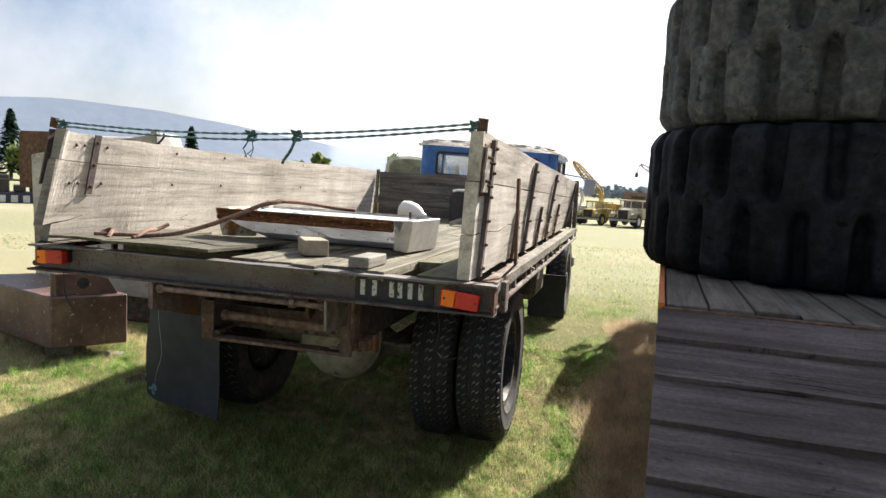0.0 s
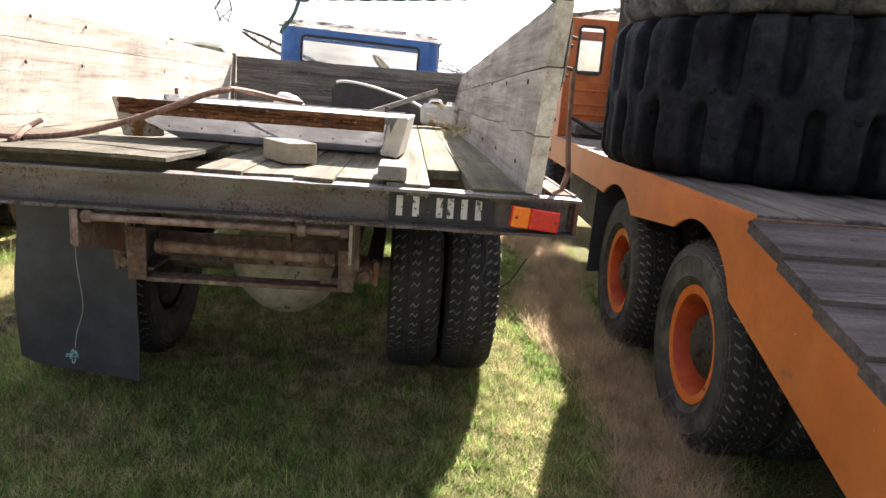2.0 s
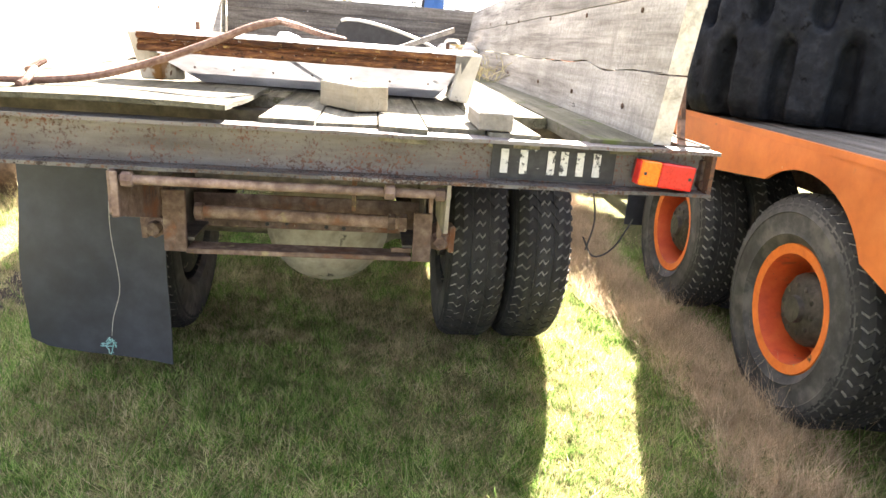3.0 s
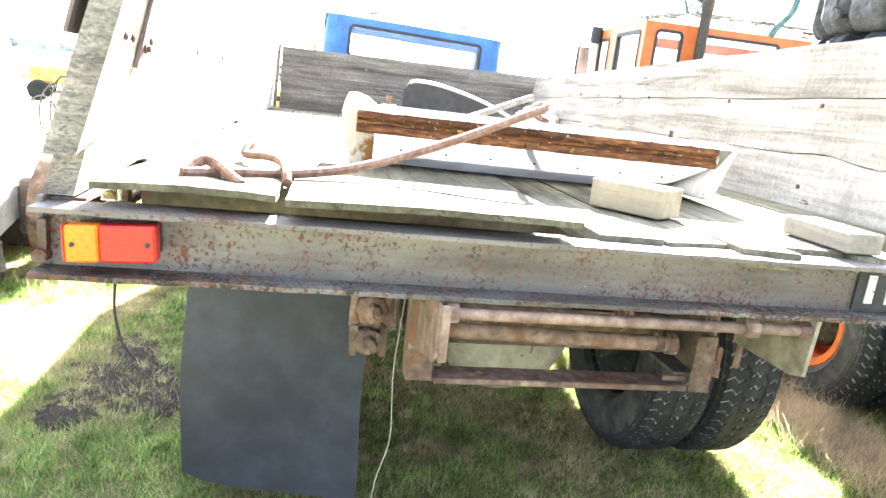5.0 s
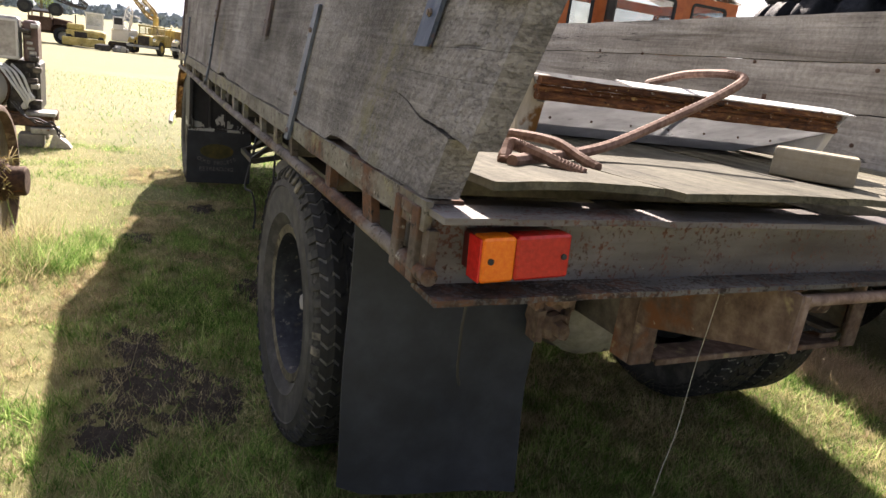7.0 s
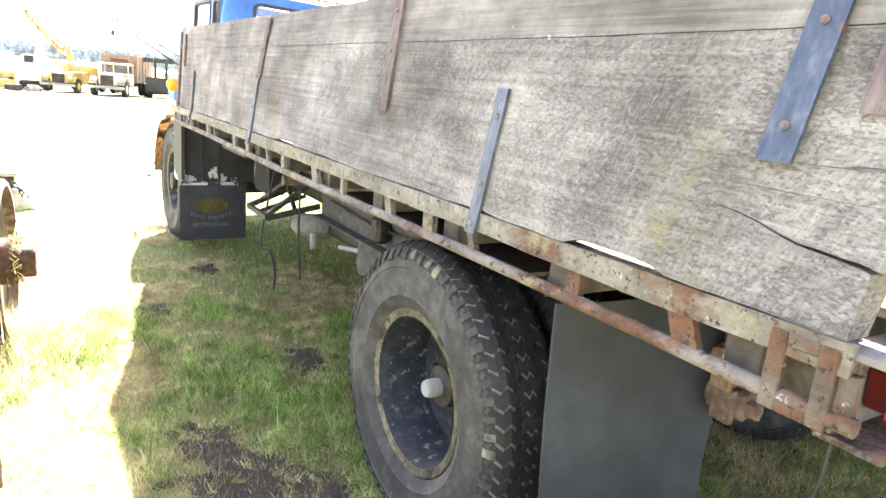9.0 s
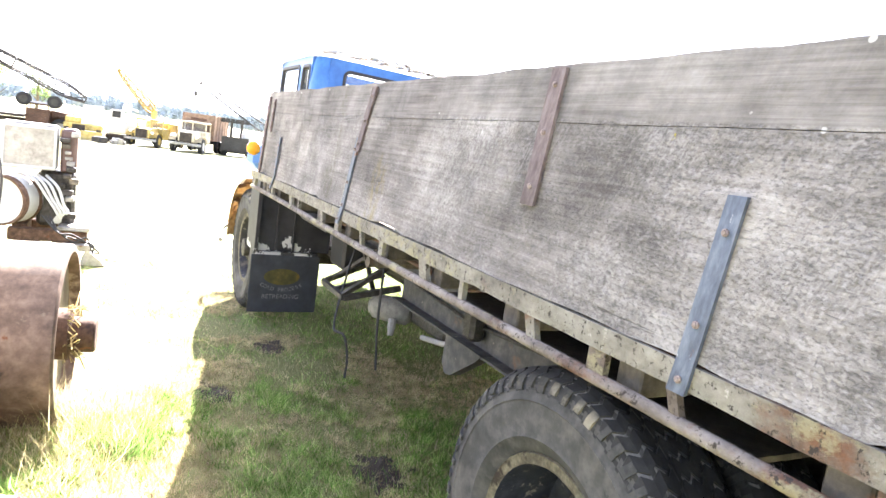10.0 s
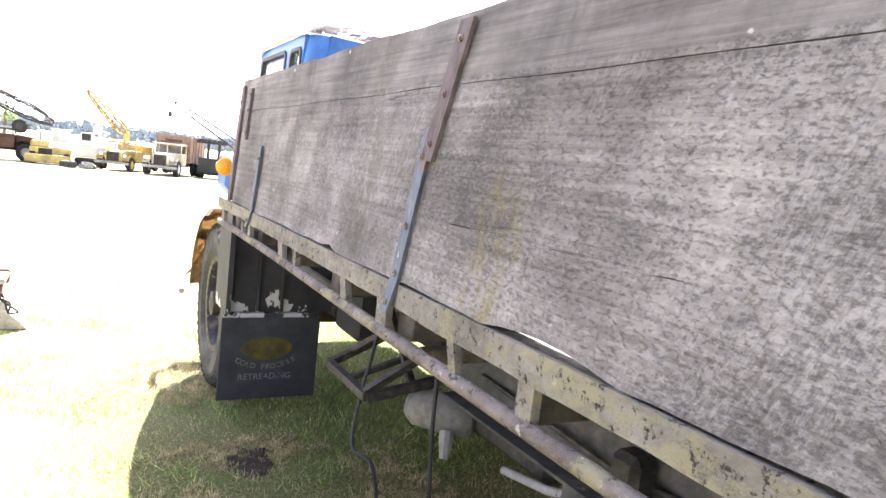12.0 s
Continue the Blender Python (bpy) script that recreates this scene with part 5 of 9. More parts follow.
for x, y, z, r, name in ((-0.53, 0.58, 0.79, 0.048, "spring_hanger"), (-0.535, 0.57, 0.695, 0.042, "spring_hanger"), (0.485, 0.42, 0.73, 0.04, "spring_hanger")):
    bm = bmesh.new()
    lathe(bm, [(0.004, -0.09), (r, -0.09), (r * 1.1, -0.05), (r * 0.85, -0.02), (r * 1.05, 0.0), (r, 0.025), (r * 0.62, 0.032), (r * 0.6, 0.055), (r * 0.5, 0.06), (0.004, 0.062)], pose(x, y, z, 0, 0, -90), 8)
    for k in (-1, 1):
        box(bm, -0.012, 0.012, -0.03, 0.03, -r * 1.2, r * 1.2, pose(x + k * r * 1.05, y + 0.02, z, 0, 0, 4 * k), 0.004)
    for v in bm.verts:
        v.co += Vector([random.uniform(-0.004, 0.004) for _ in range(3)])
    part(name, bm, "tow", truck, "rusty lumpy spring hanger")
bx("hanger_plate", (-0.58, -0.448, 0.585, 0.61, 0.72, 1.02), "tow", truck, "", 0.006)
bm = bmesh.new()
extrude_poly(bm, [(-0.03, 1.025), (-0.02, 0.88), (0.02, 0.868), (0.25, 0.862), (0.27, 1.025)], 0.447, 0.458)
part("gusset_plate", bm, "axle", truck, "muddy triangular gusset plate")
bm = bmesh.new()
extrude_poly(bm, [(-0.075, 1.028), (-0.075, 0.915), (-0.05, 0.895), (0.0, 0.885), (0.3, 0.8), (0.334, 0.8), (0.334, 1.028)], -0.456, -0.449)
part("gusset_plate", bm, "tow", truck, "rusty side plate")
bx("gusset_flange", (-0.4485, -0.43, -0.078, -0.07, 0.905, 1.028), "tow", truck, "", 0.002)
bm = bmesh.new()
extrude_poly(bm, [(0.34, 1.02), (0.34, 0.86), (0.38, 0.83), (0.44, 0.88), (0.44, 1.02)], 0.17, 0.185)
part("tow_hook", bm, "tow", truck, "", True)
rod("bracket_rod", [(0.46, 0.22, 1.03), (0.462, 0.24, 0.79)], 0.009, "tow", truck)
for pts in ([(-1.1, 0.07, 1.03), (-1.106, 0.074, 0.96), (-1.104, 0.077, 0.91), (-1.094, 0.09, 0.85), (-1.075, 0.11, 0.805)], [(0.93, 0.15, 1.02), (0.95, 0.14, 0.9), (0.93, 0.13, 0.8)], [(0.92, 0.14, 0.84), (0.97, 0.16, 0.77), (1.05, 0.2, 0.79), (1.12, 0.24, 0.88)]):
    rod("hanging_cable", smooth_line(pts, 5), 0.003, "black", truck)
# mud flap behind the wheels, a little curled
bm = bmesh.new()
rows_f = []
for i in range(9):
    z = 0.98 - i * 0.104
    rows_f.append([(-1.09 + 0.07 * j + 0.006 * math.sin(i), 0.735 - 0.0095 * j - 0.012 * math.sin(j * 0.7) + 0.01 * math.sin(i * 0.9 + j * 0.3) - 0.006 * i, z - (0.0 if i < 8 else 0.012 * j * 0.5 - 0.02 * (j == 0))) for j in range(9)])
fv = [[[bm.verts.new((x, y + d, z)) for x, y, z in r] for r in rows_f] for d in (0, 0.008)]
for d in (0, 1):
    for i in range(8):
        for j in range(8):
            bm.faces.new((fv[d][i][j], fv[d][i][j + 1], fv[d][i + 1][j + 1], fv[d][i + 1][j]))
for i in range(8):
    for j in (0, 8):
        bm.faces.new((fv[0][i][j], fv[0][i + 1][j], fv[1][i + 1][j], fv[1][i][j]))
        bm.faces.new((fv[0][j][i], fv[0][j][i + 1], fv[1][j][i + 1], fv[1][j][i]))
part("mud_flap", bm, "flap", truck, "large black rubber mud flap", True)
# string with a knotted end, hung from the tail beam
bm = bmesh.new()
tube(bm, smooth_line([(-0.503, 0.07, 1.03), (-0.512, 0.072, 0.9), (-0.515, 0.078, 0.8), (-0.506, 0.09, 0.64), (-0.53, 0.085, 0.54), (-0.538, 0.083, 0.48)], 5), 0.0009, 5)
cord = solo("string", bm, "cord", "thin pale string with a turquoise knotted end hanging down", "string")
bm = bmesh.new()
random.seed(21)
for k in range(6):
    a = Vector((-0.538 + random.uniform(-0.008, 0.008), 0.083, 0.475 - 0.006 * k))
    pts = [a]
    for q in range(4):
        pts.append(pts[-1] + Vector((random.gauss(-0.003, 0.009), random.gauss(0, 0.005), random.gauss(-0.003, 0.008))))
    tube(bm, smooth_line(pts, 4), 0.0016, 4)
tube(bm, smooth_line([(-0.538, 0.083, 0.47), (-0.536, 0.083, 0.45), (-0.541, 0.083, 0.43), (-0.545, 0.083, 0.415)], 4), 0.0016, 4)
part("knot", bm, "string_mat", cord, "frayed turquoise knot")


def side_board(parent, s, y0f, y1, splits, bot, top_r, top_f, thick, material, wob, seed, notches=(), bend=(1.0, 1.0)):
    """Long planks one above another between a bottom line and a leaning top line; a split may be a function of y giving (level, half gap)."""
    random.seed(int(seed * 10))
    for p, (s0, s1) in enumerate(zip(splits, splits[1:])):
        n = 96
        y0 = y0f[p]
        bm = bmesh.new()
        prev = None
        for i in range(n + 1):
            u = (i / n) ** 1.25
            y = y0 + (y1 - y0) * u
            w = max(0.0, y / y1)
            tx = top_r[0] + (top_f[0] - top_r[0]) * w ** bend[0]
            tz = top_r[1] + (top_f[1] - top_r[1]) * w ** bend[1]
            ring = []
            for sp, sign in ((s0, 1), (s1, -1)):
                v, gap = sp(y) if callable(sp) else (sp, 0.001)
                x = bot[0] + (tx - bot[0]) * v + wob * noise.noise(Vector((y * 0.9, v * 3, seed)))
                z = bot[1] + (tz - bot[1]) * v + sign * gap + 0.004 * noise.noise(Vector((y * 2.3, v * 7, seed + 5)))
                if v in (0.0, 1.0):
                    z += 0.006 * noise.noise(Vector((y * 6, v, seed))) + 0.002 * noise.noise(Vector((y * 23, v, seed)))
                if v == 0.0:
                    for a, b, d in notches:
                        if a < y < b:
                            z += d * math.sin(math.pi * (y - a) / (b - a)) ** 0.3
                yy = y + (random.uniform(-0.012, 0.012) if i == 0 else 0)
                ring += [(x, yy, z), (x - s * thick, yy + (random.uniform(-0.01, 0.01) if i == 0 else 0), z)]
            vs = [bm.verts.new(q) for q in ring]
            if prev:
                for a, b in ((0, 1), (1, 3), (3, 2), (2, 0)):
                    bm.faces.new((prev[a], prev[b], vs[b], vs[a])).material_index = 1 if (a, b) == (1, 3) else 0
            else:
                bm.faces.new((vs[0], vs[1], vs[3], vs[2]))
            prev = vs
        bm.faces.new((prev[0], prev[2], prev[3], prev[1]))
        part("plank", bm, material, parent)


SPLIT = ((-0.06, 1.247), (0.0, 1.26), (0.06, 1.27), (0.13, 1.275), (0.185, 1.288), (0.23, 1.303), (0.285, 1.308), (0.4, 1.304), (0.6, 1.312), (0.95, 1.32), (5.0, 1.3))


def split_line(y):
    """The ragged split near the tail end of the left side, closing toward the front."""
    for (a, p), (b, q) in zip(SPLIT, SPLIT[1:]):
        if y <= b:
            break
    z = p + (q - p) * max(0.0, min(1.0, (y - a) / (b - a)))
    top = 1.755 - 0.06 * max(0.0, y / 4.66) ** 0.45
    k = max(0.0, 1 - max(0.0, y) / 0.32)
    return (z - 1.172) / (top - 1.172) + 0.006 * noise.noise(Vector((y * 23, 0, 7))), 0.0042 * k + 0.0025 * k * noise.noise(Vector((y * 14, 3, 0))) - 0.0002


def seam_left(y):
    return 0.738 + 0.004 * noise.noise(Vector((y * 3, 1, 5))), 0.0008 + 0.0008 * noise.noise(Vector((y * 9, 1, 5)))


def seam_upper(y):
    """Upper joint of the right side, open in places."""
    z = 1.594 - 0.02 * max(0.0, y) + 0.006 * noise.noise(Vector((y * 2.5, 2, 9)))
    top = 1.805 - 0.029 * max(0.0, y)
    return (z - 1.166) / (top - 1.166), 0.0025 + 0.002 * noise.noise(Vector((y * 5, 2, 3)))


def seam_lower(y):
    z = 1.366 - 0.004 * max(0.0, y) + 0.02 * math.exp(-((y - 0.75) / 0.3) ** 2) * math.sin(y * 9) + 0.006 * noise.noise(Vector((y * 4, 6, 9)))
    top = 1.805 - 0.029 * max(0.0, y)
    return (z - 1.166) / (top - 1.166), 0.0025 + 0.002 * noise.noise(Vector((y * 6, 8, 3)))


left = new("left_side")
left.parent = truck
left["label"] = "leaning lichen covered timber drop side"
side_board(left, -1, (0.035, -0.035, -0.02), 4.66, (0.0, split_line, seam_left, 1.0), (-1.222, 1.172), (-1.05, 1.755), (-1.19, 1.695), 0.055, ["side_out", "side_pale"], 0.008, 1.0, ((2.22, 2.46, 0.017), (0.36, 0.6, 0.017), (3.22, 3.32, 0.014)), (0.35, 0.45))
right = new("right_side")
right.parent = truck
right["label"] = "bleached timber drop side"
# outer face takes the paler wood as if sunlit, inner the greyer one
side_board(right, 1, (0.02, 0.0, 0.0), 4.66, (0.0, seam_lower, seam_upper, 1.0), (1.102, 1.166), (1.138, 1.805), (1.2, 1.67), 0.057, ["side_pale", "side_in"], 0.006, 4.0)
head = new("headboard")
head.parent = truck
head["label"] = "dark weathered plank headboard"
for z0, z1 in ((1.17, 1.3015), (1.3025, 1.4365), (1.4375, 1.5615), (1.5625, 1.685)):
    bx("plank", (-1.11, 1.17, 4.7 + random.uniform(-0.004, 0.004), 4.75, z0, z1), "head", head, "", 0.004)


rod("end_post", [(-1.165, 4.73, 1.1), (-1.14, 4.73, 1.71)], 0.022, "rail", head, "rusty pipe post", 10)
rod("end_post", [(1.2, 4.73, 1.1), (1.2, 4.73, 1.69)], 0.022, "rail", head, "rusty pipe post", 10)


def strap(parent, s, pts, w, t, material, label, bolts=3):
    """A flat iron strap bolted up the outer or inner face, through points."""
    bm = bmesh.new()
    prev = None
    for x, y, z in pts:
        vs = [bm.verts.new((x + s * dx, y + dy, z)) for dx, dy in ((0, -w), (0, w), (t, w), (t, -w))]
        if prev:
            for k in range(4):
                bm.faces.new((prev[k], prev[(k + 1) % 4], vs[(k + 1) % 4], vs[k]))
        else:
            bm.faces.new(vs)
        prev = vs
    bm.faces.new(prev[::-1])
    st = part("strap", bm, material, parent, label)
    for b in range(bolts):
        f = (b + 0.35) / (bolts - 0.3)
        q = f * (len(pts) - 1)
        i = min(int(q), len(pts) - 2)
        c = Vector(pts[i]).lerp(Vector(pts[i + 1]), q - i)
        bm = bmesh.new()
        k = 1.0 if s > 0 else 0.72
        lathe(bm, [(0.01 * k, 0), (0.01 * k, 0.005 * k), (0.0065 * k, 0.006 * k), (0.0065 * k, 0.013 * k * k), (0.001, 0.014 * k * k)], pose(c.x + s * t, c.y, c.z, 0, 0, 0 if s > 0 else 180), 8)
        part("bolt", bm, "rust" if s > 0 else "bolt_dull", st, "", True)


def lx(y, z):
    """Outer face of the left drop side at height z."""
    w = max(0, y / 4.66)
    tx, tz = -1.05 - 0.14 * w ** 0.35, 1.755 - 0.06 * w ** 0.45
    return -1.222 + (tx + 1.222) * (z - 1.172) / (tz - 1.172) - 0.004


strap(left, -1, [(lx(0.2, z), 0.2 + (1.7 - z) * 0.05, z) for z in (1.74, 1.6, 1.39)], 0.029, 0.008, "strap_blue", "dark blue painted strap with rust")
strap(left, -1, [(lx(0.05, z), 0.045, z) for z in (1.75, 1.6, 1.47)], 0.075, 0.007, "strap_rust", "rusty corner plate", 4)
strap(left, -1, [(lx(0.92, z), 0.912, z) for z in (1.465, 1.3, 1.18)] + [(-1.236, 0.912, 1.12)], 0.02, 0.008, "strap", "blue grey galvanised strap")
strap(left, -1, [(lx(1.5, z), 1.515 - (1.69 - z) * 0.05, z) for z in (1.71, 1.55, 1.37)], 0.028, 0.009, "strap_rust", "rusty brown strap")
strap(left, -1, [(lx(2.7, z), 2.737 + (1.68 - z) * 0.2, z) for z in (1.69, 1.55, 1.42)], 0.024, 0.009, "strap_rust", "rusty brown strap")
strap(left, -1, [(lx(2.8, z), 2.8 + (1.47 - z) * 0.08, z) for z in (1.48, 1.3, 1.18)] + [(-1.238, 2.835, 1.11)], 0.018, 0.008, "strap", "blue grey galvanised strap", 4)
strap(left, -1, [(lx(4.15, z), 4.15, z) for z in (1.42, 1.3, 1.18)] + [(-1.236, 4.18, 1.11)], 0.015, 0.008, "strap", "grey strap")
strap(left, -1, [(lx(4.6, z), 4.6, z) for z in (1.665, 1.4, 1.17)], 0.024, 0.009, "strap_rust", "rusty end strap")
strap(left, -1, [(lx(4.45, z), 4.45, z) for z in (1.65, 1.56, 1.44)], 0.012, 0.008, "strap_rust", "thin rusty strap")
strap(left, 1, [(lx(0.22, z) + 0.062, 0.24, z) for z in (1.74, 1.58, 1.42)], 0.022, 0.008, "strap_rust", "rusty inner strap")
for y in (0.1, 0.16, 0.33, 0.95, 1.5, 2.75):
    for z in (1.48, 1.68):
        bm = bmesh.new()
        lathe(bm, [(0.009, 0), (0.009, 0.003), (0.005, 0.005), (0.001, 0.006)], pose(lx(y, z) + 0.06, y, z), 8)
        part("bolt", bm, "rust", left, "", True)


def rx(y, z):
    w = max(0, y / 4.66)
    tx, tz = 1.138 + 0.062 * w, 1.805 - 0.135 * w
    return 1.102 + (tx - 1.102) * (z - 1.166) / (tz - 1.166) + 0.004


for y, zt, zb, w, mt in ((0.16, 1.78, 1.17, 0.02, "strap_rust"), (1.5, 1.74, 1.12, 0.02, "strap_rust"), (1.05, 1.45, 1.12, 0.015, "rust"), (2.1, 1.45, 1.12, 0.015, "rust"), (2.7, 1.7, 1.12, 0.02, "strap_rust"), (3.3, 1.45, 1.12, 0.015, "rust"), (4.5, 1.66, 1.15, 0.02, "strap_rust")):
    strap(right, 1, [(rx(y, z), y, z) for z in (zt, (zt + zb) / 2, max(zb, 1.17))] + ([(1.235, y, zb)] if zb < 1.16 else []), w, 0.02, mt, "rusty iron strap", 6 if zt > 1.6 else 2)
strap(right, 1, [(rx(0.06, z), 0.075, z) for z in (1.755, 1.68, 1.535)], 0.062, 0.004, "rust", "dark edge of an iron backing plate", 0)
strap(right, 1, [(rx(0.06, z) + 0.0045, 0.075, z) for z in (1.74, 1.68, 1.55)], 0.052, 0.008, "side_in", "bolted timber patch", 0)
for y, z in ((0.05, 1.7), (0.105, 1.68), (0.05, 1.6), (0.105, 1.58)):
    rod("patch_bolt", [(rx(0.06, z) + 0.01, y, z), (rx(0.06, z) + 0.038, y, z - 0.006)], 0.007, "rust", right, "", 7)
for y in (0.3, 0.9, 1.5, 2.3, 2.7, 3.4):
    for z in (1.25, 1.55):
        bm = bmesh.new()
        lathe(bm, [(0.009, 0), (0.009, 0.004), (0.002, 0.006)], pose(rx(y, z) - 0.064, y, z, 0, 0, 180), 7)
        part("bolt", bm, "rust", right, "", True)
rod("post_knob", [(1.12, 0.03, 1.8), (1.125, 0.03, 1.86)], 0.022, "rust", right, "", 10)
rod("post_knob", [(-1.11, 0.02, 1.76), (-1.1, 0.02, 1.81)], 0.02, "rust", left, "", 10)
# bent tie strap and the stake beside it
strap(right, 1, [(1.235, 0.34, 1.62), (1.24, 0.34, 1.4), (1.25, 0.3, 1.22), (1.21, 0.2, 1.17)], 0.016, 0.014, "rust", "bent rusty stake", 0)
bx("socket", (1.205, 1.25, 0.12, 0.2, 1.02, 1.16), "rail", right, "", 0.004)

# deck boards
random.seed(31)
edges = [-1.16, -0.97, -0.78, -0.61, -0.43, -0.25, -0.09, 0.07, 0.245, 0.385, 0.56, 0.715, 0.86, 1.05]
for i, (a, b) in enumerate(zip(edges, edges[1:])):
    y0 = (0.045 if a > -0.15 else 0.68) + random.uniform(-0.03, 0.03)
    if abs(a - 0.715) < 0.01:
        y0 = 0.5
    bm = bmesh.new()
    n = 10
    prev = None
    for k in range(n + 1):
        y = y0 + (4.69 - y0) * k / n
        z = 1.172 + 0.005 * noise.noise(Vector((y, a * 5, 2)))
        jag = random.uniform(-0.03, 0.03) if k == 0 else 0
        ga, gb = (0.0015 + 0.0025 * noise.noise(Vector((y * 3, a, q_))) for q_ in (1, 8))
        vs = [bm.verts.new((a + 0.0015 + ga, y, 1.132)), bm.verts.new((b - 0.0015 - gb, y + jag, 1.132)), bm.verts.new((b - 0.0015 - gb, y + jag, z)), bm.verts.new((a + 0.0015 + ga, y, z))]
        if prev:
            for q in range(4):
                bm.faces.new((prev[q], prev[(q + 1) % 4], vs[(q + 1) % 4], vs[q]))
        else:
            bm.faces.new(vs)
        prev = vs
    bm.faces.new(prev[::-1])
    part("deck_board", bm, "deck_moss" if a > 0.7 else "deck", truck)


def warped_sheet(name, corners, thick, material, label, lift):
    """A loose sheet whose back edge has curled upward."""
    bm = bmesh.new()
    n = 12
    (x0, y0), (x1, y1) = corners
    g = {}
    for d in (0, 1):
        for i in range(n + 1):
            for j in range(n + 1):
                u, v = i / n, j / n
                x, y = x0 + (x1 - x0) * u, y0 + (y1 - y0) * v
                edge = 0.008 * noise.noise(Vector((u * 9, v * 9, x0 * 7))) * (v in (0, 1) or u in (0, 1))
                z = 1.181 + lift * (1 - v) ** 2.2 * (0.7 + 0.3 * math.sin(u * 3)) + 0.003 * noise.noise(Vector((u * 4, v * 4, 1))) + d * thick
                g[d, i, j] = bm.verts.new((x + edge, y + edge, z))
    for i in range(n):
        for j in range(n):
            for d in (0, 1):
                bm.faces.new([g[d, a, b] for a, b in ((i, j), (i + 1, j), (i + 1, j + 1), (i, j + 1))])
    for i in range(n):
        for e in (0, n):
            bm.faces.new((g[0, i, e], g[0, i + 1, e], g[1, i + 1, e], g[1, i, e]))
            bm.faces.new((g[0, e, i], g[0, e, i + 1], g[1, e, i + 1], g[1, e, i]))
    return solo(name, bm, material, label, "wooden sheet", "loose sheets on the deck", smooth=True)


warped_sheet("plywood_sheet", ((-1.13, 0.0), (-0.79, 0.92)), 0.014, "sheet", "weathered curling plywood sheet lying on the deck", 0.02)
warped_sheet("plywood_sheet", ((-0.77, -0.03), (-0.16, 0.76)), 0.014, "sheet", "larger weathered plywood sheet lying on the deck", 0.02)

# ---- load on the deck ----
hood = thing("metal_hood", "white painted sheet metal hood with a flaking rusty lip", "hood", m=pose(-0.02, 0.68, 1.177, 0, 0, -4.4))
W = 0.6


def trough(bm, sec, w0, w1):
    """A section of (y, z, end taper) swept from left to right."""
    a = [bm.verts.new((-w0 + t, y, z)) for y, z, t in sec]
    b = [bm.verts.new((w1 - t, y, z)) for y, z, t in sec]
    for i in range(len(sec) - 1):
        bm.faces.new((a[i], a[i + 1], b[i + 1], b[i]))
    return a, b


bm = bmesh.new()
a, b = trough(bm, [(0.0, 0.185, 0), (0.03, 0.12, 0.03), (0.34, 0.0, 0.12), (0.52, 0.0, 0.12), (0.44, 0.2, 0.0)], W, W)
bm.faces.new(a)
bm.faces.new(b[::-1])
bmesh.ops.solidify(bm, geom=bm.faces[:], thickness=0.006)
part("shell", bm, "dull_white", hood)
random.seed(27)
for z0, z1, d in ((0.166, 0.188, -0.016), (0.147, 0.165, -0.004), (0.124, 0.147, -0.013)):
    bm = bmesh.new()
    box(bm, -W + 0.005, W - 0.055, d - 0.008, d + 0.024, z0, z1)
    bmesh.ops.subdivide_edges(bm, edges=[e for e in bm.edges if e.calc_length() > 1], cuts=60)
    bmesh.ops.bevel(bm, geom=[e for e in bm.edges if abs(e.verts[0].co.x - e.verts[1].co.x) > 0.01 and len(e.link_faces) == 2 and e.calc_face_angle(0) > 1], offset=0.005, segments=2, affect="EDGES", clamp_overlap=True)
    for v in bm.verts:
        v.co += Vector((0, 0.003 * noise.noise(Vector((v.co.x * 30, v.co.z * 40, z0))), 0.0022 * noise.noise(Vector((v.co.x * 24, 5, v.co.z * 60)))))
    part("rusty_lip", bm, "lip", hood, "flaking rusty rolled lip")
# cream painted end pieces
bm = bmesh.new()
hexa(bm, [(-W - 0.012, 0.05, 0.02), (-W - 0.045, 0.02, 0.188), (-W - 0.012, 0.31, 0.005), (-W - 0.045, 0.31, 0.19), (-W + 0.06, 0.06, 0.02), (-W + 0.06, 0.02, 0.193), (-W + 0.06, 0.31, 0.005), (-W + 0.06, 0.31, 0.193)], None, 0.006)
part("end_piece", bm, "cream", hood, "cream end with brown rust runs")
bm = bmesh.new()
hexa(bm, [(W - 0.07, 0.05, 0.02), (W - 0.035, 0.0, 0.188), (W - 0.07, 0.52, 0.0), (W - 0.035, 0.48, 0.188), (W + 0.005, 0.08, 0.01), (W + 0.045, 0.04, 0.192), (W + 0.005, 0.52, 0.0), (W + 0.045, 0.48, 0.192)], None, 0.006)
part("end_piece", bm, "white", hood, "white end plate with chipped edges")
bm = bmesh.new()
hexa(bm, [(-0.3, -0.02, 0.187), (-0.3, -0.022, 0.191), (-0.3, 0.07, 0.2), (-0.3, 0.07, 0.204), (W + 0.01, -0.02, 0.187), (W + 0.01, -0.022, 0.191), (W + 0.01, 0.07, 0.2), (W + 0.01, 0.07, 0.204)])
part("top_strip", bm, "flake", hood, "flaking white top strip")
rod("stud", [(-0.5, 0.36, 0.19), (-0.5, 0.36, 0.235)], 0.009, "rust", hood)
bx("stud_foot", (-0.525, -0.475, 0.335, 0.385, 0.19, 0.205), "white", hood)
rod("stud", [(0.52, 0.3, 0.19), (0.52, 0.3, 0.225)], 0.008, "rust", hood)
for k in range(7):
    bm = bmesh.new()
    lathe(bm, [(0.004, 0), (0.004, 0.003), (0.001, 0.004)], pose(-0.45 + 0.15 * k, 0.155, 0.068, 0, 0, -90), 6)
    part("rivet", bm, "rust", hood)

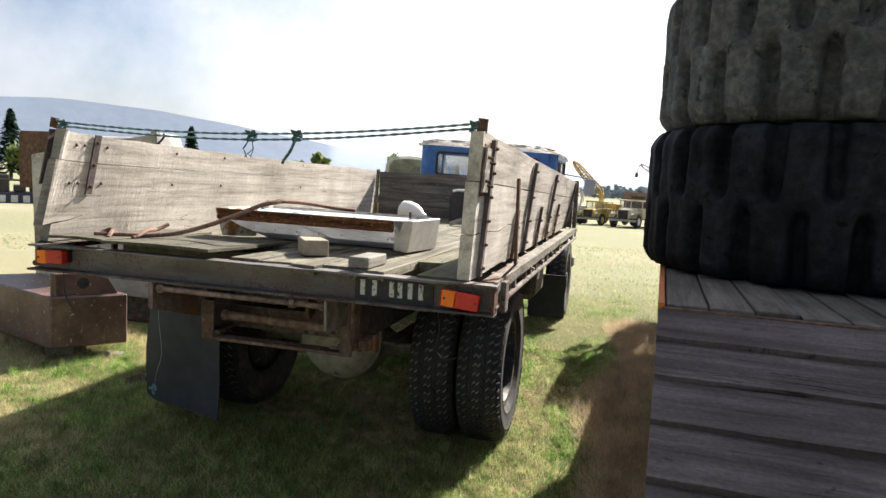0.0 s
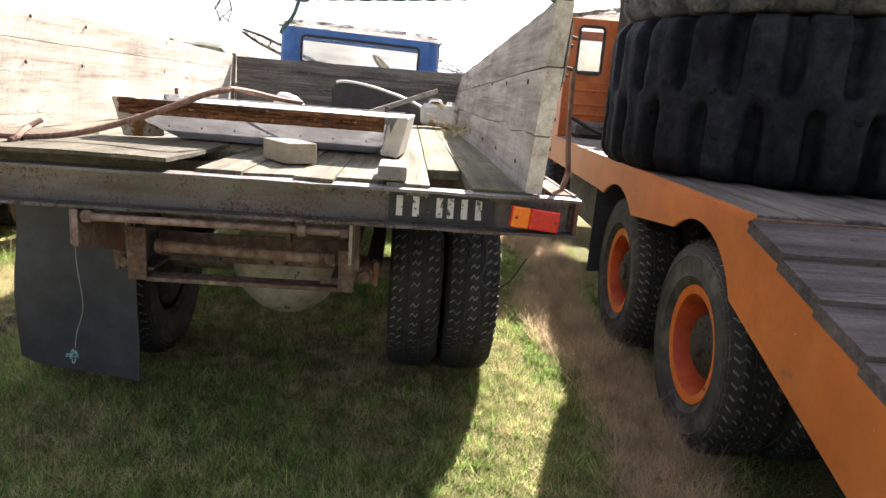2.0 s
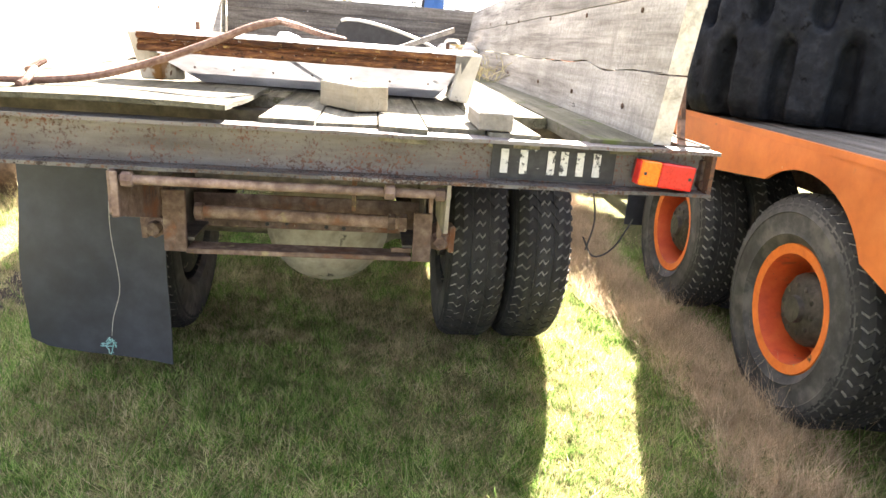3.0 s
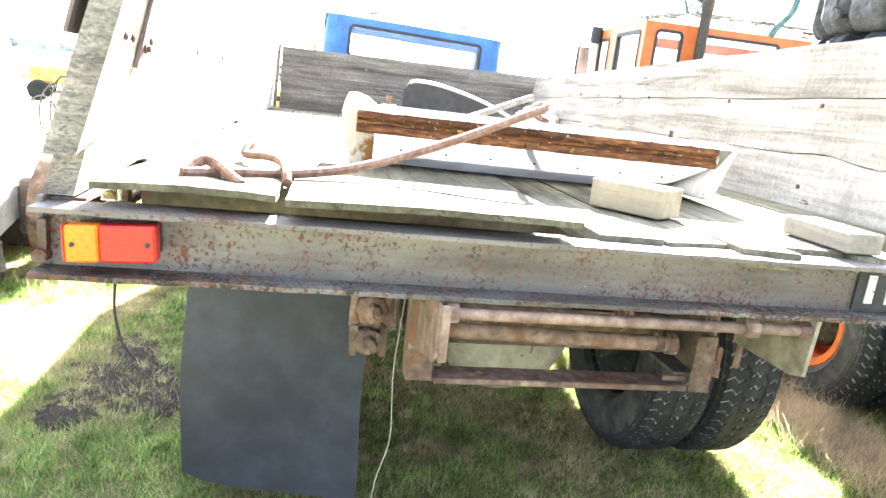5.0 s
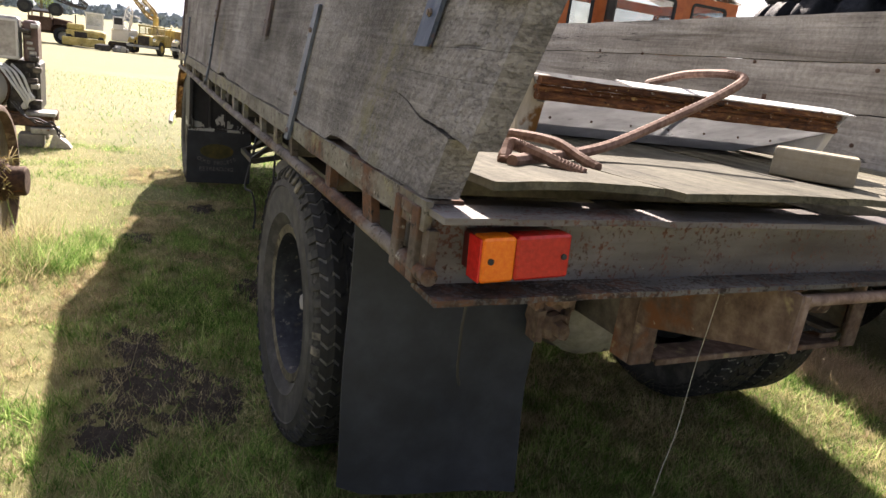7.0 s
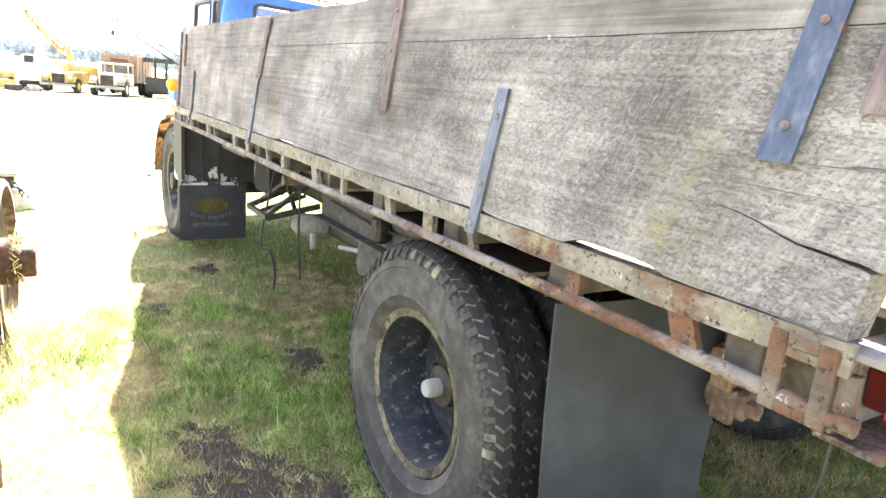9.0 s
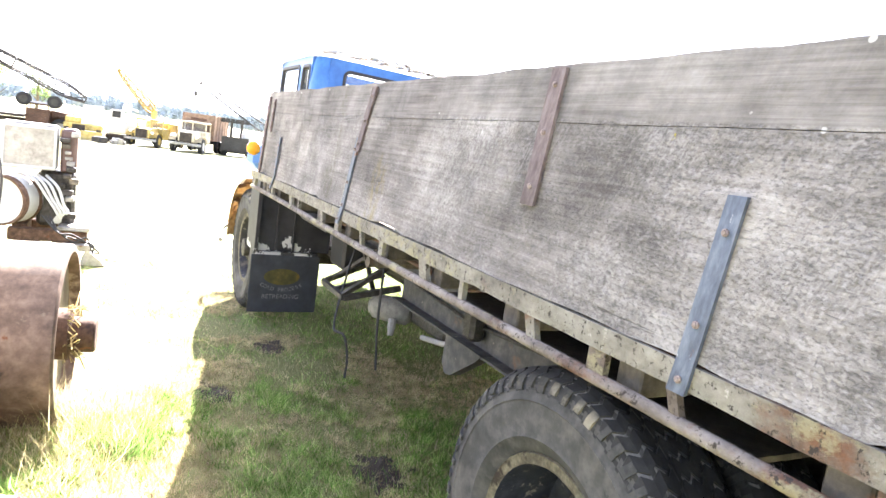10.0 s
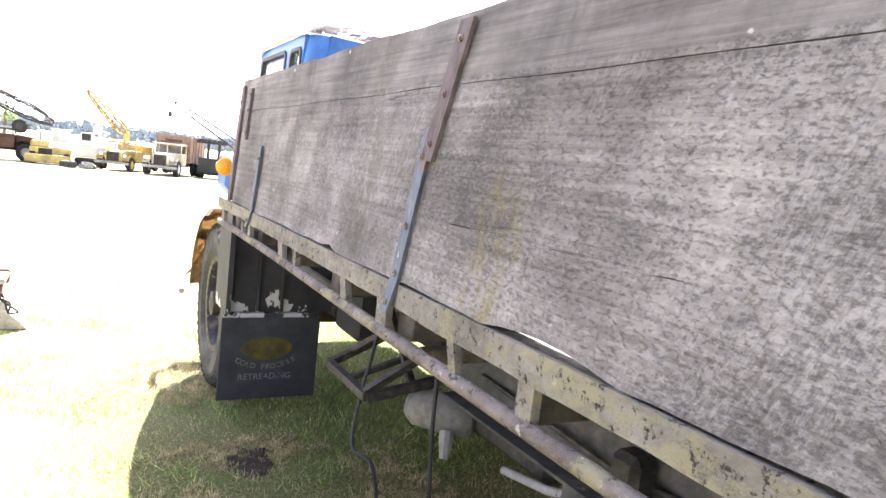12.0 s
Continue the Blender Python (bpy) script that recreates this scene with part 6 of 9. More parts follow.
rebar = bmesh.new()
tube(rebar, smooth_line([(-1.0, 0.17, 1.215), (-0.9, 0.24, 1.213), (-0.76, 0.32, 1.214), (-0.62, 0.37, 1.235), (-0.45, 0.41, 1.29), (-0.28, 0.43, 1.36), (-0.17, 0.45, 1.41), (-0.11, 0.5, 1.43), (-0.1, 0.58, 1.435), (-0.06, 0.75, 1.425), (0.02, 0.95, 1.4), (0.1, 1.1, 1.385)], 24), 0.0115, 8, 0.13)
solo("steel_bar", rebar, "rebar_mat", "rusty ribbed steel bar bent over in a long curve", "steel bar", "bent bars on the deck", smooth=True)
bm = bmesh.new()
tube(bm, smooth_line([(-1.0, 0.2, 1.207), (-0.97, 0.24, 1.235), (-0.94, 0.23, 1.232), (-0.9, 0.17, 1.216), (-0.87, 0.125, 1.205)], 16), 0.0115, 8, 0.13)
solo("steel_bar", bm, "rebar_mat", "short rusty ribbed bar with a hooked end", "steel bar", "bent bars on the deck", smooth=True)
bm = bmesh.new()
tube(bm, smooth_line([(-0.9, 0.64, 1.25), (-0.915, 0.58, 1.228), (-0.9, 0.52, 1.225), (-0.84, 0.43, 1.235), (-0.8, 0.33, 1.235), (-0.785, 0.25, 1.215), (-0.78, 0.2, 1.206)], 18), 0.0105, 8, 0.13)
solo("steel_bar", bm, "rebar_mat", "rusty ribbed bar bent like a staple", "steel bar", "bent bars on the deck", smooth=True)
bm = bmesh.new()
box(bm, -0.108, 0.108, -0.063, 0.063, 0, 0.08, None, 0.004)
solo("wood_block", bm, "block", "pale sawn timber block on the deck", "wood block", "timber blocks on the deck", m=pose(0.164, 0.415, 1.177, 0, 0, -54))
bm = bmesh.new()
box(bm, -0.118, 0.118, -0.05, 0.05, 0, 0.05, None, 0.004)
solo("wood_block", bm, "grey_block", "short grey timber block at the tail edge", "wood block", "timber blocks on the deck", m=pose(0.58, 0.15, 1.176, 0, 0, 90))
# white jug on its side
bm = bmesh.new()
lathe(bm, [(0.02, -0.1), (0.1, -0.09), (0.12, -0.02), (0.115, 0.07), (0.09, 0.14), (0.045, 0.2), (0.035, 0.24), (0.02, 0.245)], Matrix(), 20)
jug = solo("plastic_jug", bm, "plastic", "white plastic jug lying on its side on the deck", "jug", smooth=True, m=pose(-0.48, 3.95, 1.272, 0, 14, -15) @ Matrix.Scale(0.9, 4))
bm = bmesh.new()
tube(bm, smooth_line([(-0.53, 2.72, 1.26), (-0.54, 2.7, 1.2), (-0.4, 2.72, 1.185), (-0.2, 2.76, 1.186)], 6), 0.009, 7)
solo("steel_bar", bm, "rebar_mat", "thin rusty bar with a bent up end", "steel bar", "bent bars on the deck", smooth=True)
bm = bmesh.new()
box(bm, -0.17, 0.17, -0.12, 0.12, 0.0, 0.2, None, 0.035, 0.012)
tube(bm, [(0.08, 0, 0.19), (0.08, 0, 0.225)], 0.035, 12)
tube(bm, smooth_line([(-0.12, 0, 0.195), (-0.1, 0, 0.235), (-0.02, 0, 0.235), (0.0, 0, 0.195)], 4), 0.012, 7)
solo("canister", bm, mat("stained_white_canister", [(0.66, 0.64, 0.6), (0.76, 0.74, 0.7)], (5, 5, 5), 0.5, 0, 0.05, 0.002, 0.1, [((0.4, 0.26, 0.05), 7, 0.54, 0.03)]), "white canister with ochre stains standing on the deck", "canister", smooth=True, m=pose(0.92, 3.78, 1.178, 0, 0, -12))
# black rubber fender leaning by the headboard
TOP = ((-0.1, 1.44), (-0.06, 1.5), (0.0, 1.515), (0.16, 1.505), (0.38, 1.46), (0.6, 1.395), (0.78, 1.315), (0.84, 1.26))
turned = Matrix(((0, 1, 0, 0), (1, 0, 0, 0), (0, 0, 1, 0), (0, 0, 0, 1)))
fend = bmesh.new()
extrude_poly(fend, [(-0.1, 1.177)] + list(TOP) + [(0.85, 1.177)], 4.17, 4.32, turned)
bmesh.ops.bevel(fend, geom=[e for e in fend.edges if abs(e.verts[0].co.y - e.verts[1].co.y) < 0.01], offset=0.012, segments=2, affect="EDGES", clamp_overlap=True)
mg = thing("mudguard", "black curved mudguard with a white edge standing by the headboard", "mudguard")
part("shell", fend, "black", mg, "", True)
bm = bmesh.new()
tube(bm, smooth_line([(x, 4.163, z + 0.004) for x, z in TOP[1:]], 5), 0.013, 8)
part("edge_trim", bm, "plastic", mg, "white edge", True)
bm = bmesh.new()
hexa(bm, [(0.1, 3.48, 1.175), (0.09, 3.48, 1.215), (0.1, 3.58, 1.177), (0.09, 3.58, 1.217), (0.88, 3.8, 1.475), (0.87, 3.8, 1.515), (0.88, 3.9, 1.475), (0.87, 3.9, 1.515)], None, 0.004)
solo("loose_batten", bm, "side_in", "grey timber batten leaning against the drop side", "batten")
random.seed(41)
bm = bmesh.new()
for k in range(60):
    c = Vector((1.0 + random.gauss(0, 0.06), 2.75 + random.gauss(0, 0.22), 1.185))
    d = Vector((random.gauss(0, 0.09), random.gauss(0, 0.12), random.uniform(0.02, 0.17)))
    tube(bm, [c, c + d * 0.6 + Vector((0, 0, 0.03)), c + d], 0.0022, 3, 0, False)
solo("dry_weeds", bm, "grass_dry", "tangle of dry weeds growing by the drop side", "weeds", kind="stuff")

# rope tied across the tail between the two sides
rope = thing("tie_rope", "blue green twisted rope tied with knots across the tail", "rope")
A, B = Vector((-1.1, 0.02, 1.8)), Vector((1.125, 0.03, 1.85))


def rope_line(dz, sag):
    pts = []
    for k in range(81):
        u = k / 80
        c = A.lerp(B, u) + Vector((0, 0, dz * (1 - 0.2 * math.cos(6.3 * u)) - sag * 4 * u * (1 - u)))
        pts.append(c)
    return pts


for dz, sag in ((-0.01, 0.05), (-0.034, 0.048)):
    base = rope_line(dz, sag)
    fine = smooth_line(base, 3)
    for ph in (0, math.pi):
        bm = bmesh.new()
        tube(bm, [p + Vector((0, math.cos(i * 0.55 + ph), math.sin(i * 0.55 + ph))) * 0.0028 for i, p in enumerate(fine)], 0.0033, 5)
        part("strand", bm, "rope_pale" if ph else "rope_mat", rope, "", True)
random.seed(51)
for u in (0.61, 0.505, 0.02, 0.985):
    c = A.lerp(B, u) + Vector((0, 0, -0.022 - 0.2 * u * (1 - u)))
    bm = bmesh.new()
    pts = [c + Vector((0.024 * math.sin(k * 1.9), 0.016 * math.cos(k * 2.6), 0.022 * math.sin(k * 1.3))) for k in range(14)]
    tube(bm, smooth_line(pts, 4), 0.006, 6)
    if u == 0.61:
        tube(bm, smooth_line([c, c + Vector((-0.02, -0.02, -0.07)), c + Vector((-0.05, -0.02, -0.11)), c + Vector((-0.06, -0.02, -0.13))], 5), 0.007, 6)
    if u == 0.505:
        for k in range(5):
            tube(bm, [c, c + Vector((random.uniform(-0.05, 0.02), -0.01, -0.06)), c + Vector((random.uniform(-0.07, 0.03), -0.01, -0.1))], 0.002, 4)
    part("knot", bm, "rope_mat", rope, "", True)

# ---- cab of the flatbed ----
cab = new("cab")
cab.parent = truck
cab.matrix_basis = pose(0.005, 0.3, 0.07, 0, 2.0, 0)
cab["label"] = "faded blue steel cab with a lichen covered roof"
CY0, CY1, CX0, CX1, CZ1 = 4.86, 6.25, -0.845, 0.85, 1.955
RC = 0.11
bx("panel", (CX0 + RC, CX1 - RC, CY0, CY0 + 0.03, 0.75, 1.56), "blue", cab, "", 0.004)
REAR_WIN = (-0.62, 0.64, 1.6, 1.885)
bm = bmesh.new()
holed(bm, (CX0 + RC, CX1 - RC, 1.56, CZ1), REAR_WIN, 0.05, lambda u, v, d: Vector((u, CY0 + d, v)), 0.03)
part("rear_panel", bm, "blue", cab, "blue panel round the rear window")
bm = bmesh.new()
seal(bm, REAR_WIN, 0.05, lambda u, v, d: Vector((u, CY0 + d, v)), 0.02)
part("window_seal", bm, "black", cab, "", True)
for sx, cx in ((-1, CX0), (1, CX1)):
    bm = bmesh.new()
    prev = None
    for k in range(9):
        a = radians(90 * k / 8)
        col = []
        for z in (0.75, 1.3, 1.75, CZ1 - 0.05, CZ1):
            tuck = 0.025 * max(0.0, (z - 1.75) / 0.2) ** 2
            for rr_ in (RC, RC - 0.03):
                col.append(bm.verts.new((cx - sx * (RC - rr_ * math.sin(a) + tuck * math.sin(a)), CY0 + RC - rr_ * math.cos(a) + tuck * math.cos(a), z)))
        if prev:
            for i in range(0, 8, 2):
                bm.faces.new((prev[i], col[i], col[i + 2], prev[i + 2]))
                bm.faces.new((prev[i + 1], prev[i + 3], col[i + 3], col[i + 1]))
        prev = col
    part("corner_panel", bm, "blue", cab, "", True)
    xo = cx
    side = lambda u, v, d: Vector((xo - sx * d, u, v))
    bx("panel", (min(cx, cx - sx * 0.03), max(cx, cx - sx * 0.03), CY0 + RC, CY1, 0.75, 1.5), "blue", cab, "", 0.004)
    for cell, win in (((CY0 + RC, CY0 + 0.41, 1.5, CZ1), (CY0 + 0.14, CY0 + 0.36, 1.55, 1.89)), ((CY0 + 0.41, CY1 - 0.28, 1.5, CZ1), (CY0 + 0.46, CY1 - 0.33, 1.54, 1.9))):
        bm = bmesh.new()
        holed(bm, cell, win, 0.045, side, 0.03)
        part("side_panel", bm, "blue", cab)
        bm = bmesh.new()
        seal(bm, win, 0.045, side, 0.018)
        part("window_seal", bm, "black", cab, "", True)
    bm = bmesh.new()
    hexa(bm, [(xx, yy + (0 if zz < 1.6 else -0.24), zz) for xx in sorted((cx, cx - sx * 0.03)) for yy in (CY1 - 0.04, CY1) for zz in (1.5, CZ1)])
    part("pillar", bm, "grey_paint", cab, "pale windscreen pillar")
    rod("gutter", [(cx + sx * 0.012, CY0 + 0.02, CZ1 - 0.004), (cx + sx * 0.016, CY0 + 0.4, CZ1 + 0.012), (cx + sx * 0.016, CY1 - 0.45, CZ1 + 0.008), (cx + sx * 0.014, CY1 - 0.2, CZ1 - 0.03)], 0.011, "grey_paint", cab, "grey roof gutter")
bx("panel", (CX0, CX1, CY1 - 0.03, CY1, 0.75, 1.52), "blue", cab, "", 0.004)
bx("panel", (CX0 + 0.03, CX1 - 0.03, CY1 - 0.36, CY1 - 0.3, 1.88, CZ1), "blue", cab, "", 0.004)
bm = bmesh.new()
rr = []
for i in range(13):
    y = CY0 - 0.03 + (CY1 - 0.22 - CY0) * i / 12
    row = []
    for j in range(15):
        u = j / 14
        x = CX0 - 0.03 + (CX1 - CX0 + 0.06) * u
        e = min(1, 5 * min(u, 1 - u)) * min(1, 0.35 + 4 * min(i / 12, 1 - i / 12))
        row.append(bm.verts.new((x, y, CZ1 + 0.005 + 0.075 * e ** 0.5 + 0.012 * noise.noise(Vector((x * 7, y * 7, 1))))))
    rr.append(row)
for p, q in zip(rr, rr[1:]):
    for k in range(14):
        bm.faces.new((p[k], p[k + 1], q[k + 1], q[k]))
bmesh.ops.solidify(bm, geom=bm.faces[:], thickness=0.02)
part("roof", bm, "roof", cab, "pale roof covered in lichen and flaking paint", True)
random.seed(61)
bm = bmesh.new()
for k in range(160):
    x, y = random.uniform(CX0 + 0.05, CX1 - 0.05), random.uniform(CY0, CY0 + 0.3)
    z = CZ1 + 0.03 + 0.04 * min(1, 5 * min((x - CX0), (CX1 - x)))
    s = random.uniform(0.006, 0.02)
    hexa(bm, [(x + dx * s * 1.6, y + dy * s, z + dz * s * 0.5 + random.uniform(-0.004, 0.004)) for dx in (-1, 1) for dy in (-1, 1) for dz in (-1, 1)])
tagged(part("lichen", bm, "roof", cab), "crusts of brown lichen", kind="stuff")

def pane(name, vs, parent, glass="glass"):
    bm = bmesh.new()
    bm.faces.new([bm.verts.new(v) for v in vs])
    p = part(name, bm, glass, parent)
    p.visible_shadow = False
    return p


pane("rear_window", [(REAR_WIN[0], CY0 + 0.012, REAR_WIN[2]), (REAR_WIN[1], CY0 + 0.012, REAR_WIN[2]), (REAR_WIN[1], CY0 + 0.012, REAR_WIN[3]), (REAR_WIN[0], CY0 + 0.012, REAR_WIN[3])], cab)
pane("windscreen", [(CX0 + 0.03, CY1 - 0.03, 1.52), (CX1 - 0.03, CY1 - 0.03, 1.52), (CX1 - 0.03, CY1 - 0.33, 1.88), (CX0 + 0.03, CY1 - 0.33, 1.88)], cab)
for x in (CX0 + 0.015, CX1 - 0.015):
    pane("side_window", [(x, CY0 + 0.46, 1.54), (x, CY1 - 0.33, 1.54), (x, CY1 - 0.33, 1.9), (x, CY0 + 0.46, 1.9)], cab)
    pane("quarter_window", [(x, CY0 + 0.14, 1.55), (x, CY0 + 0.36, 1.55), (x, CY0 + 0.36, 1.89), (x, CY0 + 0.14, 1.89)], cab)
bx("bonnet", (-0.62, 0.66, CY1, CY1 + 0.9, 0.8, 1.42), "blue", cab, "", 0.06)
bx("grille", (-0.55, 0.6, CY1 + 0.9, CY1 + 0.93, 0.8, 1.3), "chassis", cab, "", 0.01)
rod("mirror_arm", [(0.86, 5.95, 1.75), (1.16, 6.0, 1.72)], 0.008, "black", cab)
bm = bmesh.new()
box(bm, 1.12, 1.27, 5.98, 6.02, 1.5, 1.72, None, 0.018)
part("door_mirror", bm, "grey_paint", cab, "grey backed door mirror")
bm = bmesh.new()
lathe(bm, [(0.045, 0), (0.06, 0.012), (0.062, 0.04), (0.04, 0.06), (0.005, 0.065)], pose(-0.96, 6.25, 1.155, 0, 0, -90), 18)
part("indicator_lamp", bm, "yellow_lens", cab, "round amber indicator lamp", True)
rod("indicator_arm", [(-0.96, 6.25, 1.15), (-0.88, 6.3, 1.12), (-0.7, 6.35, 1.1)], 0.012, "blue", cab)
bx("wing_top", (-0.93, -0.6, 6.26, 6.7, 0.95, 1.2), "blue", cab, "", 0.07)
# left front fender: a peeling shell round the wheel
bm = bmesh.new()
fr = []
for k in range(15):
    a = radians(88 + 92 * k / 14)
    fr.append([bm.verts.new((x, 5.56 - math.cos(a) * rr_, 0.5 + math.sin(a) * rr_)) for x, rr_ in ((-1.16, 0.5), (-1.13, 0.545), (-0.92, 0.56), (-0.7, 0.55))])
for p, q in zip(fr, fr[1:]):
    for k in range(3):
        bm.faces.new((p[k], p[k + 1], q[k + 1], q[k]))
bmesh.ops.solidify(bm, geom=bm.faces[:], thickness=0.012)
part("front_fender", bm, "fender", truck, "peeling ochre front fender", True)
bm = bmesh.new()
box(bm, -1.02, 1.1, 6.6, 6.68, 0.52, 0.66, None, 0.02)
part("bumper", bm, "steel", truck)
rod("bumper_end", smooth_line([(-1.0, 6.6, 0.56), (-1.16, 6.4, 0.5), (-1.2, 6.1, 0.45)], 4), 0.02, "steel", truck, "bent bumper end")
for x, o in ((-0.99, -1), (0.99, 1)):
    wheel(truck, x, 5.59, 0.485, 0.49, 0.24, o, 0.268, "rim_dark", "front_wheel", True, "grease", 0.03, edge_mat="rim_edge")
bx("front_axle", (-0.85, 0.85, 5.45, 5.55, 0.4, 0.5), "chassis", truck, "", 0.01)
# black splash panel and lettered flap behind the left front wheel
gp = Graph("black_paint_peeled_white")
sep = gp.N.new("ShaderNodeSeparateXYZ")
gp.L.new(gp.raw, sep.inputs[0])
foot = gp.span(sep.outputs[2], 0.56, 0.74, 0.09, -0.16)
flaked = gp.span(gp.math("ADD", gp.noise((9, 9, 6), 1, 5, 0.6), foot), 0.58, 0.595)
black = gp.ramp(gp.noise((4, 4, 4), 1, 6), [(0.3, (0.02, 0.02, 0.024)), (0.7, (0.05, 0.05, 0.056))])
M["peel"] = gp.finish(gp.mix(flaked, black, (0.5, 0.51, 0.51)), 0.55, flaked, 0.4, 0.003)
sp = bx("splash_panel", (-1.1, -0.55, 5.06, 5.075, 0.565, 1.12), "peel", truck, "black panel with peeling paint")
bx("side_panel", (-1.13, -1.105, 5.0, 5.3, 0.565, 1.1), "peel", sp)
for x in (-0.97, -0.84):
    bx("rib", (x, x + 0.016, 5.045, 5.0595, 0.565, 1.1), "peel", sp)
bx("lower_rail", (-1.13, -0.64, 5.035, 5.07, 0.53, 0.56), "peel", sp)
ff = bx("front_mud_flap", (-1.14, -0.62, 5.025, 5.033, 0.1, 0.54), "flap", truck, "black mud flap with faded lettering", 0.003)
bm = bmesh.new()
c = [bm.verts.new((-0.9 + 0.135 * math.cos(2 * math.pi * k / 28), 5.023, 0.375 + 0.062 * math.sin(2 * math.pi * k / 28))) for k in range(28)]
bm.faces.new(c)
part("emblem", bm, mat("faded_ochre_emblem", [(0.03, 0.03, 0.014), (0.085, 0.075, 0.022), (0.26, 0.15, 0.025)], (3, 3, 3), 0.8, 0, 0.05, 0.002, 0.4), ff, "faded ochre oval emblem")


def lettering(text, size, m, parent, material, name="lettering"):
    cu = bpy.data.curves.new(name, "FONT")
    cu.body, cu.size, cu.extrude, cu.align_x = text, size, 0.0008, "CENTER"
    ob = new(name, cu)
    me = bpy.data.meshes.new_from_object(ob.evaluated_get(bpy.context.evaluated_depsgraph_get()))
    bpy.data.objects.remove(ob)
    me.materials.append(M[material])
    o = new(name, me)
    o.parent = parent
    o.matrix_basis = m
    return o


M["letter_grey"] = mat("worn_grey_lettering", [(0.1, 0.1, 0.105), (0.24, 0.24, 0.24)], (40, 40, 40), 0.8, 0, 0.05, 0.001, 0.2, [((0.05, 0.05, 0.05), 30, 0.6, 0.04)])
lettering("RETREADING", 0.047, pose(-0.9, 5.022, 0.208, 90, 0, 0), ff, "letter_grey")
word = "COLD PROCESS"
for k, ch in enumerate(word):
    if ch != " ":
        u = (k - 5.5) / 5.5
        lettering(ch, 0.04, pose(-0.9 + 0.15 * u, 5.022, 0.262 + 0.038 * u * u, 90, -26 * u, 0), ff, "letter_grey")
# step frame, air tank and hoses
bm = bmesh.new()
for p, q, w in (((-0.8, 4.32, 0.515), (-0.8, 3.88, 0.515), 0.022), ((-0.8, 3.88, 0.515), (-0.46, 3.82, 0.6), 0.024), ((-0.8, 3.9, 0.53), (-0.47, 3.68, 0.86), 0.02), ((-0.8, 4.32, 0.515), (-0.46, 4.42, 0.62), 0.022), ((-0.8, 4.1, 0.515), (-0.46, 4.1, 0.62), 0.016), ((-0.7, 4.36, 0.55), (-0.5, 4.1, 0.8), 0.016), ((-0.62, 3.86, 0.56), (-0.55, 4.4, 0.86), 0.018)):
    tube(bm, [p, q], w, 4)
part("step_frame", bm, "grease", truck, "bent angle iron step frame")
bm = bmesh.new()
lathe(bm, [(0.01, -0.17), (0.055, -0.16), (0.085, -0.12), (0.09, 0), (0.085, 0.12), (0.055, 0.16), (0.01, 0.17)], pose(-0.52, 3.78, 0.475, 0, 0, 130) @ Matrix.Scale(0.88, 4), 24)
part("air_tank", bm, "tank_grey", truck, "dusty grey air tank", True)
rod("tank_outlet", smooth_line([(-0.55, 3.68, 0.44), (-0.56, 3.66, 0.4), (-0.565, 3.65, 0.35)], 3), [0.026] * 4 + [0.022, 0.02, 0.018], "hub_grey", truck)
bx("battery_box", (-0.62, -0.46, 4.5, 4.8, 0.55, 0.85), "black", truck, "", 0.02)
for pts in ([(-0.78, 3.95, 0.6), (-0.83, 3.9, 0.42), (-0.85, 3.84, 0.33), (-0.82, 3.74, 0.32), (-0.8, 3.7, 0.2), (-0.81, 3.68, 0.08)], [(-0.72, 3.5, 0.8), (-0.74, 3.45, 0.5), (-0.73, 3.42, 0.22)], [(-0.7, 4.0, 0.9), (-0.75, 3.95, 0.75), (-0.8, 3.9, 0.6)]):
    rod("hose", smooth_line(pts, 6), 0.0075, "black", truck)
bx("under_bracket", (-0.56, -0.47, 2.74, 2.84, 0.6, 0.75), "grease", truck, "", 0.02, pose(0, 0, 0.0))
rod("brake_pipe", [(-0.45, 2.2, 0.7), (-0.5, 2.9, 0.66), (-0.47, 3.6, 0.68)], 0.01, "grease", truck)
bx("gear_case", (-0.25, 0.35, 4.2, 5.0, 0.5, 0.95), "grease", truck, "", 0.05)
bx("fuel_tank", (0.5, 0.95, 3.6, 4.3, 0.5, 0.9), "chassis", truck, "", 0.05)
bx("right_mud_flap", (0.72, 1.14, 4.9, 4.91, 0.1, 0.6), "flap", truck)

rod("cross_tube", [(-0.9, 3.3, 0.86), (0.9, 3.3, 0.86)], 0.03, "chassis", truck)
for dims in ((-0.462, -0.45, 1.95, 3.78, 0.545, 0.95), (-0.53, -0.462, 1.95, 3.78, 0.545, 0.557), (-0.53, -0.462, 3.772, 4.6, 0.76, 0.772), (-0.462, -0.45, 3.78, 4.6, 0.76, 0.95)):
    bx("side_member", dims, "under_steel", truck, "", 0.002)
bm = bmesh.new()
extrude_poly(bm, [(2.66, 0.56), (3.02, 0.56), (3.03, 0.41), (2.99, 0.36), (2.93, 0.37), (2.7, 0.52)], -0.535, -0.47)
part("spring_bracket", bm, "under_steel", truck, "grimy hanging spring bracket")
rod("exhaust_tail", [(-0.5, 3.36, 0.43), (-0.48, 3.15, 0.46), (-0.47, 2.95, 0.52)], 0.015, "hub_grey", truck, "pale exhaust tail pipe", 10)
rod("air_pipe", smooth_line([(-0.9, 1.95, 0.99), (-0.88, 2.6, 0.96), (-0.9, 3.2, 0.99), (-0.86, 4.0, 0.97)], 5), 0.012, "rust", truck)
bx("spare_carrier", (-0.95, -0.6, 3.9, 4.5, 0.9, 0.94), "grease", truck, "", 0.01)
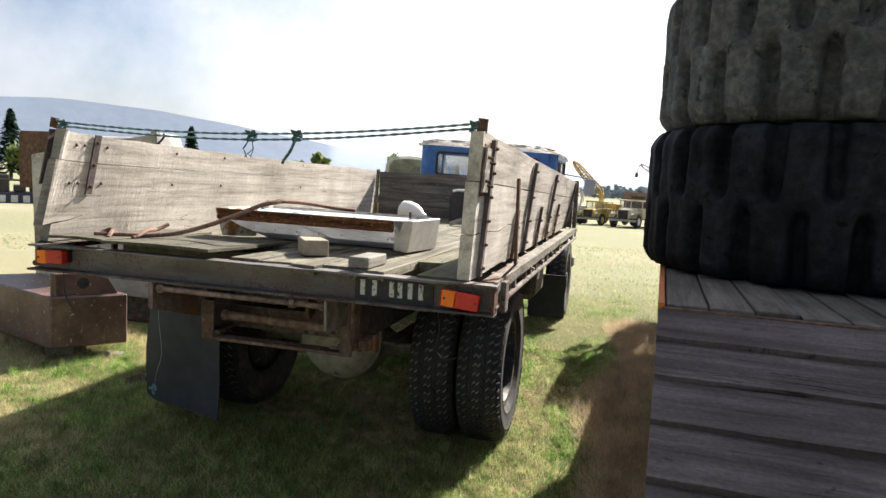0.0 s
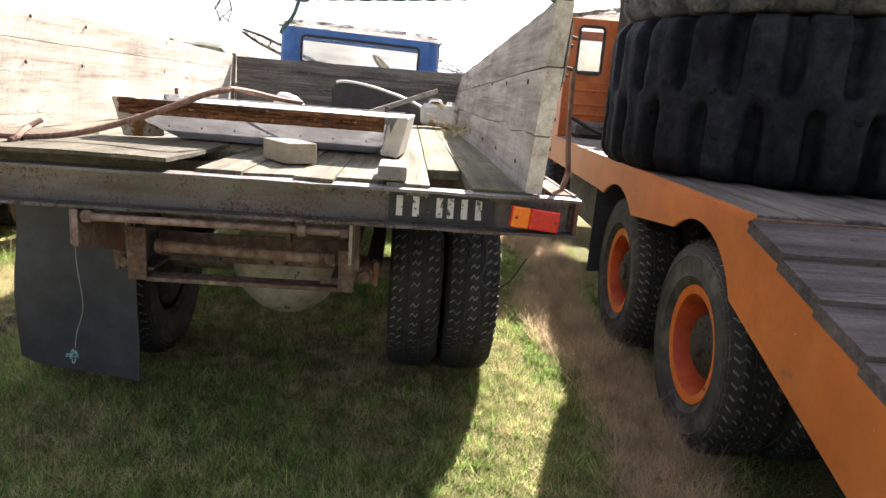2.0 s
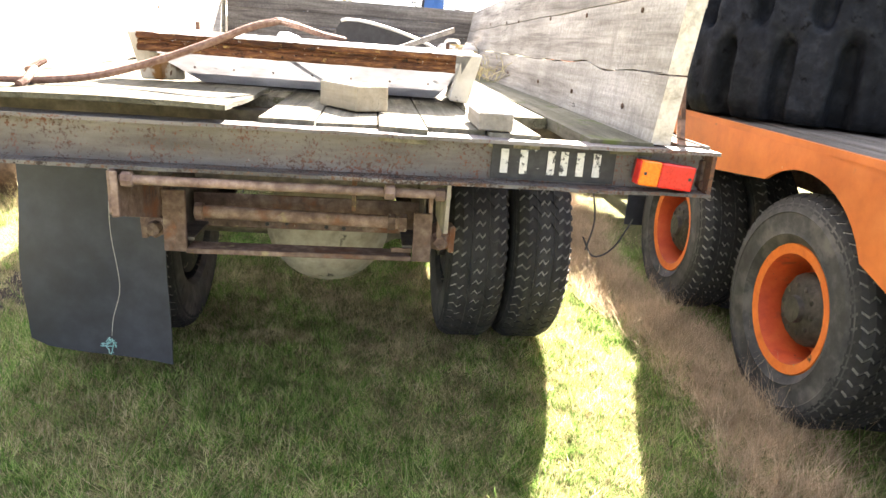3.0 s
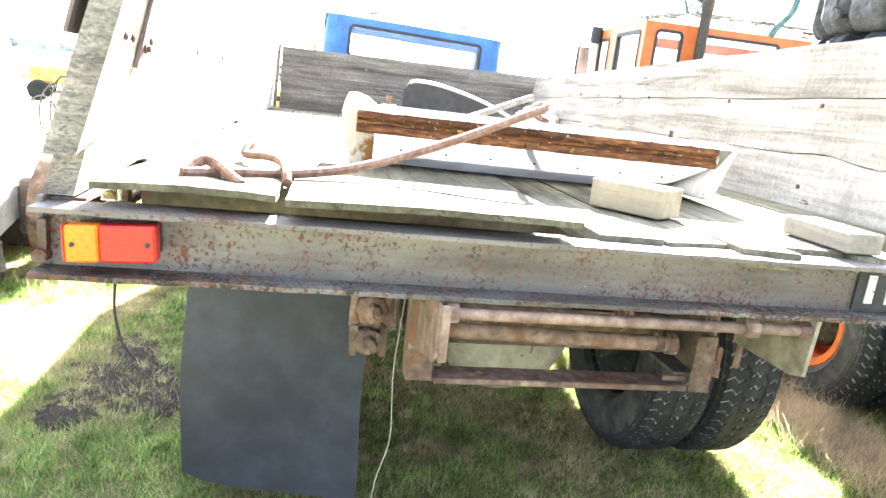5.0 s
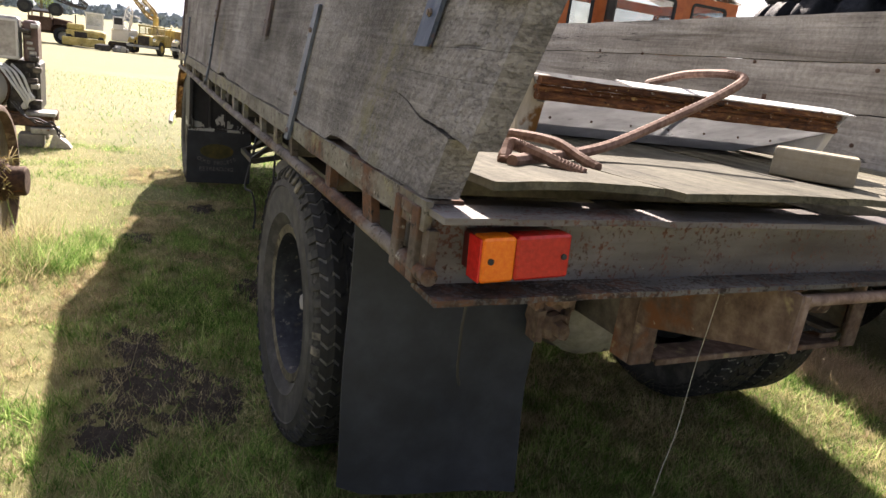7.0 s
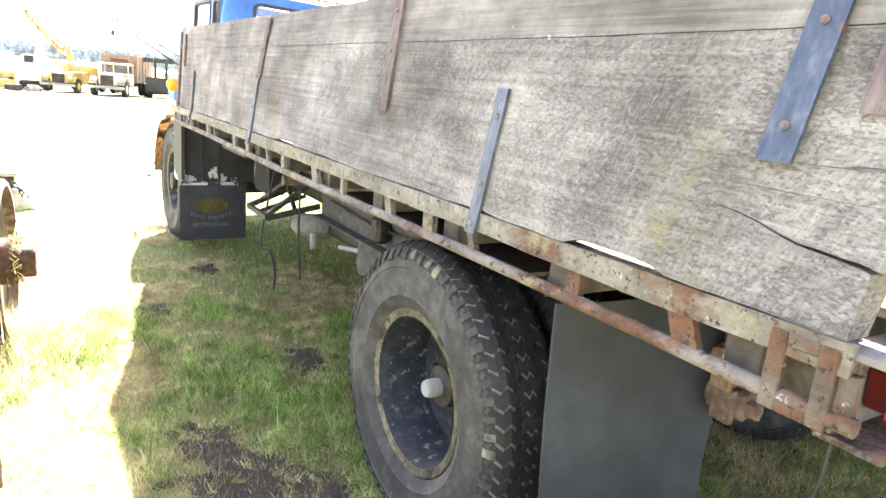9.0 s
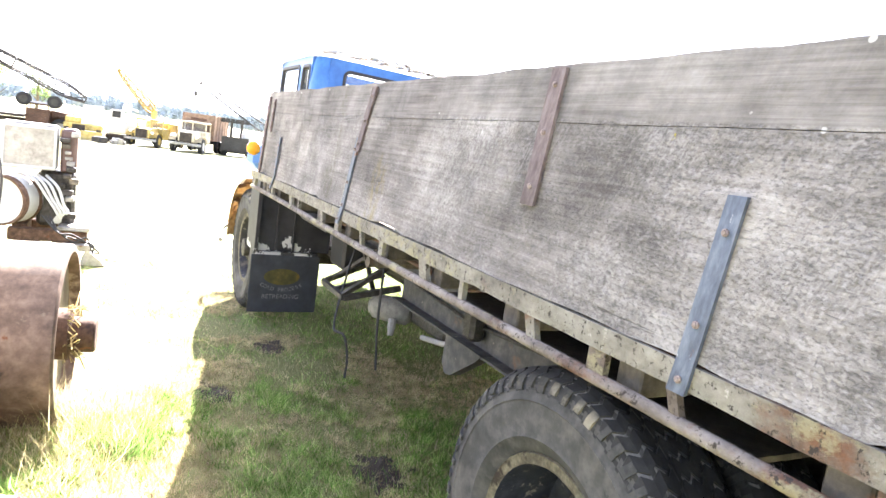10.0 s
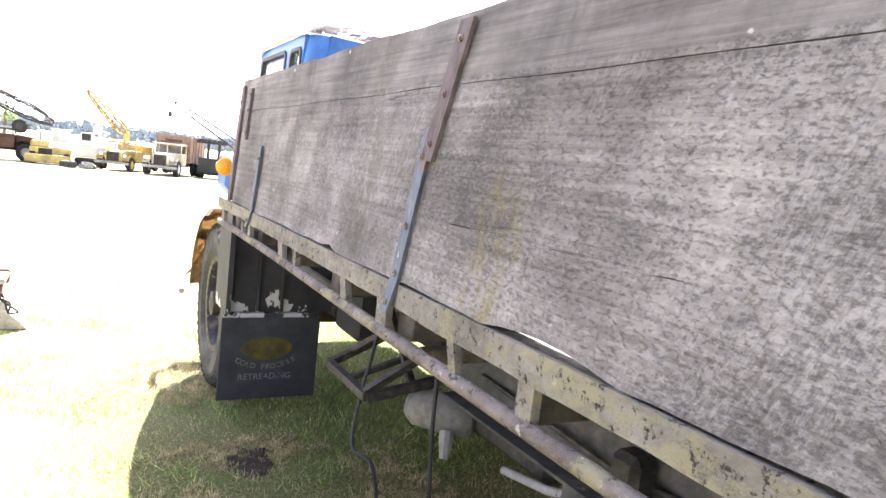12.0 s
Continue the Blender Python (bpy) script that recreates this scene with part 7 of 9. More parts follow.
bx("tool_box", (-0.44, -0.1, 3.2, 3.75, 0.42, 0.72), "grease", truck, "", 0.03)
bx("wheel_guard", (-1.14, -0.52, 0.82, 1.96, 1.022, 1.034), "grease", truck)
# next two are unseen, added to keep sun patches off the ground below
bx("cab_mount_plate", (-0.82, 0.87, 4.78, 5.24, 0.96, 1.0), "chassis", truck)
bx("cab_floor", (-0.78, 0.83, 5.245, 6.55, 0.98, 1.0), "grease", truck)
bx("engine_tray", (-0.55, 0.6, 5.0, 6.9, 0.55, 0.6), "grease", truck)

# ---- the orange flat deck truck beside it ----
OT = pose(1.9, 0.02, 0, 0, 0, -3)
orange = thing("beavertail_truck", "orange heavy truck with a timber deck and sloping loading ramp", "truck", "parked old vehicles", OT)


def arch(cy, cz, ry, rz, a0, a1, n=14):
    """Points of a flattened wheel arch from front to back, between two angles."""
    return [(cy + ry * math.cos(radians(a0 + (a1 - a0) * k / n)), cz + rz * math.sin(radians(a0 + (a1 - a0) * k / n))) for k in range(n + 1)]


def side_profile():
    pts = [(4.85, 1.11), (4.85, 0.9), (2.45, 0.9)] + arch(1.91, 0.6, 0.5, 0.395, 48, 138) + arch(0.53, 0.62, 0.46, 0.405, 52, 152)
    pts += [(0.11, 0.79), (-2.3, 0.03), (-2.75, 0.2), (-2.75, 0.235), (0.05, 1.09), (0.08, 1.115)]
    return pts


for x in (0.0, 2.4):
    bm = bmesh.new()
    extrude_poly(bm, side_profile(), x - 0.008, x + 0.008)
    bmesh.ops.triangulate(bm, faces=[f for f in bm.faces if len(f.verts) > 4])
    part("side_plate", bm, "orange", orange, "orange steel side plate with wheel arches")
bx("deck_edge", (-0.012, 0.012, 0.05, 4.85, 1.112, 1.14), "orange", orange)
random.seed(71)
for k in range(14):
    x0 = 0.02 + k * 0.17
    bx("deck_board", (x0, x0 + 0.16, 0.08 + random.uniform(-0.02, 0.04), 4.8, 1.085, 1.135 + random.uniform(-0.006, 0.004)), "old_deck", orange, "", 0.004)
sl = math.atan2(0.305, 1.0)
for k in range(11):
    c = 0.05 - k * 0.262
    mm = pose(0, c * math.cos(sl), 1.105 + (c - 0.05) * math.sin(sl), math.degrees(sl) - 4.0 + random.uniform(-0.6, 0.6), 0, random.uniform(-0.25, 0.25))
    bm = bmesh.new()
    box(bm, -0.011, 2.39, -0.272, 0.0, -0.035, 0.012)
    bmesh.ops.subdivide_edges(bm, edges=[e for e in bm.edges if e.calc_length() > 2], cuts=40)
    for v in bm.verts:
        edge = 1.0 if v.co.y < -0.2 else 0.25
        v.co.y += edge * (0.006 * noise.noise(Vector((v.co.x * 4, k, 1))) + 0.004 * noise.noise(Vector((v.co.x * 15, k, 1))))
        v.co.z += 0.004 * noise.noise(Vector((v.co.x * 2.5, k, 6))) + 0.003 * noise.noise(Vector((v.co.x * 12, k, 8)))
    bm.transform(mm)
    part("ramp_plank", bm, "ramp", orange)
bx("deck_end_rail", (0.0, 2.4, 0.045, 0.065, 1.06, 1.125), "rust", orange, "", 0.004)
for x in (0.85, 1.55):
    bx("chassis_rail", (x - 0.04, x + 0.04, -0.2, 6.0, 0.72, 1.0), "chassis", orange)
bx("ramp_underframe", (0.3, 2.1, -1.6, -0.1, 0.3, 0.5), "chassis", orange, "", 0.02, pose(0, 0, 0))
for y in (0.53, 1.82):
    for x, o in ((0.16, -1), (2.25, 1)):
        w_ = wheel(orange, x, y, 0.45, 0.485, 0.27, o, 0.262, "rim_red", dish=0.14, lugs=56, flange_mat="rim_orange", lip=0.03, hub_r=0.158)
        wheel(orange, x - o * 0.3, y, 0.45, 0.485, 0.27, o, 0.262, "rim_orange", lugs=56)
    bm = bmesh.new()
    lathe(bm, [(0.06, -1.0), (0.07, -0.3), (0.2, -0.1), (0.2, 0.1), (0.07, 0.3), (0.06, 1.0)], pose(1.2, y, 0.45), 16)
    part("axle", bm, "chassis", orange, "", True)
    for x, o in ((0.12, -1), (2.28, 1)):
        bm = bmesh.new()
        lathe(bm, [(0.158, 0), (0.155, 0.04), (0.125, 0.07), (0.06, 0.08), (0.055, 0.1), (0.01, 0.102)], pose(x - o * 0.05, y, 0.45, 0, 0, 0 if o > 0 else 180), 16)
        hd = part("hub_drum", bm, "grease", orange, "greasy dark hub", True)
        for k in range(10):
            a = k * math.pi / 5
            bm = bmesh.new()
            lathe(bm, [(0.012, 0), (0.012, 0.078), (0.002, 0.08)], pose(x - o * 0.05, y + 0.1 * math.cos(a), 0.45 + 0.1 * math.sin(a), 0, 0, 0 if o > 0 else 180), 6)
            part("stud", bm, "grease", hd)
for x, o in ((0.17, -1), (2.23, 1)):
    wheel(orange, x, 5.35, 0.45, 0.485, 0.27, o, 0.262, "rim_red", "front_wheel", flange_mat="rim_orange", lip=0.034, hub_r=0.145)
bx("rear_flap", (0.02, 0.5, 2.55, 2.56, 0.25, 0.95), "flap", orange)
bx("spare_box", (0.1, 0.6, 2.8, 4.0, 0.5, 0.9), "chassis", orange, "", 0.03)
# cab
ocab = new("cab")
ocab.parent = orange
ocab.matrix_basis = Matrix.Translation((0, 0.55, 1.45)) @ Matrix.Diagonal((1, 1, 1.06, 1)) @ Matrix.Translation((0, 0, -1.45))
ocab["label"] = "faded red orange cab with dark rubber window seals"
E0, E1, X0, X1, ZT = 4.44, 5.95, 0.1, 2.36, 2.3
REAR = ((X0, 0.545, (0.21, 0.49)), (0.545, 1.63, (0.705, 1.515)), (1.63, X1, (1.73, 2.21)))
back_of = lambda u, v, d: Vector((u, E0 + d, v))
bx("panel", (X0, X1, E0, E0 + 0.04, 1.02, 1.70), "red", ocab, "", 0.004)
for x0, x1, (w0, w1) in REAR:
    win = (w0, w1, 1.765, 2.235)
    bm = bmesh.new()
    holed(bm, (x0, x1, 1.70, ZT), win, 0.05, back_of, 0.04)
    part("rear_panel", bm, "red", ocab)
    bm = bmesh.new()
    seal(bm, win, 0.05, back_of, 0.022)
    part("window_seal", bm, "black", ocab, "", True)
    pane("rear_window", [(w0, E0 + 0.015, 1.765), (w1, E0 + 0.015, 1.765), (w1, E0 + 0.015, 2.235), (w0, E0 + 0.015, 2.235)], ocab, "glass_blue")
for sx, cx in ((-1, X0), (1, X1)):
    side = lambda u, v, d: Vector((cx - sx * d, u, v))
    lo, hi = sorted((cx, cx - sx * 0.04))
    bx("panel", (lo, hi, E0 + 0.04, E1, 0.75, 1.55), "red", ocab, "", 0.004)
    bx("panel", (lo, hi, E1 - 0.2, E1 - 0.02, 1.55, 1.6), "red", ocab, "", 0.004)
    for cell, win in (((E0 + 0.04, E0 + 0.86, 1.55, ZT), (E0 + 0.1, E0 + 0.74, 1.62, 2.225)), ((E0 + 0.86, E1 - 0.16, 1.55, ZT), (E0 + 0.95, E1 - 0.22, 1.62, 2.2))):
        bm = bmesh.new()
        holed(bm, cell, win, 0.045, side, 0.04)
        part("side_panel", bm, "red", ocab)
        bm = bmesh.new()
        seal(bm, win, 0.045, side, 0.026)
        part("window_seal", bm, "black", ocab, "", True)
        xg = cx - sx * 0.02
        pane("side_window", [(xg, win[0], win[2]), (xg, win[1], win[2]), (xg, win[1], win[3]), (xg, win[0], win[3])], ocab, "glass_blue")
    bm = bmesh.new()
    hexa(bm, [(xx, yy + (0 if zz < 1.6 else -0.17), zz) for xx in (lo, hi) for yy in (E1 - 0.07, E1) for zz in (1.55, ZT)])
    part("pillar", bm, "red", ocab)
bx("panel", (X0, X1, E1 - 0.04, E1, 0.6, 1.5), "red", ocab, "", 0.004)
bx("panel", (X0 + 0.04, X1 - 0.04, E1 - 0.27, E1 - 0.2, 2.2, ZT), "red", ocab, "", 0.004)
for z in (1.22, 1.36, 1.46, 1.6):
    bx("pressing", (X0 + 0.06, X1 - 0.06, E0 - 0.012, E0 - 0.0005, z, z + 0.022), "red", ocab, "", 0.004)
bx("sill_step", (X0, X1, E0 - 0.1, E0 - 0.0005, 1.1, 1.14), "red", ocab, "", 0.01)
pane("windscreen", [(X0 + 0.05, E1 - 0.03, 1.5), (X1 - 0.05, E1 - 0.03, 1.5), (X1 - 0.05, E1 - 0.24, 2.2), (X0 + 0.05, E1 - 0.24, 2.2)], ocab)
bm = bmesh.new()
rr = []
for i in range(13):
    y = E0 - 0.03 + (E1 - 0.15 - E0) * i / 12
    row = []
    for j in range(17):
        u = j / 16
        x = X0 - 0.03 + (X1 - X0 + 0.06) * u
        e = min(1, 4 * min(u, 1 - u)) * min(1, 0.4 + 4 * min(i / 12, 1 - i / 12))
        row.append(bm.verts.new((x, y, ZT + 0.004 + 0.13 * e ** 0.6 + 0.014 * noise.noise(Vector((x * 7, y * 7, 1))))))
    rr.append(row)
for p, q in zip(rr, rr[1:]):
    for k in range(16):
        bm.faces.new((p[k], p[k + 1], q[k + 1], q[k]))
bmesh.ops.solidify(bm, geom=bm.faces[:], thickness=0.02)
part("roof", bm, "roof", ocab, "pale roof covered with lichen", True)
random.seed(63)
bm = bmesh.new()
for k in range(260):
    x, y = random.uniform(X0 + 0.02, X1 - 0.02), E0 + abs(random.gauss(0, 0.22))
    u = (x - X0) / (X1 - X0)
    z = ZT + 0.012 + 0.13 * (min(1, 4 * min(u, 1 - u)) * min(1, 0.4 + 4 * min(max(0.02, (y - E0) / 1.38), 1.0))) ** 0.6
    q = random.uniform(0.008, 0.026)
    hexa(bm, [(x + dx * q * 1.7 + random.uniform(-0.01, 0.01), y + dy * q, z + dz * q * 0.45 + random.uniform(-0.006, 0.006)) for dx in (-1, 1) for dy in (-1, 1) for dz in (-1, 1)])
tagged(part("lichen", bm, "lichen_crust", ocab), "crusts of grey and brown lichen", kind="stuff")
bx("seat", (0.3, 0.8, 4.8, 4.9, 1.2, 1.82), "black", ocab, "", 0.04)
bx("seat", (1.4, 2.1, 4.8, 4.9, 1.2, 1.78), "black", ocab, "", 0.04)
bm = bmesh.new()
tube(bm, [(0.635, E0 - 0.1, 1.12), (0.635, E0 - 0.1, 2.4)], 0.05, 14)
tube(bm, [(0.635, E0 - 0.1, 2.38), (0.635, E0 - 0.1, 2.46), (0.632, E0 - 0.1, 2.5), (0.615, E0 - 0.1, 2.535), (0.57, E0 - 0.1, 2.55), (0.5, E0 - 0.1, 2.55)], [0.052, 0.06, 0.066, 0.068, 0.062, 0.05], 14)
part("exhaust_pipe", bm, mat("sooty_steel", [(0.03, 0.028, 0.026), (0.08, 0.07, 0.06)], (6, 6, 6), 0.6, 0.2, 0.3, 0.004, 0.3, [(RUST, 5, 0.62, 0.08)]), ocab, "sooty exhaust pipe with bent top", True)
for x0, s in ((X0, -1), (X1, 1)):
    bm = bmesh.new()
    tube(bm, smooth_line([(x0, E1 - 0.2, 2.2), (x0 + s * 0.16, E1 - 0.12, 2.2), (x0 + s * 0.2, E1 - 0.1, 2.1), (x0 + s * 0.2, E1 - 0.1, 1.8), (x0 + s * 0.16, E1 - 0.12, 1.72), (x0, E1 - 0.1, 1.7)], 6), 0.009, 7)
    part("mirror_arm", bm, "black", ocab, "", True)
    mr_ = bx("mirror_housing", (x0 + s * 0.13 - 0.075, x0 + s * 0.13 + 0.075, E1 - 0.11, E1 - 0.08, 1.77, 2.12), "black", ocab, "", 0.012)
    bx("mirror_glass", (x0 + s * 0.13 - 0.062, x0 + s * 0.13 + 0.062, E1 - 0.114, E1 - 0.1105, 1.785, 2.105), "chrome", mr_)
bm = bmesh.new()
lathe(bm, [(0.02, -0.09), (0.065, -0.085), (0.07, 0), (0.065, 0.085), (0.02, 0.09)], pose(0.05, 5.7, 2.24, 0, 90, 0), 14)
part("air_intake", bm, "black", ocab, "round black air intake", True)
bx("engine_cover", (0.2, 2.2, 4.5, 4.9, 1.14, 1.3), "chassis", orange, "", 0.04)
rod("deck_hose", smooth_line([(0.1, 4.4, 1.35), (0.5, 4.35, 1.2), (1.1, 4.4, 1.33), (1.8, 4.35, 1.2)], 5), 0.02, "black", orange)


def giant_tyre(cx, cy, z0, z1, R, material, turn, n, label):
    """An earthmover tyre lying flat: barrel, open bore and two staggered rows of tall lugs."""
    t = thing("earthmover_tyre", label, "tyre", "stack of earthmover tyres", pose(cx, cy, (z0 + z1) / 2, 0, -90, turn))
    h = (z1 - z0) / 2
    bm = bmesh.new()
    prof = [(R * 0.5, h * 0.55), (R * 0.55, h * 0.8), (R * 0.72, h), (R * 0.86, h * 0.97), (R * 0.9, h * 0.82), (R * 0.9, h * 0.5), (R * 0.9, -h * 0.5), (R * 0.9, -h * 0.82), (R * 0.86, -h * 0.97), (R * 0.72, -h), (R * 0.55, -h * 0.8), (R * 0.5, -h * 0.55)]
    lathe(bm, prof, Matrix(), 72, True)
    part("casing", bm, material, t, "", True)
    # tread: staggered slots run in from both shoulders and stop short of the middle
    per, rows_h = 22, 40
    cols = per * n
    co = np.zeros((rows_h + 1, cols, 3))
    for j in range(rows_h + 1):
        hh = -0.97 + 1.94 * j / rows_h
        up = hh > 0
        shoulder = max(0.0, (abs(hh) - 0.74) / 0.23)
        for k in range(cols):
            u = k / per
            lug = math.floor(u + (0.0 if up else 0.5))
            wob = 0.05 * noise.noise(Vector((lug * 3.7, hh * 1.2, R * 9)))
            du = abs((u + (0.0 if up else 0.5)) % 1.0 - 0.5 + wob)
            end = 0.1 + 0.05 * noise.noise(Vector((lug * 5.1, 2.0 if up else 7.0, R * 5)))
            half = (0.115 + 0.035 * min(1.0, abs(hh))) * (1 + 0.25 * noise.noise(Vector((lug * 2.3, hh, 3.0))))
            past = max(0.0, end + half * 0.9 - abs(hh)) * 1.1
            dist = math.hypot(du, past) - half
            cut = 1.0 - min(1.0, max(0.0, (dist + 0.035) / 0.11))
            cut = cut * cut * (3 - 2 * cut)
            a = 2 * math.pi * k / cols
            bulge = 0.012 * (1 - min(1.0, (0.5 - du) / 0.4) ** 2)
            r1 = R - 0.085 * R * cut - 0.012 * (0.5 + 0.5 * math.cos(4 * math.pi * u)) + bulge - 0.055 * R * shoulder ** 1.8
            r1 += 0.007 * noise.noise(Vector((math.cos(a) * 9, math.sin(a) * 9, hh * 5))) + 0.003 * noise.noise(Vector((math.cos(a) * 30, math.sin(a) * 30, hh * 16)))
            co[j, k] = (hh * h, r1 * math.cos(a), r1 * math.sin(a))
    inner = [[(q * 0.97 * h, R * 0.85 * math.cos(2 * math.pi * k / cols), R * 0.85 * math.sin(2 * math.pi * k / cols)) for k in range(cols)] for q in (-1, 1)]
    verts = inner[0] + [tuple(v) for row in co for v in row] + inner[1]
    faces = [(j * cols + k, j * cols + (k + 1) % cols, (j + 1) * cols + (k + 1) % cols, (j + 1) * cols + k) for j in range(rows_h + 2) for k in range(cols)]
    me = bpy.data.meshes.new("tread")
    me.from_pydata(verts, [], faces)
    me.materials.append(M[material])
    me.shade_smooth()
    tr_ = new("tread", me)
    tr_.parent = t
    tr_["label"] = "worn block tread with deep staggered slots"
    return t


giant_tyre(2.9, 1.82, 1.14, 1.985, 1.03, "big_tyre", 4, 23, "huge black earthmover tyre lying flat on the deck")
giant_tyre(2.9, 1.84, 1.985, 2.83, 0.99, "big_tyre_dry", 17, 22, "huge dusty earthmover tyre lying on another tyre")

# ---- machinery on the far side ----
plant = thing("old_crusher", "grey steel hopper machine with an iron drum wheel", "machine", "old plant in the paddock")
bm = bmesh.new()
hexa(bm, [(-4.2, 2.8, 0.3), (-4.2, 2.75, 1.66), (-4.2, 4.15, 0.5), (-4.2, 3.2, 1.66), (-2.6, 2.86, 0.26), (-2.7, 2.82, 1.93), (-2.66, 4.1, 0.5), (-2.7, 3.12, 1.93)], None, 0.01)
part("hopper", bm, "hopper", plant, "scuffed pale grey steel hopper")
bm = bmesh.new()
hexa(bm, [(-2.66, 2.8, 0.24), (-2.76, 2.76, 1.95), (-2.66, 2.86, 0.24), (-2.76, 2.82, 1.95), (-2.585, 2.8, 0.24), (-2.69, 2.76, 1.95), (-2.585, 2.86, 0.24), (-2.69, 2.82, 1.95)], None, 0.004)
part("corner_angle", bm, "steel", plant)
bx("rusty_cover", (-4.75, -4.25, 3.1, 3.6, 1.3, 1.92), "rust", plant, "", 0.02)
bm = bmesh.new()
lathe(bm, [(0.02, -0.5), (0.16, -0.48), (0.17, 0.48), (0.02, 0.5)], pose(-3.6, 3.3, 1.74), 18)
part("top_cylinder", bm, "hopper", plant, "", True)
dw = new("drum_wheel")
dw.parent = plant
dw["label"] = "rusty cast iron drum wheel"
bm = bmesh.new()
lathe(bm, [(0.41, -0.1), (0.425, -0.09), (0.425, 0.15), (0.41, 0.16), (0.39, 0.16), (0.385, 0.1), (0.12, 0.09), (0.12, -0.06), (0.36, -0.07), (0.385, -0.1)], pose(-2.4, 3.6, 0.385, 0, 0, -5), 64, True)
part("rim", bm, "drum", dw, "", True)
bm = bmesh.new()
lathe(bm, [(0.386, 0.108), (0.3, 0.104), (0.12, 0.1), (0.1, 0.1)], pose(-2.4, 3.6, 0.385, 0, 0, -5), 48)
part("disc", bm, "drum_face", dw, "dull brown steel disc", True)
bm = bmesh.new()
lathe(bm, [(0.07, -0.5), (0.07, 0.06), (0.12, 0.1), (0.12, 0.17), (0.085, 0.18), (0.085, 0.27), (0.075, 0.28), (0.01, 0.282)], pose(-2.4, 3.6, 0.385, 0, 0, -5), 24)
part("axle", bm, "rust", dw, "", True)
random.seed(81)
bm = bmesh.new()
for k in range(90):
    a = random.uniform(0, 6.3)
    c = Vector((-2.24 + random.uniform(-0.02, 0.05), 3.58 + 0.11 * math.cos(a), 0.385 + 0.11 * math.sin(a) + 0.02))
    tube(bm, [c, c + Vector((random.uniform(0, 0.05), random.gauss(0, 0.04), random.gauss(-0.01, 0.04)))], 0.003, 3, 0, False)
part("straw", bm, "grass_dry", dw, "dry straw caught on the axle")
bx("bearing_block", (-2.62, -2.5, 3.3, 3.7, 0.25, 0.62), "chassis", plant, "", 0.02)
for k in range(3):
    bm = bmesh.new()
    lathe(bm, [(0.1, 0), (0.11, 0.015), (0.1, 0.03), (0.07, 0.04), (0.07, 0.0)], pose(-2.8 + 0.045 * k, 4.05, 0.72), 20, True)
    part("pulley", bm, "rust", plant, "rusty belt pulley", True)
bx("pulley_bracket", (-2.95, -2.66, 3.98, 4.12, 0.5, 0.68), "rust", plant)
for ph in range(3):
    pts = [(-2.84 + 0.06 * ph + 0.1 * math.sin(k * 0.8 + ph), 4.3 + 0.05 * ph, 0.95 + 0.3 * math.cos(k * 0.8 + ph) * (0.5 + 0.25 * ph)) for k in range(9)]
    rod("loose_cable", smooth_line(pts, 5), 0.007, "black", plant)
rod("loose_cable", smooth_line([(-2.75, 2.7, 1.75), (-2.66, 2.72, 1.8), (-2.6, 2.75, 1.88), (-2.62, 2.78, 1.92)], 6), 0.011, "black", plant)
rod("loose_cable", smooth_line([(-2.95, 2.7, 1.5), (-2.8, 2.68, 1.35), (-2.77, 2.68, 1.15), (-2.9, 2.7, 0.98)], 6), 0.014, "black", plant)
rod("jack_leg", [(-2.62, 2.9, 0.35), (-2.55, 2.85, 0.12)], 0.05, "chassis", plant)
bx("skid", (-4.2, -2.6, 2.9, 3.05, 0.0, 0.28), "chassis", plant, "", 0.02)
bx("skid", (-4.2, -2.6, 3.9, 4.05, 0.0, 0.5), "chassis", plant, "", 0.02)

# brown ballast box with its lifting lug
bmx = thing("ballast_box", "chipped brown steel box with a lifting lug on blocks", "steel box")
A0, B0 = Vector((-2.25, 1.88, 0)), Vector((-2.6, 1.43, 0))
dirv = Vector((-0.95, 0.32, 0)).normalized()
bm = bmesh.new()
vs = []
for p in (B0 + dirv * 1.5, B0):
    for q in (Vector((0, 0, 0)), A0 - B0):
        for z in (0.1 if p is B0 or True else 0, 0.52):
            vs.append(p + q + Vector((0, 0, z)))
hexa(bm, vs, None, 0.012)
part("body", bm, "brown_box", bmx)
n_ = (A0 - B0).normalized()
mL = Matrix.Translation(B0 + dirv * 0.04 + n_ * 0.05) @ Matrix(((dirv.x, n_.x, 0, 0), (dirv.y, n_.y, 0, 0), (0, 0, 1, 0), (0, 0, 0, 1)))
bm = bmesh.new()
outline = [(0.0, 0.522), (0.0, 0.7), (0.36, 0.7), (0.46, 0.522)]
extrude_poly(bm, outline, 0.0, 0.05, mL)
part("lifting_lug", bm, "brown_box", bmx)
bm = bmesh.new()
lathe(bm, [(0.045, -0.003), (0.032, -0.006), (0.03, 0.028), (0.002, 0.03)], mL @ pose(-0.002, 0.2, 0.62), 20)
part("lug_hole", bm, "black", bmx, "dark round hole", True)
bx("lug_gusset", (-0.012, 0.07, 0.0, 0.02, 0.522, 0.7), "brown_box", bmx, "", 0, mL)
for i, (u, v) in enumerate(((0.3, 0.25), (1.1, 0.25))):
    c = B0 + dirv * u + n_ * v
    bm = bmesh.new()
    box(bm, -0.12, 0.12, -0.09, 0.09, 0, 0.1, None, 0.008, 0.008)
    solo("support_block", bm, "stone", "rough grey block under the steel box", "block", "blocks under the box", m=pose(c.x, c.y, 0, 0, 0, 30 * i + 12))
bm = bmesh.new()
box(bm, -0.09, 0.09, -0.05, 0.05, 0, 0.012, None, 0.003)
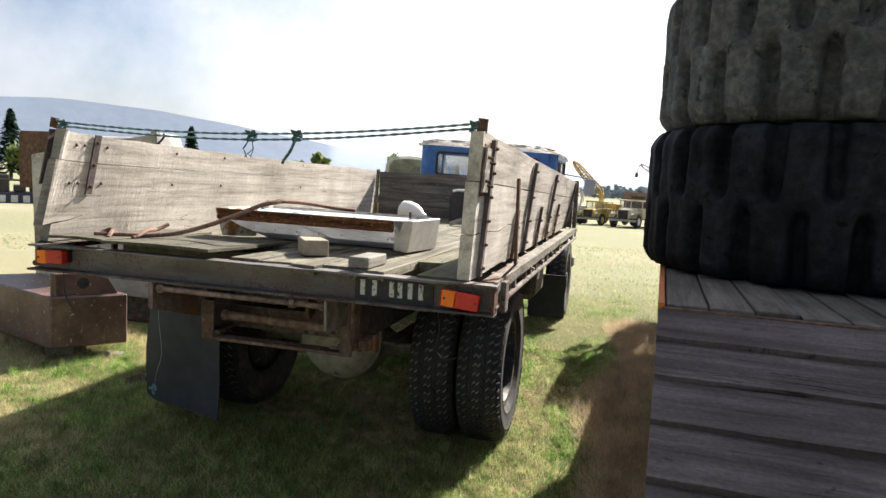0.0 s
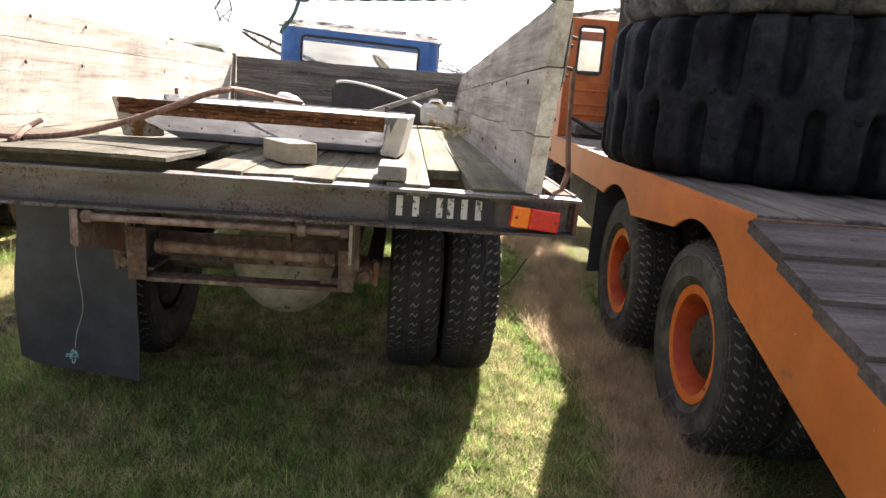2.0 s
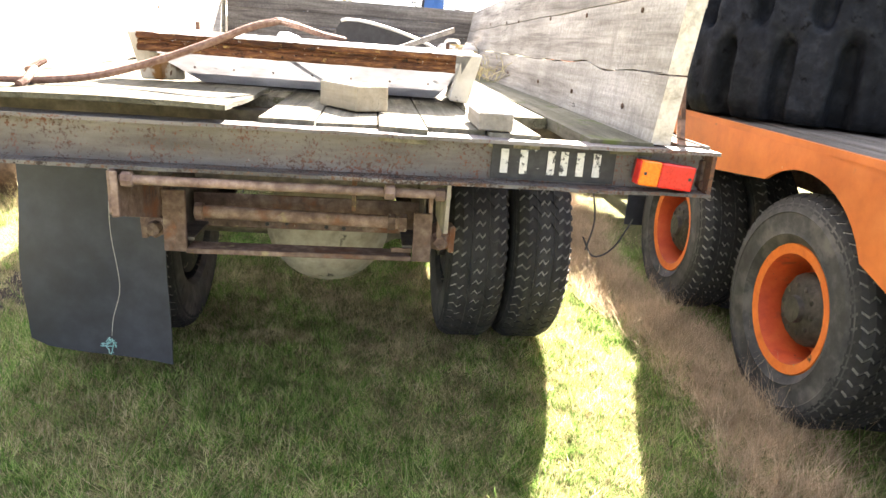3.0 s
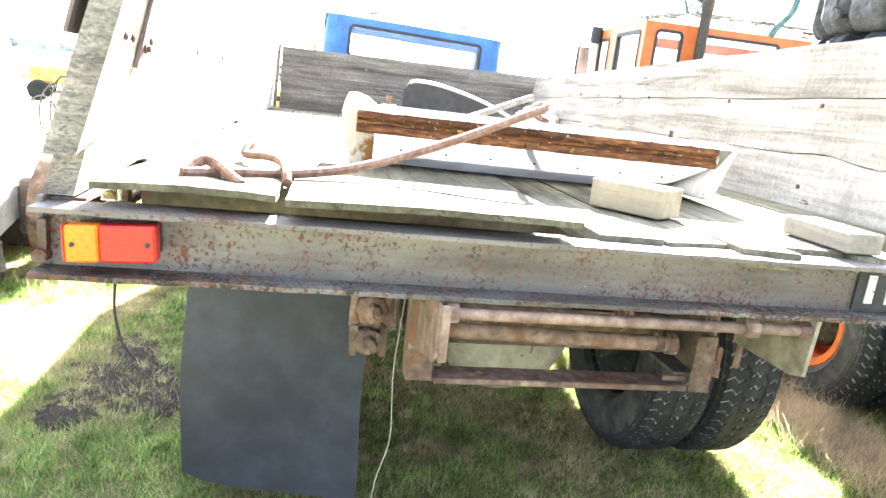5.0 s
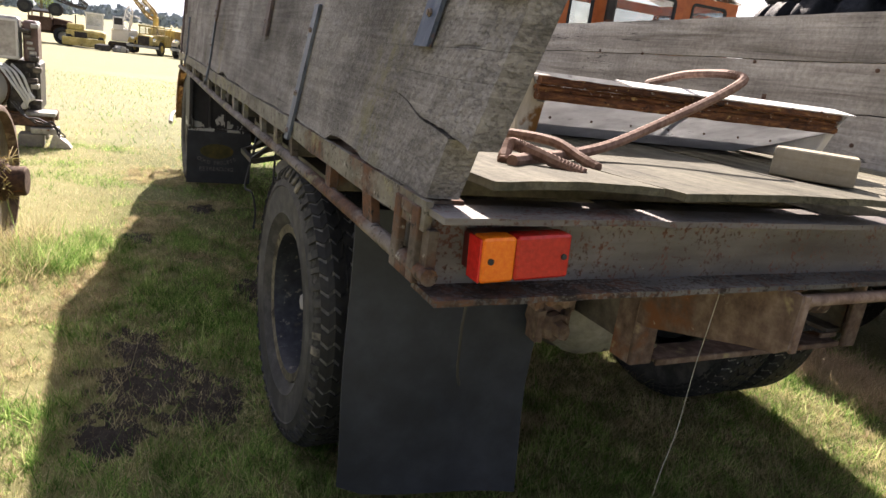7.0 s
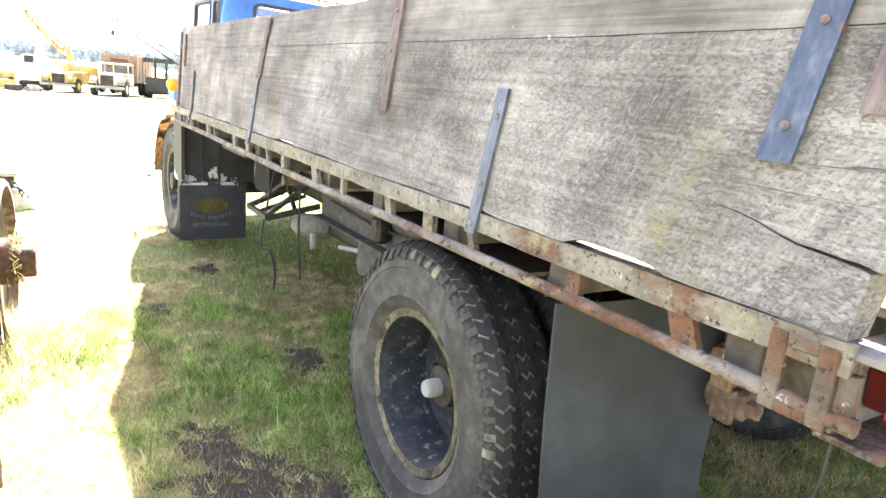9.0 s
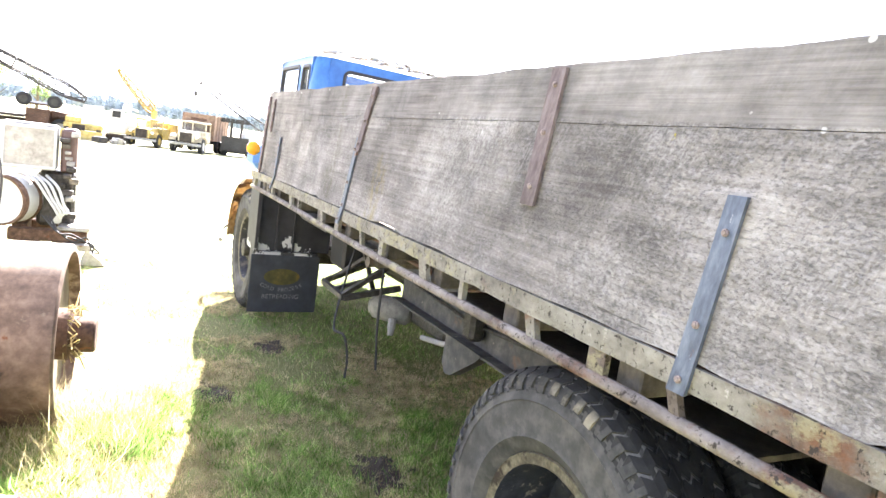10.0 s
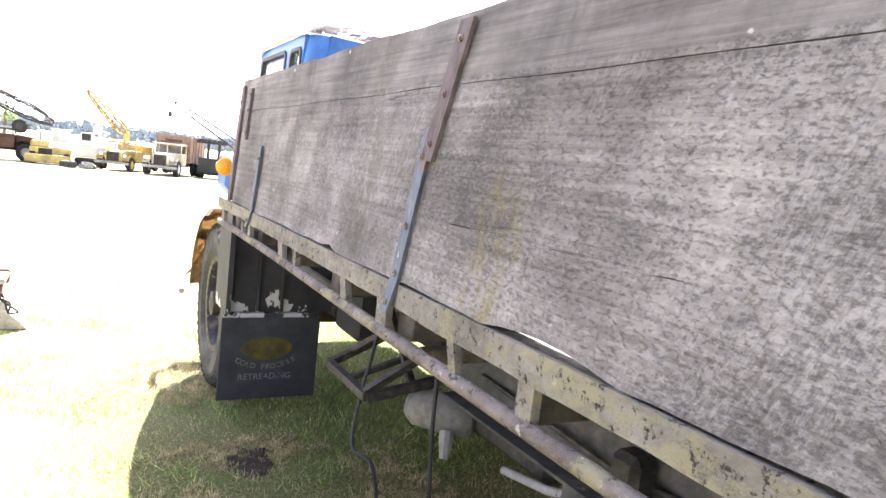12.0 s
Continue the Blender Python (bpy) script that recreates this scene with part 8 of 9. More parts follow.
solo("stone_slab", bm, "stone", "pale flat slab lying on the grass", "slab", m=pose(-2.34, 1.8, 0.01, 0, 0, 18))

# skid mounted engine with its fuel drum
eng = thing("engine_unit", "old stationary engine with a radiator and fuel drum on a skid", "engine", "old plant in the paddock", Matrix.Translation((-0.24, 0.05, 0)) @ Matrix.Diagonal((1, 1, 1.05, 1)))
rad = bx("radiator", (-2.7, -2.27, 6.9, 7.12, 0.79, 1.17), "steel", eng, "grey steel radiator cowl", 0.02)
for dims in ((-2.69, -2.28, 6.886, 6.8985, 1.13, 1.15), (-2.69, -2.28, 6.886, 6.8985, 0.8, 0.82), (-2.69, -2.67, 6.886, 6.8985, 0.822, 1.128), (-2.3, -2.28, 6.886, 6.8985, 0.822, 1.128)):
    bx("cowl_rib", dims, "grey_paint", rad)
DM = pose(-2.6, 6.98, 0.52, 0, 0, 68)
bm = bmesh.new()
lathe(bm, [(0.01, -0.175), (0.165, -0.17), (0.17, -0.185), (0.185, -0.19), (0.2, -0.18), (0.2, 0.34), (0.19, 0.36), (0.01, 0.365)], DM, 36)
part("fuel_drum", bm, "grey_paint", eng, "pale grey fuel drum", True)
bm = bmesh.new()
lathe(bm, [(0.188, -0.196), (0.206, -0.196), (0.206, -0.12), (0.2, -0.12)], DM, 36, True)
part("drum_band", bm, "rust", eng, "rusty band", True)
bm = bmesh.new()
lathe(bm, [(0.202, 0.05), (0.208, 0.06), (0.208, 0.1), (0.202, 0.11)], DM, 36, True)
part("drum_band", bm, "rust", eng, "rusty band", True)
bx("engine_block", (-2.42, -2.12, 7.02, 7.6, 0.3, 0.78), "grease", eng, "", 0.03)
bx("side_case", (-2.25, -2.12, 6.95, 7.3, 0.78, 1.15), "brown_box", eng, "", 0.02)
random.seed(91)
for k in range(16):
    x0, z0 = -2.26 + random.uniform(0, 0.1), 0.34 + 0.05 * k
    bx("fitting", (x0, x0 + random.uniform(0.03, 0.09), 6.82 + random.uniform(0, 0.12), 6.99, z0, z0 + random.uniform(0.02, 0.05)), random.choice(["grease", "grease", "steel", "chassis"]), eng, "", 0.006)
for k in range(4):
    pts = [(-2.56 + 0.07 * k, 6.97, 0.74), (-2.44 + 0.065 * k, 6.86 - 0.02 * k, 0.72 - 0.02 * k), (-2.33 + 0.045 * k, 6.8, 0.58 - 0.02 * k), (-2.25 + 0.03 * k, 6.78, 0.46), (-2.22, 6.8, 0.38 + 0.02 * k), (-2.28, 6.84, 0.36)]
    rod("white_hose", smooth_line(pts, 6), 0.012, "grey_paint", eng, "white hose")
for k in range(3):
    pts = [(-2.3 - 0.03 * k, 6.8, 0.42), (-2.22, 6.74 - 0.03 * k, 0.3), (-2.1, 6.72, 0.22 + 0.03 * k), (-2.0 + 0.05 * k, 6.74, 0.26 - 0.06 * k), (-1.95, 6.76, 0.12)]
    rod("thin_pipe", smooth_line(pts, 6), 0.007, "black", eng)
rod("exhaust_pipe", smooth_line([(-2.73, 6.95, 0.95), (-2.76, 6.88, 0.88), (-2.84, 6.85, 0.76), (-2.86, 6.86, 0.66), (-2.8, 6.9, 0.58)], 6), 0.032, "rust", eng, "rusty elbow pipe", 10)
bx("skid_beam", (-2.62, -2.0, 6.86, 6.98, 0.19, 0.29), "rust", eng, "", 0.01)
bx("skid_beam", (-2.62, -2.0, 7.4, 7.52, 0.19, 0.29), "rust", eng, "", 0.01)
bx("skid_beam", (-2.6, -2.48, 6.99, 7.39, 0.19, 0.31), "rust", eng, "", 0.01)
bx("skid_plate", (-2.24, -1.98, 6.82, 7.1, 0.295, 0.33), "steel", eng, "", 0.006)
bx("skid_plate", (-2.2, -1.96, 6.8, 7.02, 0.13, 0.186), "steel", eng, "", 0.006)
for x in (-2.52, -2.2):
    for y in (6.9, 7.46):
        bx("skid_foot", (x - 0.11, x + 0.11, y - 0.09, y + 0.09, 0.0, 0.125), "stone", eng, "", 0.01)
bm = bmesh.new()
hexa(bm, [(-2.05, 6.8, 0), (-2.0, 6.8, 0.15), (-2.05, 6.96, 0), (-2.0, 6.96, 0.15), (-1.84, 6.8, 0), (-1.88, 6.8, 0.05), (-1.84, 6.96, 0), (-1.88, 6.96, 0.05)], None, 0.006)
part("skid_toe", bm, "steel", eng)


# ---- vehicles across the paddock ----
def far_wheel(parent, x, y, z, r, w, hub="grey_paint"):
    wh = new("wheel")
    wh.parent = parent
    wh.matrix_basis = pose(x, y, z)
    bm = bmesh.new()
    lathe(bm, [(r * 0.55, w * 0.4), (r * 0.6, w * 0.5), (r * 0.92, w * 0.5), (r, w * 0.35), (r, -w * 0.35), (r * 0.92, -w * 0.5), (r * 0.6, -w * 0.5), (r * 0.55, -w * 0.4)], Matrix(), 24)
    part("tyre", bm, "rubber", wh, "", True)
    bm = bmesh.new()
    lathe(bm, [(r * 0.57, -w * 0.42), (r * 0.57, w * 0.42), (r * 0.5, w * 0.3), (r * 0.2, w * 0.35), (0.01, w * 0.4)], Matrix(), 18)
    part("rim", bm, hub, wh, "", True)


def lattice(name, p0, p1, w0, w1, n, material, parent, th=0.035):
    """A four-cornered lattice boom from p0 to p1."""
    p0, p1 = Vector(p0), Vector(p1)
    d = (p1 - p0).normalized()
    a = d.cross(Vector((0, 1, 0))).normalized()
    b = d.cross(a)
    bm = bmesh.new()
    rings = []
    for k in range(n + 1):
        u = k / n
        w = w0 + (w1 - w0) * u
        w *= min(1, 0.35 + 5 * min(u, 1 - u))
        c = p0.lerp(p1, u)
        rings.append([c + a * sa * w + b * sb * w for sa, sb in ((1, 1), (1, -1), (-1, -1), (-1, 1))])
    for i in range(4):
        tube(bm, [r[i] for r in rings], th, 5)
    for k in range(n):
        for i in range(4):
            j = (i + 1) % 4
            s, e = (rings[k][i], rings[k + 1][j]) if k % 2 else (rings[k][j], rings[k + 1][i])
            tube(bm, [s, e], th * 0.55, 4, 0, False)
        if k % 3 == 0:
            for i in range(4):
                tube(bm, [rings[k][i], rings[k][(i + 1) % 4]], th * 0.7, 4, 0, False)
    return part(name, bm, material, parent)


def lorry(label, m, L, W_, nose, cab_mat, nose_mat, body, wheels=2, cab_h=1.75, group="old vehicles across the paddock"):
    """A bonneted lorry seen from afar, its front toward local -y. body: 'crate', 'canvas', 'crane' or ''."""
    t = thing("old_lorry", label, "lorry", group, m)
    h = W_ / 2
    bx("chassis", (-h * 0.45, h * 0.45, 0.1, L, 0.5, 0.72), "army", t)
    if nose:
        bm = bmesh.new()
        hexa(bm, [(-h * 0.5, 0.0, 0.6), (-h * 0.42, 0.05, 1.22), (-h * 0.6, nose, 0.6), (-h * 0.55, nose, 1.32), (h * 0.5, 0.0, 0.6), (h * 0.42, 0.05, 1.22), (h * 0.6, nose, 0.6), (h * 0.55, nose, 1.32)], None, 0.06)
        part("bonnet", bm, nose_mat, t)
        bx("grille", (-h * 0.36, h * 0.36, -0.03, 0.0, 0.62, 1.16), "army", t, "", 0.02)
        for s in (-1, 1):
            bm = bmesh.new()
            fr_ = []
            for k in range(9):
                a = radians(20 + 150 * k / 8)
                fr_.append([bm.verts.new((s * x, 0.5 - math.cos(a) * 0.62, 0.48 + math.sin(a) * 0.56)) for x in (h * 0.55, h * 0.98)])
            for p, q in zip(fr_, fr_[1:]):
                bm.faces.new((p[0], p[1], q[1], q[0]))
            bmesh.ops.solidify(bm, geom=bm.faces[:], thickness=0.03)
            part("fender", bm, nose_mat, t, "", True)
            bm = bmesh.new()
            lathe(bm, [(0.05, 0.12), (0.1, 0.02), (0.11, 0.0), (0.01, -0.02)], pose(s * h * 0.68, -0.02, 0.98, 0, 0, 90), 14)
            part("headlamp", bm, "chrome", t, "", True)
    bx("bumper", (-h, h, -0.18, -0.1, 0.42, 0.58), "steel", t, "", 0.02)
    c0 = nose
    bm = bmesh.new()
    box(bm, -h * 0.86, h * 0.86, c0, c0 + 1.1, 0.6, 1.3, None, 0.03)
    for x in (-h * 0.84, h * 0.78):
        for y in (c0 + 0.05, c0 + 1.02):
            box(bm, x, x + h * 0.06, y, y + 0.06, 1.3, cab_h)
    box(bm, -h * 0.88, h * 0.88, c0 - 0.04, c0 + 1.12, cab_h, cab_h + 0.1, None, 0.04)
    box(bm, -0.03, 0.03, c0 + 0.02, c0 + 0.06, 1.3, cab_h)
    part("cab", bm, cab_mat, t)
    pane("windscreen", [(-h * 0.8, c0 + 0.04, 1.3), (h * 0.8, c0 + 0.04, 1.3), (h * 0.8, c0 + 0.04, cab_h), (-h * 0.8, c0 + 0.04, cab_h)], t)
    b0 = c0 + 1.2
    if body == "crate":
        bx("body_box", (-h, h, b0, L, 0.78, 2.35), "crate", t, "brown timber body", 0.02)
        for k in range(6):
            y = b0 + (L - b0) * k / 5
            for s in (-1, 1):
                bx("body_post", (s * (h + 0.015) - 0.015, s * (h + 0.015) + 0.015, y - 0.04, y + 0.04, 0.78, 2.35), "crate", t)
        bx("sign_board", (-h * 0.5, h * 0.5, b0 - 0.03, b0 - 0.004, 1.95, 2.1), "rust", t)
    if body == "crane":
        bx("bed", (-h, h, b0, L, 0.74, 0.9), "yellow", t)
        bx("winch_house", (-h * 0.9, h * 0.9, b0 + 0.4, b0 + 1.5, 0.9, 1.7), "yellow", t, "", 0.04)
        bx("mast", (-0.55, -0.25, b0 + 0.25, b0 + 0.6, 0.9, 2.5), "yellow", t, "yellow crane mast", 0.03)
    if body == "flat":
        bx("bed", (-h, h, b0, L, 0.78, 0.92), "army", t)
    for y in [0.5] + [L - 0.9 - 0.95 * k for k in range(wheels - 1)]:
        for s in (-1, 1):
            far_wheel(t, s * (h - 0.14), y, 0.45, 0.45, 0.26, "yellow" if cab_mat == "yellow" else "grey_paint")
    return t


# yellow crane lorry, brown bodied lorry, and a black loading crane
yl = lorry("yellow bonneted lorry with a small crane", pose(-0.5, 40.0, ground_z(0, 40), 0, 0, -25) @ Matrix.Scale(0.82, 4), 5.6, 2.1, 1.25, "yellow", "yellow", "crane", 2)
lattice("jib", (-0.4, 2.9, 2.3), (-2.6, 1.9, 4.9), 0.3, 0.16, 9, "yellow_dark", yl, 0.07)
lorry("buff nosed lorry with a brown timber body", pose(1.65, 39.0, ground_z(0, 39) - 0.02, 0, 0, -22) @ Matrix.Scale(0.93, 4), 5.8, 1.9, 1.2, "buff", "buff", "crate", 3)
bk = thing("loading_crane", "black tracked crane with a long lattice jib", "crane", "old vehicles across the paddock", pose(4.75, 42.0, ground_z(0, 42)))
bx("undercarriage", (-0.95, 1.2, -0.8, 0.8, 0.2, 0.75), "lattice", bk, "", 0.03)
for s in (-0.7, 0.9):
    for y in (-0.5, 0.5):
        far_wheel(bk, s, y, 0.36, 0.36, 0.3)
bx("house", (0.3, 2.2, -0.7, 0.7, 0.85, 1.45), "grey_paint", bk, "pale grey engine house", 0.08)
bm = bmesh.new()
for x in (-0.35, 0.25):
    box(bm, x, x + 0.12, -0.1, 0.1, 0.75, 2.0)
for k in range(6):
    box(bm, -0.9 + 0.28 * k, -0.7 + 0.28 * k, -0.2, 0.2, 1.95, 2.2)
box(bm, -0.95, 0.75, -0.06, 0.06, 2.0, 2.08)
part("gantry", bm, "lattice", bk)
lattice("jib", (2.2, 0, 1.5), (-2.3, 0, 4.05), 0.26, 0.12, 12, "lattice", bk, 0.03)
rod("hook_rope", [(-2.3, 0, 4.0), (-2.45, 0, 3.5)], 0.02, "lattice", bk)
bx("hook_block", (-2.55, -2.35, -0.08, 0.08, 3.2, 3.5), "lattice", bk, "", 0.04)
bx("front_basket", (-0.95, 0.6, -1.0, -0.95, 0.35, 1.15), "lattice", bk)

# yellow loader with a white cab, white machine behind, scrap heap
ld = thing("yellow_loader", "yellow loader with a white cab", "loader", "old vehicles across the paddock", pose(-3.3, 41.0, ground_z(0, 41)))
bx("body", (-0.9, 0.95, -0.5, 1.6, 0.5, 0.85), "yellow", ld, "", 0.06)
bx("engine_bay", (-0.85, -0.1, -0.4, 1.4, 0.85, 1.15), "yellow", ld, "", 0.05)
bx("grille", (-0.5, 0.1, -0.53, -0.502, 0.42, 0.78), "army", ld, "", 0.01)
bx("blade", (-1.05, 0.95, -0.95, -0.88, 0.08, 0.5), "yellow", ld, "", 0.03)
for x in (-0.7, 0.0, 0.6):
    bx("blade_arm", (x, x + 0.1, -0.88, -0.5, 0.3, 0.42), "army", ld)
bm = bmesh.new()
box(bm, 0.0, 0.85, 0.2, 1.2, 0.95, 1.15)
for x in (0.0, 0.79):
    for y in (0.2, 1.14):
        box(bm, x, x + 0.06, y, y + 0.06, 1.15, 1.75)
box(bm, -0.04, 0.9, 0.15, 1.25, 1.75, 1.83)
part("cab", bm, "plastic", ld, "white cab")
bx("cab_back", (0.06, 0.79, 1.14, 1.2, 1.15, 1.75), "plastic", ld)
bx("exhaust_pipe", (-0.5, -0.44, 0.2, 0.26, 1.15, 1.6), "army", ld)
bx("side_step", (-0.9, 0.9, -0.62, -0.54, 0.3, 0.4), "army", ld)
pane("cab_window", [(0.06, 0.22, 1.15), (0.79, 0.22, 1.15), (0.79, 0.22, 1.75), (0.06, 0.22, 1.75)], ld)
for x in (-0.75, 0.75):
    for y in (-0.2, 1.2):
        far_wheel(ld, x, y, 0.38, 0.38, 0.26, "yellow")
wm = thing("white_excavator", "white excavator with a raised arm", "excavator", "old vehicles across the paddock", pose(-1.45, 43.0, ground_z(0, 43)) @ Matrix.Scale(0.8, 4))
bx("tracks", (-1.0, 1.0, -0.7, 0.9, 0.0, 0.55), "army", wm, "", 0.1)
bx("house", (-0.8, 0.9, -0.6, 1.2, 0.62, 1.5), "plastic", wm, "", 0.06)
bx("cab", (-0.7, 0.0, -0.8, 0.1, 1.4, 2.3), "plastic", wm, "", 0.05)
bx("cab_glass", (-0.62, -0.08, -0.82, -0.805, 1.75, 2.2), "black", wm)
bx("counterweight", (0.3, 0.95, -0.65, 1.0, 0.7, 1.35), "grey_paint", wm, "", 0.05)
lattice("gantry", (0.2, 0.2, 1.5), (0.4, 0.2, 3.1), 0.3, 0.2, 5, "plastic", wm, 0.04)
rod("arm", [(0.3, -0.5, 1.2), (0.5, -0.8, 2.5), (1.0, -1.0, 2.35)], 0.09, "plastic", wm, "", 6)
random.seed(101)
for k in range(12):
    bm = bmesh.new()
    s = random.uniform(0.12, 0.28)
    box(bm, -s, s, -s * 0.7, s * 0.7, 0, s * 1.2, None, 0.03, 0.05)
    x, y = -1.9 + random.uniform(-0.7, 0.6), 39.2 + random.uniform(-0.5, 0.5)
    solo("scrap_part", bm, random.choice(["grease", "steel", "rust"]), "rusty machine part lying in the grass", "scrap", "scrap parts in the grass", m=pose(x, y, ground_z(x, y) - 0.01, random.uniform(-8, 8), random.uniform(-8, 8), random.uniform(0, 180)))

# dark lorry with a lattice boom and a kart frame on its bed
bl = lorry("dark red flat lorry carrying a crane boom", pose(-3.9, 42.5, ground_z(0, 42), 0, 0, 90), 5.4, 2.0, 1.0, "rust", "rust", "flat", 2, 1.5)
lattice("boom", (0.3, -0.6, 2.1), (-0.2, 6.2, 4.9), 0.36, 0.22, 12, "lattice", bl, 0.05)
for y in (1.2, 2.6):
    for x in (-0.7, -0.1):
        far_wheel(bl, x - 0.3, y - 0.4, 1.75, 0.34, 0.14, "lattice")
rod("kart_frame", [(-0.7, 0.5, 1.6), (-0.7, 2.4, 1.6), (-0.2, 2.4, 1.65), (-0.2, 0.5, 1.65)], 0.05, "grey_paint", bl, "", 6)

# canvas backed army lorry, its tail toward the flatbed
ay = thing("army_truck", "army truck with a pale canvas tilt and drab body", "truck", "old vehicles across the paddock", pose(-7.45, 24.8, ground_z(-7.4, 24.8) - 0.05, 0, 0, -6))
bx("tray", (-1.1, 1.1, 0, 3.4, 0.95, 1.55), "army", ay, "drab brown tray", 0.02)
bx("tailgate", (-1.08, 1.08, -0.05, -0.004, 1.0, 1.52), "army", ay, "", 0.015)
for k in range(7):
    bx("tray_rib", (1.1, 1.14, 0.15 + 0.5 * k, 0.25 + 0.5 * k, 0.95, 1.6), "army", ay)
bm = bmesh.new()
ring = [(-1.1, 1.5), (-1.12, 2.2), (-1.08, 2.75), (-0.85, 2.98), (0, 3.05), (0.85, 2.98), (1.08, 2.75), (1.12, 2.2), (1.1, 1.5)]
rows_c = [[bm.verts.new((x + 0.02 * math.sin(i * 2.1), 0.02 + 0.48 * i, z + (0.03 if i % 2 else -0.01))) for x, z in ring] for i in range(8)]
for p, q in zip(rows_c, rows_c[1:]):
    for k in range(len(ring) - 1):
        bm.faces.new((p[k], p[k + 1], q[k + 1], q[k]))
bmesh.ops.solidify(bm, geom=bm.faces[:], thickness=0.02)
part("canvas_tilt", bm, "canvas_pale", ay, "pale bleached canvas tilt", True)
bm = bmesh.new()
bm.faces.new([bm.verts.new((x * 0.9, 0.1, 1.52 if z < 1.6 else z - 0.12)) for x, z in ring])
bmesh.ops.solidify(bm, geom=bm.faces[:], thickness=0.02)
part("rear_curtain", bm, "canvas_grey", ay, "pale grey canvas curtain", True)
bx("chassis", (-0.5, 0.5, 0.1, 5.5, 0.6, 0.93), "army", ay)
bx("cab", (-0.95, 0.95, 3.6, 4.8, 0.8, 2.1), "army", ay, "", 0.08)
for x in (-0.85, 0.85):
    for y in (0.75, 4.4):
        far_wheel(ay, x, y, 0.5, 0.5, 0.3, "army")
for x in (-0.4, 0.15, 0.5):
    bm = bmesh.new()
    lathe(bm, [(0.1, 0), (0.1, 0.04), (0.01, 0.06)], pose(x, -0.01, 0.72, 0, 0, -90), 12)
    part("tail_lamp", bm, "grey_paint", ay, "", True)

# tractor and pale lorries further left
tr = thing("farm_tractor", "small yellow farm tractor with big rear tyres", "tractor", "old vehicles across the paddock", pose(-9.45, 25.2, ground_z(-9.45, 25.2), 0, 0, -75))
bx("bonnet", (-0.28, 0.28, -1.6, 0.0, 0.6, 1.15), "yellow", tr, "", 0.06)
bx("gearbox", (-0.3, 0.3, 0.0, 0.8, 0.45, 0.9), "army", tr, "", 0.05)
bx("seat", (-0.22, 0.22, 0.45, 0.8, 1.1, 1.2), "army", tr, "", 0.03)
bx("seat_back", (-0.22, 0.22, 0.8, 0.85, 1.15, 1.5), "army", tr, "", 0.02)
rod("steering_post", [(0, -0.05, 1.1), (0, 0.2, 1.5)], 0.03, "army", tr)
for x in (-0.65, 0.65):
    far_wheel(tr, x, 0.4, 0.62, 0.62, 0.32, "yellow")
    far_wheel(tr, x * 0.8, -1.3, 0.35, 0.35, 0.18, "yellow")
for i, (x, y, a) in enumerate(((-12.4, 32.5, 160), (-14.6, 33.5, 170))):
    t = lorry("pale cream forward lorry", pose(x, y, ground_z(x, y), 0, 0, a - 150), 4.6, 1.8, 0.0, "plastic", "plastic", "flat", 2, 1.75)
bm = bmesh.new()
hexa(bm, [(-1.2, 0, 0.4), (-1.4, 0, 1.9), (-1.2, 1.6, 0.4), (-1.4, 1.6, 1.9), (0.6, 0, 0.3), (0.9, 0, 1.6), (0.6, 1.6, 0.3), (0.9, 1.6, 1.6)], None, 0.03)
solo("scrap_hopper", bm, "crate", "rusty tilted steel hopper among the vehicles", "hopper", m=pose(-13.2, 26, ground_z(-13.2, 26)))

# long dark machine with a lettered panel, far off
pn = thing("signed_trailer", "dark machinery trailer with a navy lettered panel", "trailer", "old vehicles across the paddock", pose(-27.6, 22.0, -0.55, 0, 0, 50))
bx("panel", (-1.0, 3.2, 0, 0.08, 0.05, 0.62), "dark_navy", pn, "navy panel with pale letters")
for k in range(4):
    bx("letter_bar", (0.5 + 0.5 * k, 0.78 + 0.5 * k, -0.012, -0.003, 0.16, 0.5), "grey_paint", pn)
bx("deck", (-1.0, 3.2, 0.08, 2.0, 0.5, 0.64), "lattice", pn)
for k in range(6):
    bx("machine_box", (-0.9 + 0.68 * k, -0.4 + 0.68 * k, 0.3, 1.4, 0.642, 1.0 + 0.25 * ((k * 7) % 3)), "lattice", pn, "", 0.04)
rod("frame_tube", [(-1.0, 0.2, 1.25), (3.2, 0.2, 1.22)], 0.05, "lattice", pn)

# orange machine with a grey fan blade, beyond the cabs
fm = thing("fan_machine", "orange machine with an upright grey fan blade", "machine", "old plant in the paddock", pose(5.15, 13.5, ground_z(5.15, 13.5)))
bx("base", (-0.7, 1.0, -0.6, 0.8, 0.0, 1.5), "rust", fm, "", 0.05)
bm = bmesh.new()
lathe(bm, [(0.02, -0.5), (0.3, -0.45), (0.42, 0), (0.4, 0.5), (0.02, 0.6)], pose(0.25, 0, 1.85), 20)
part("cowl", bm, "orange", fm, "round orange cowl", True)
bm = bmesh.new()
hexa(bm, [(-0.2, -0.7, 1.75), (-0.28, -0.72, 2.75), (-0.2, -0.68, 1.75), (-0.28, -0.7, 2.75), (0.02, -0.7, 1.75), (-0.2, -0.72, 2.8), (0.02, -0.68, 1.75), (-0.2, -0.7, 2.8)], None, 0.008)
part("fan_blade", bm, "grey_paint", fm)

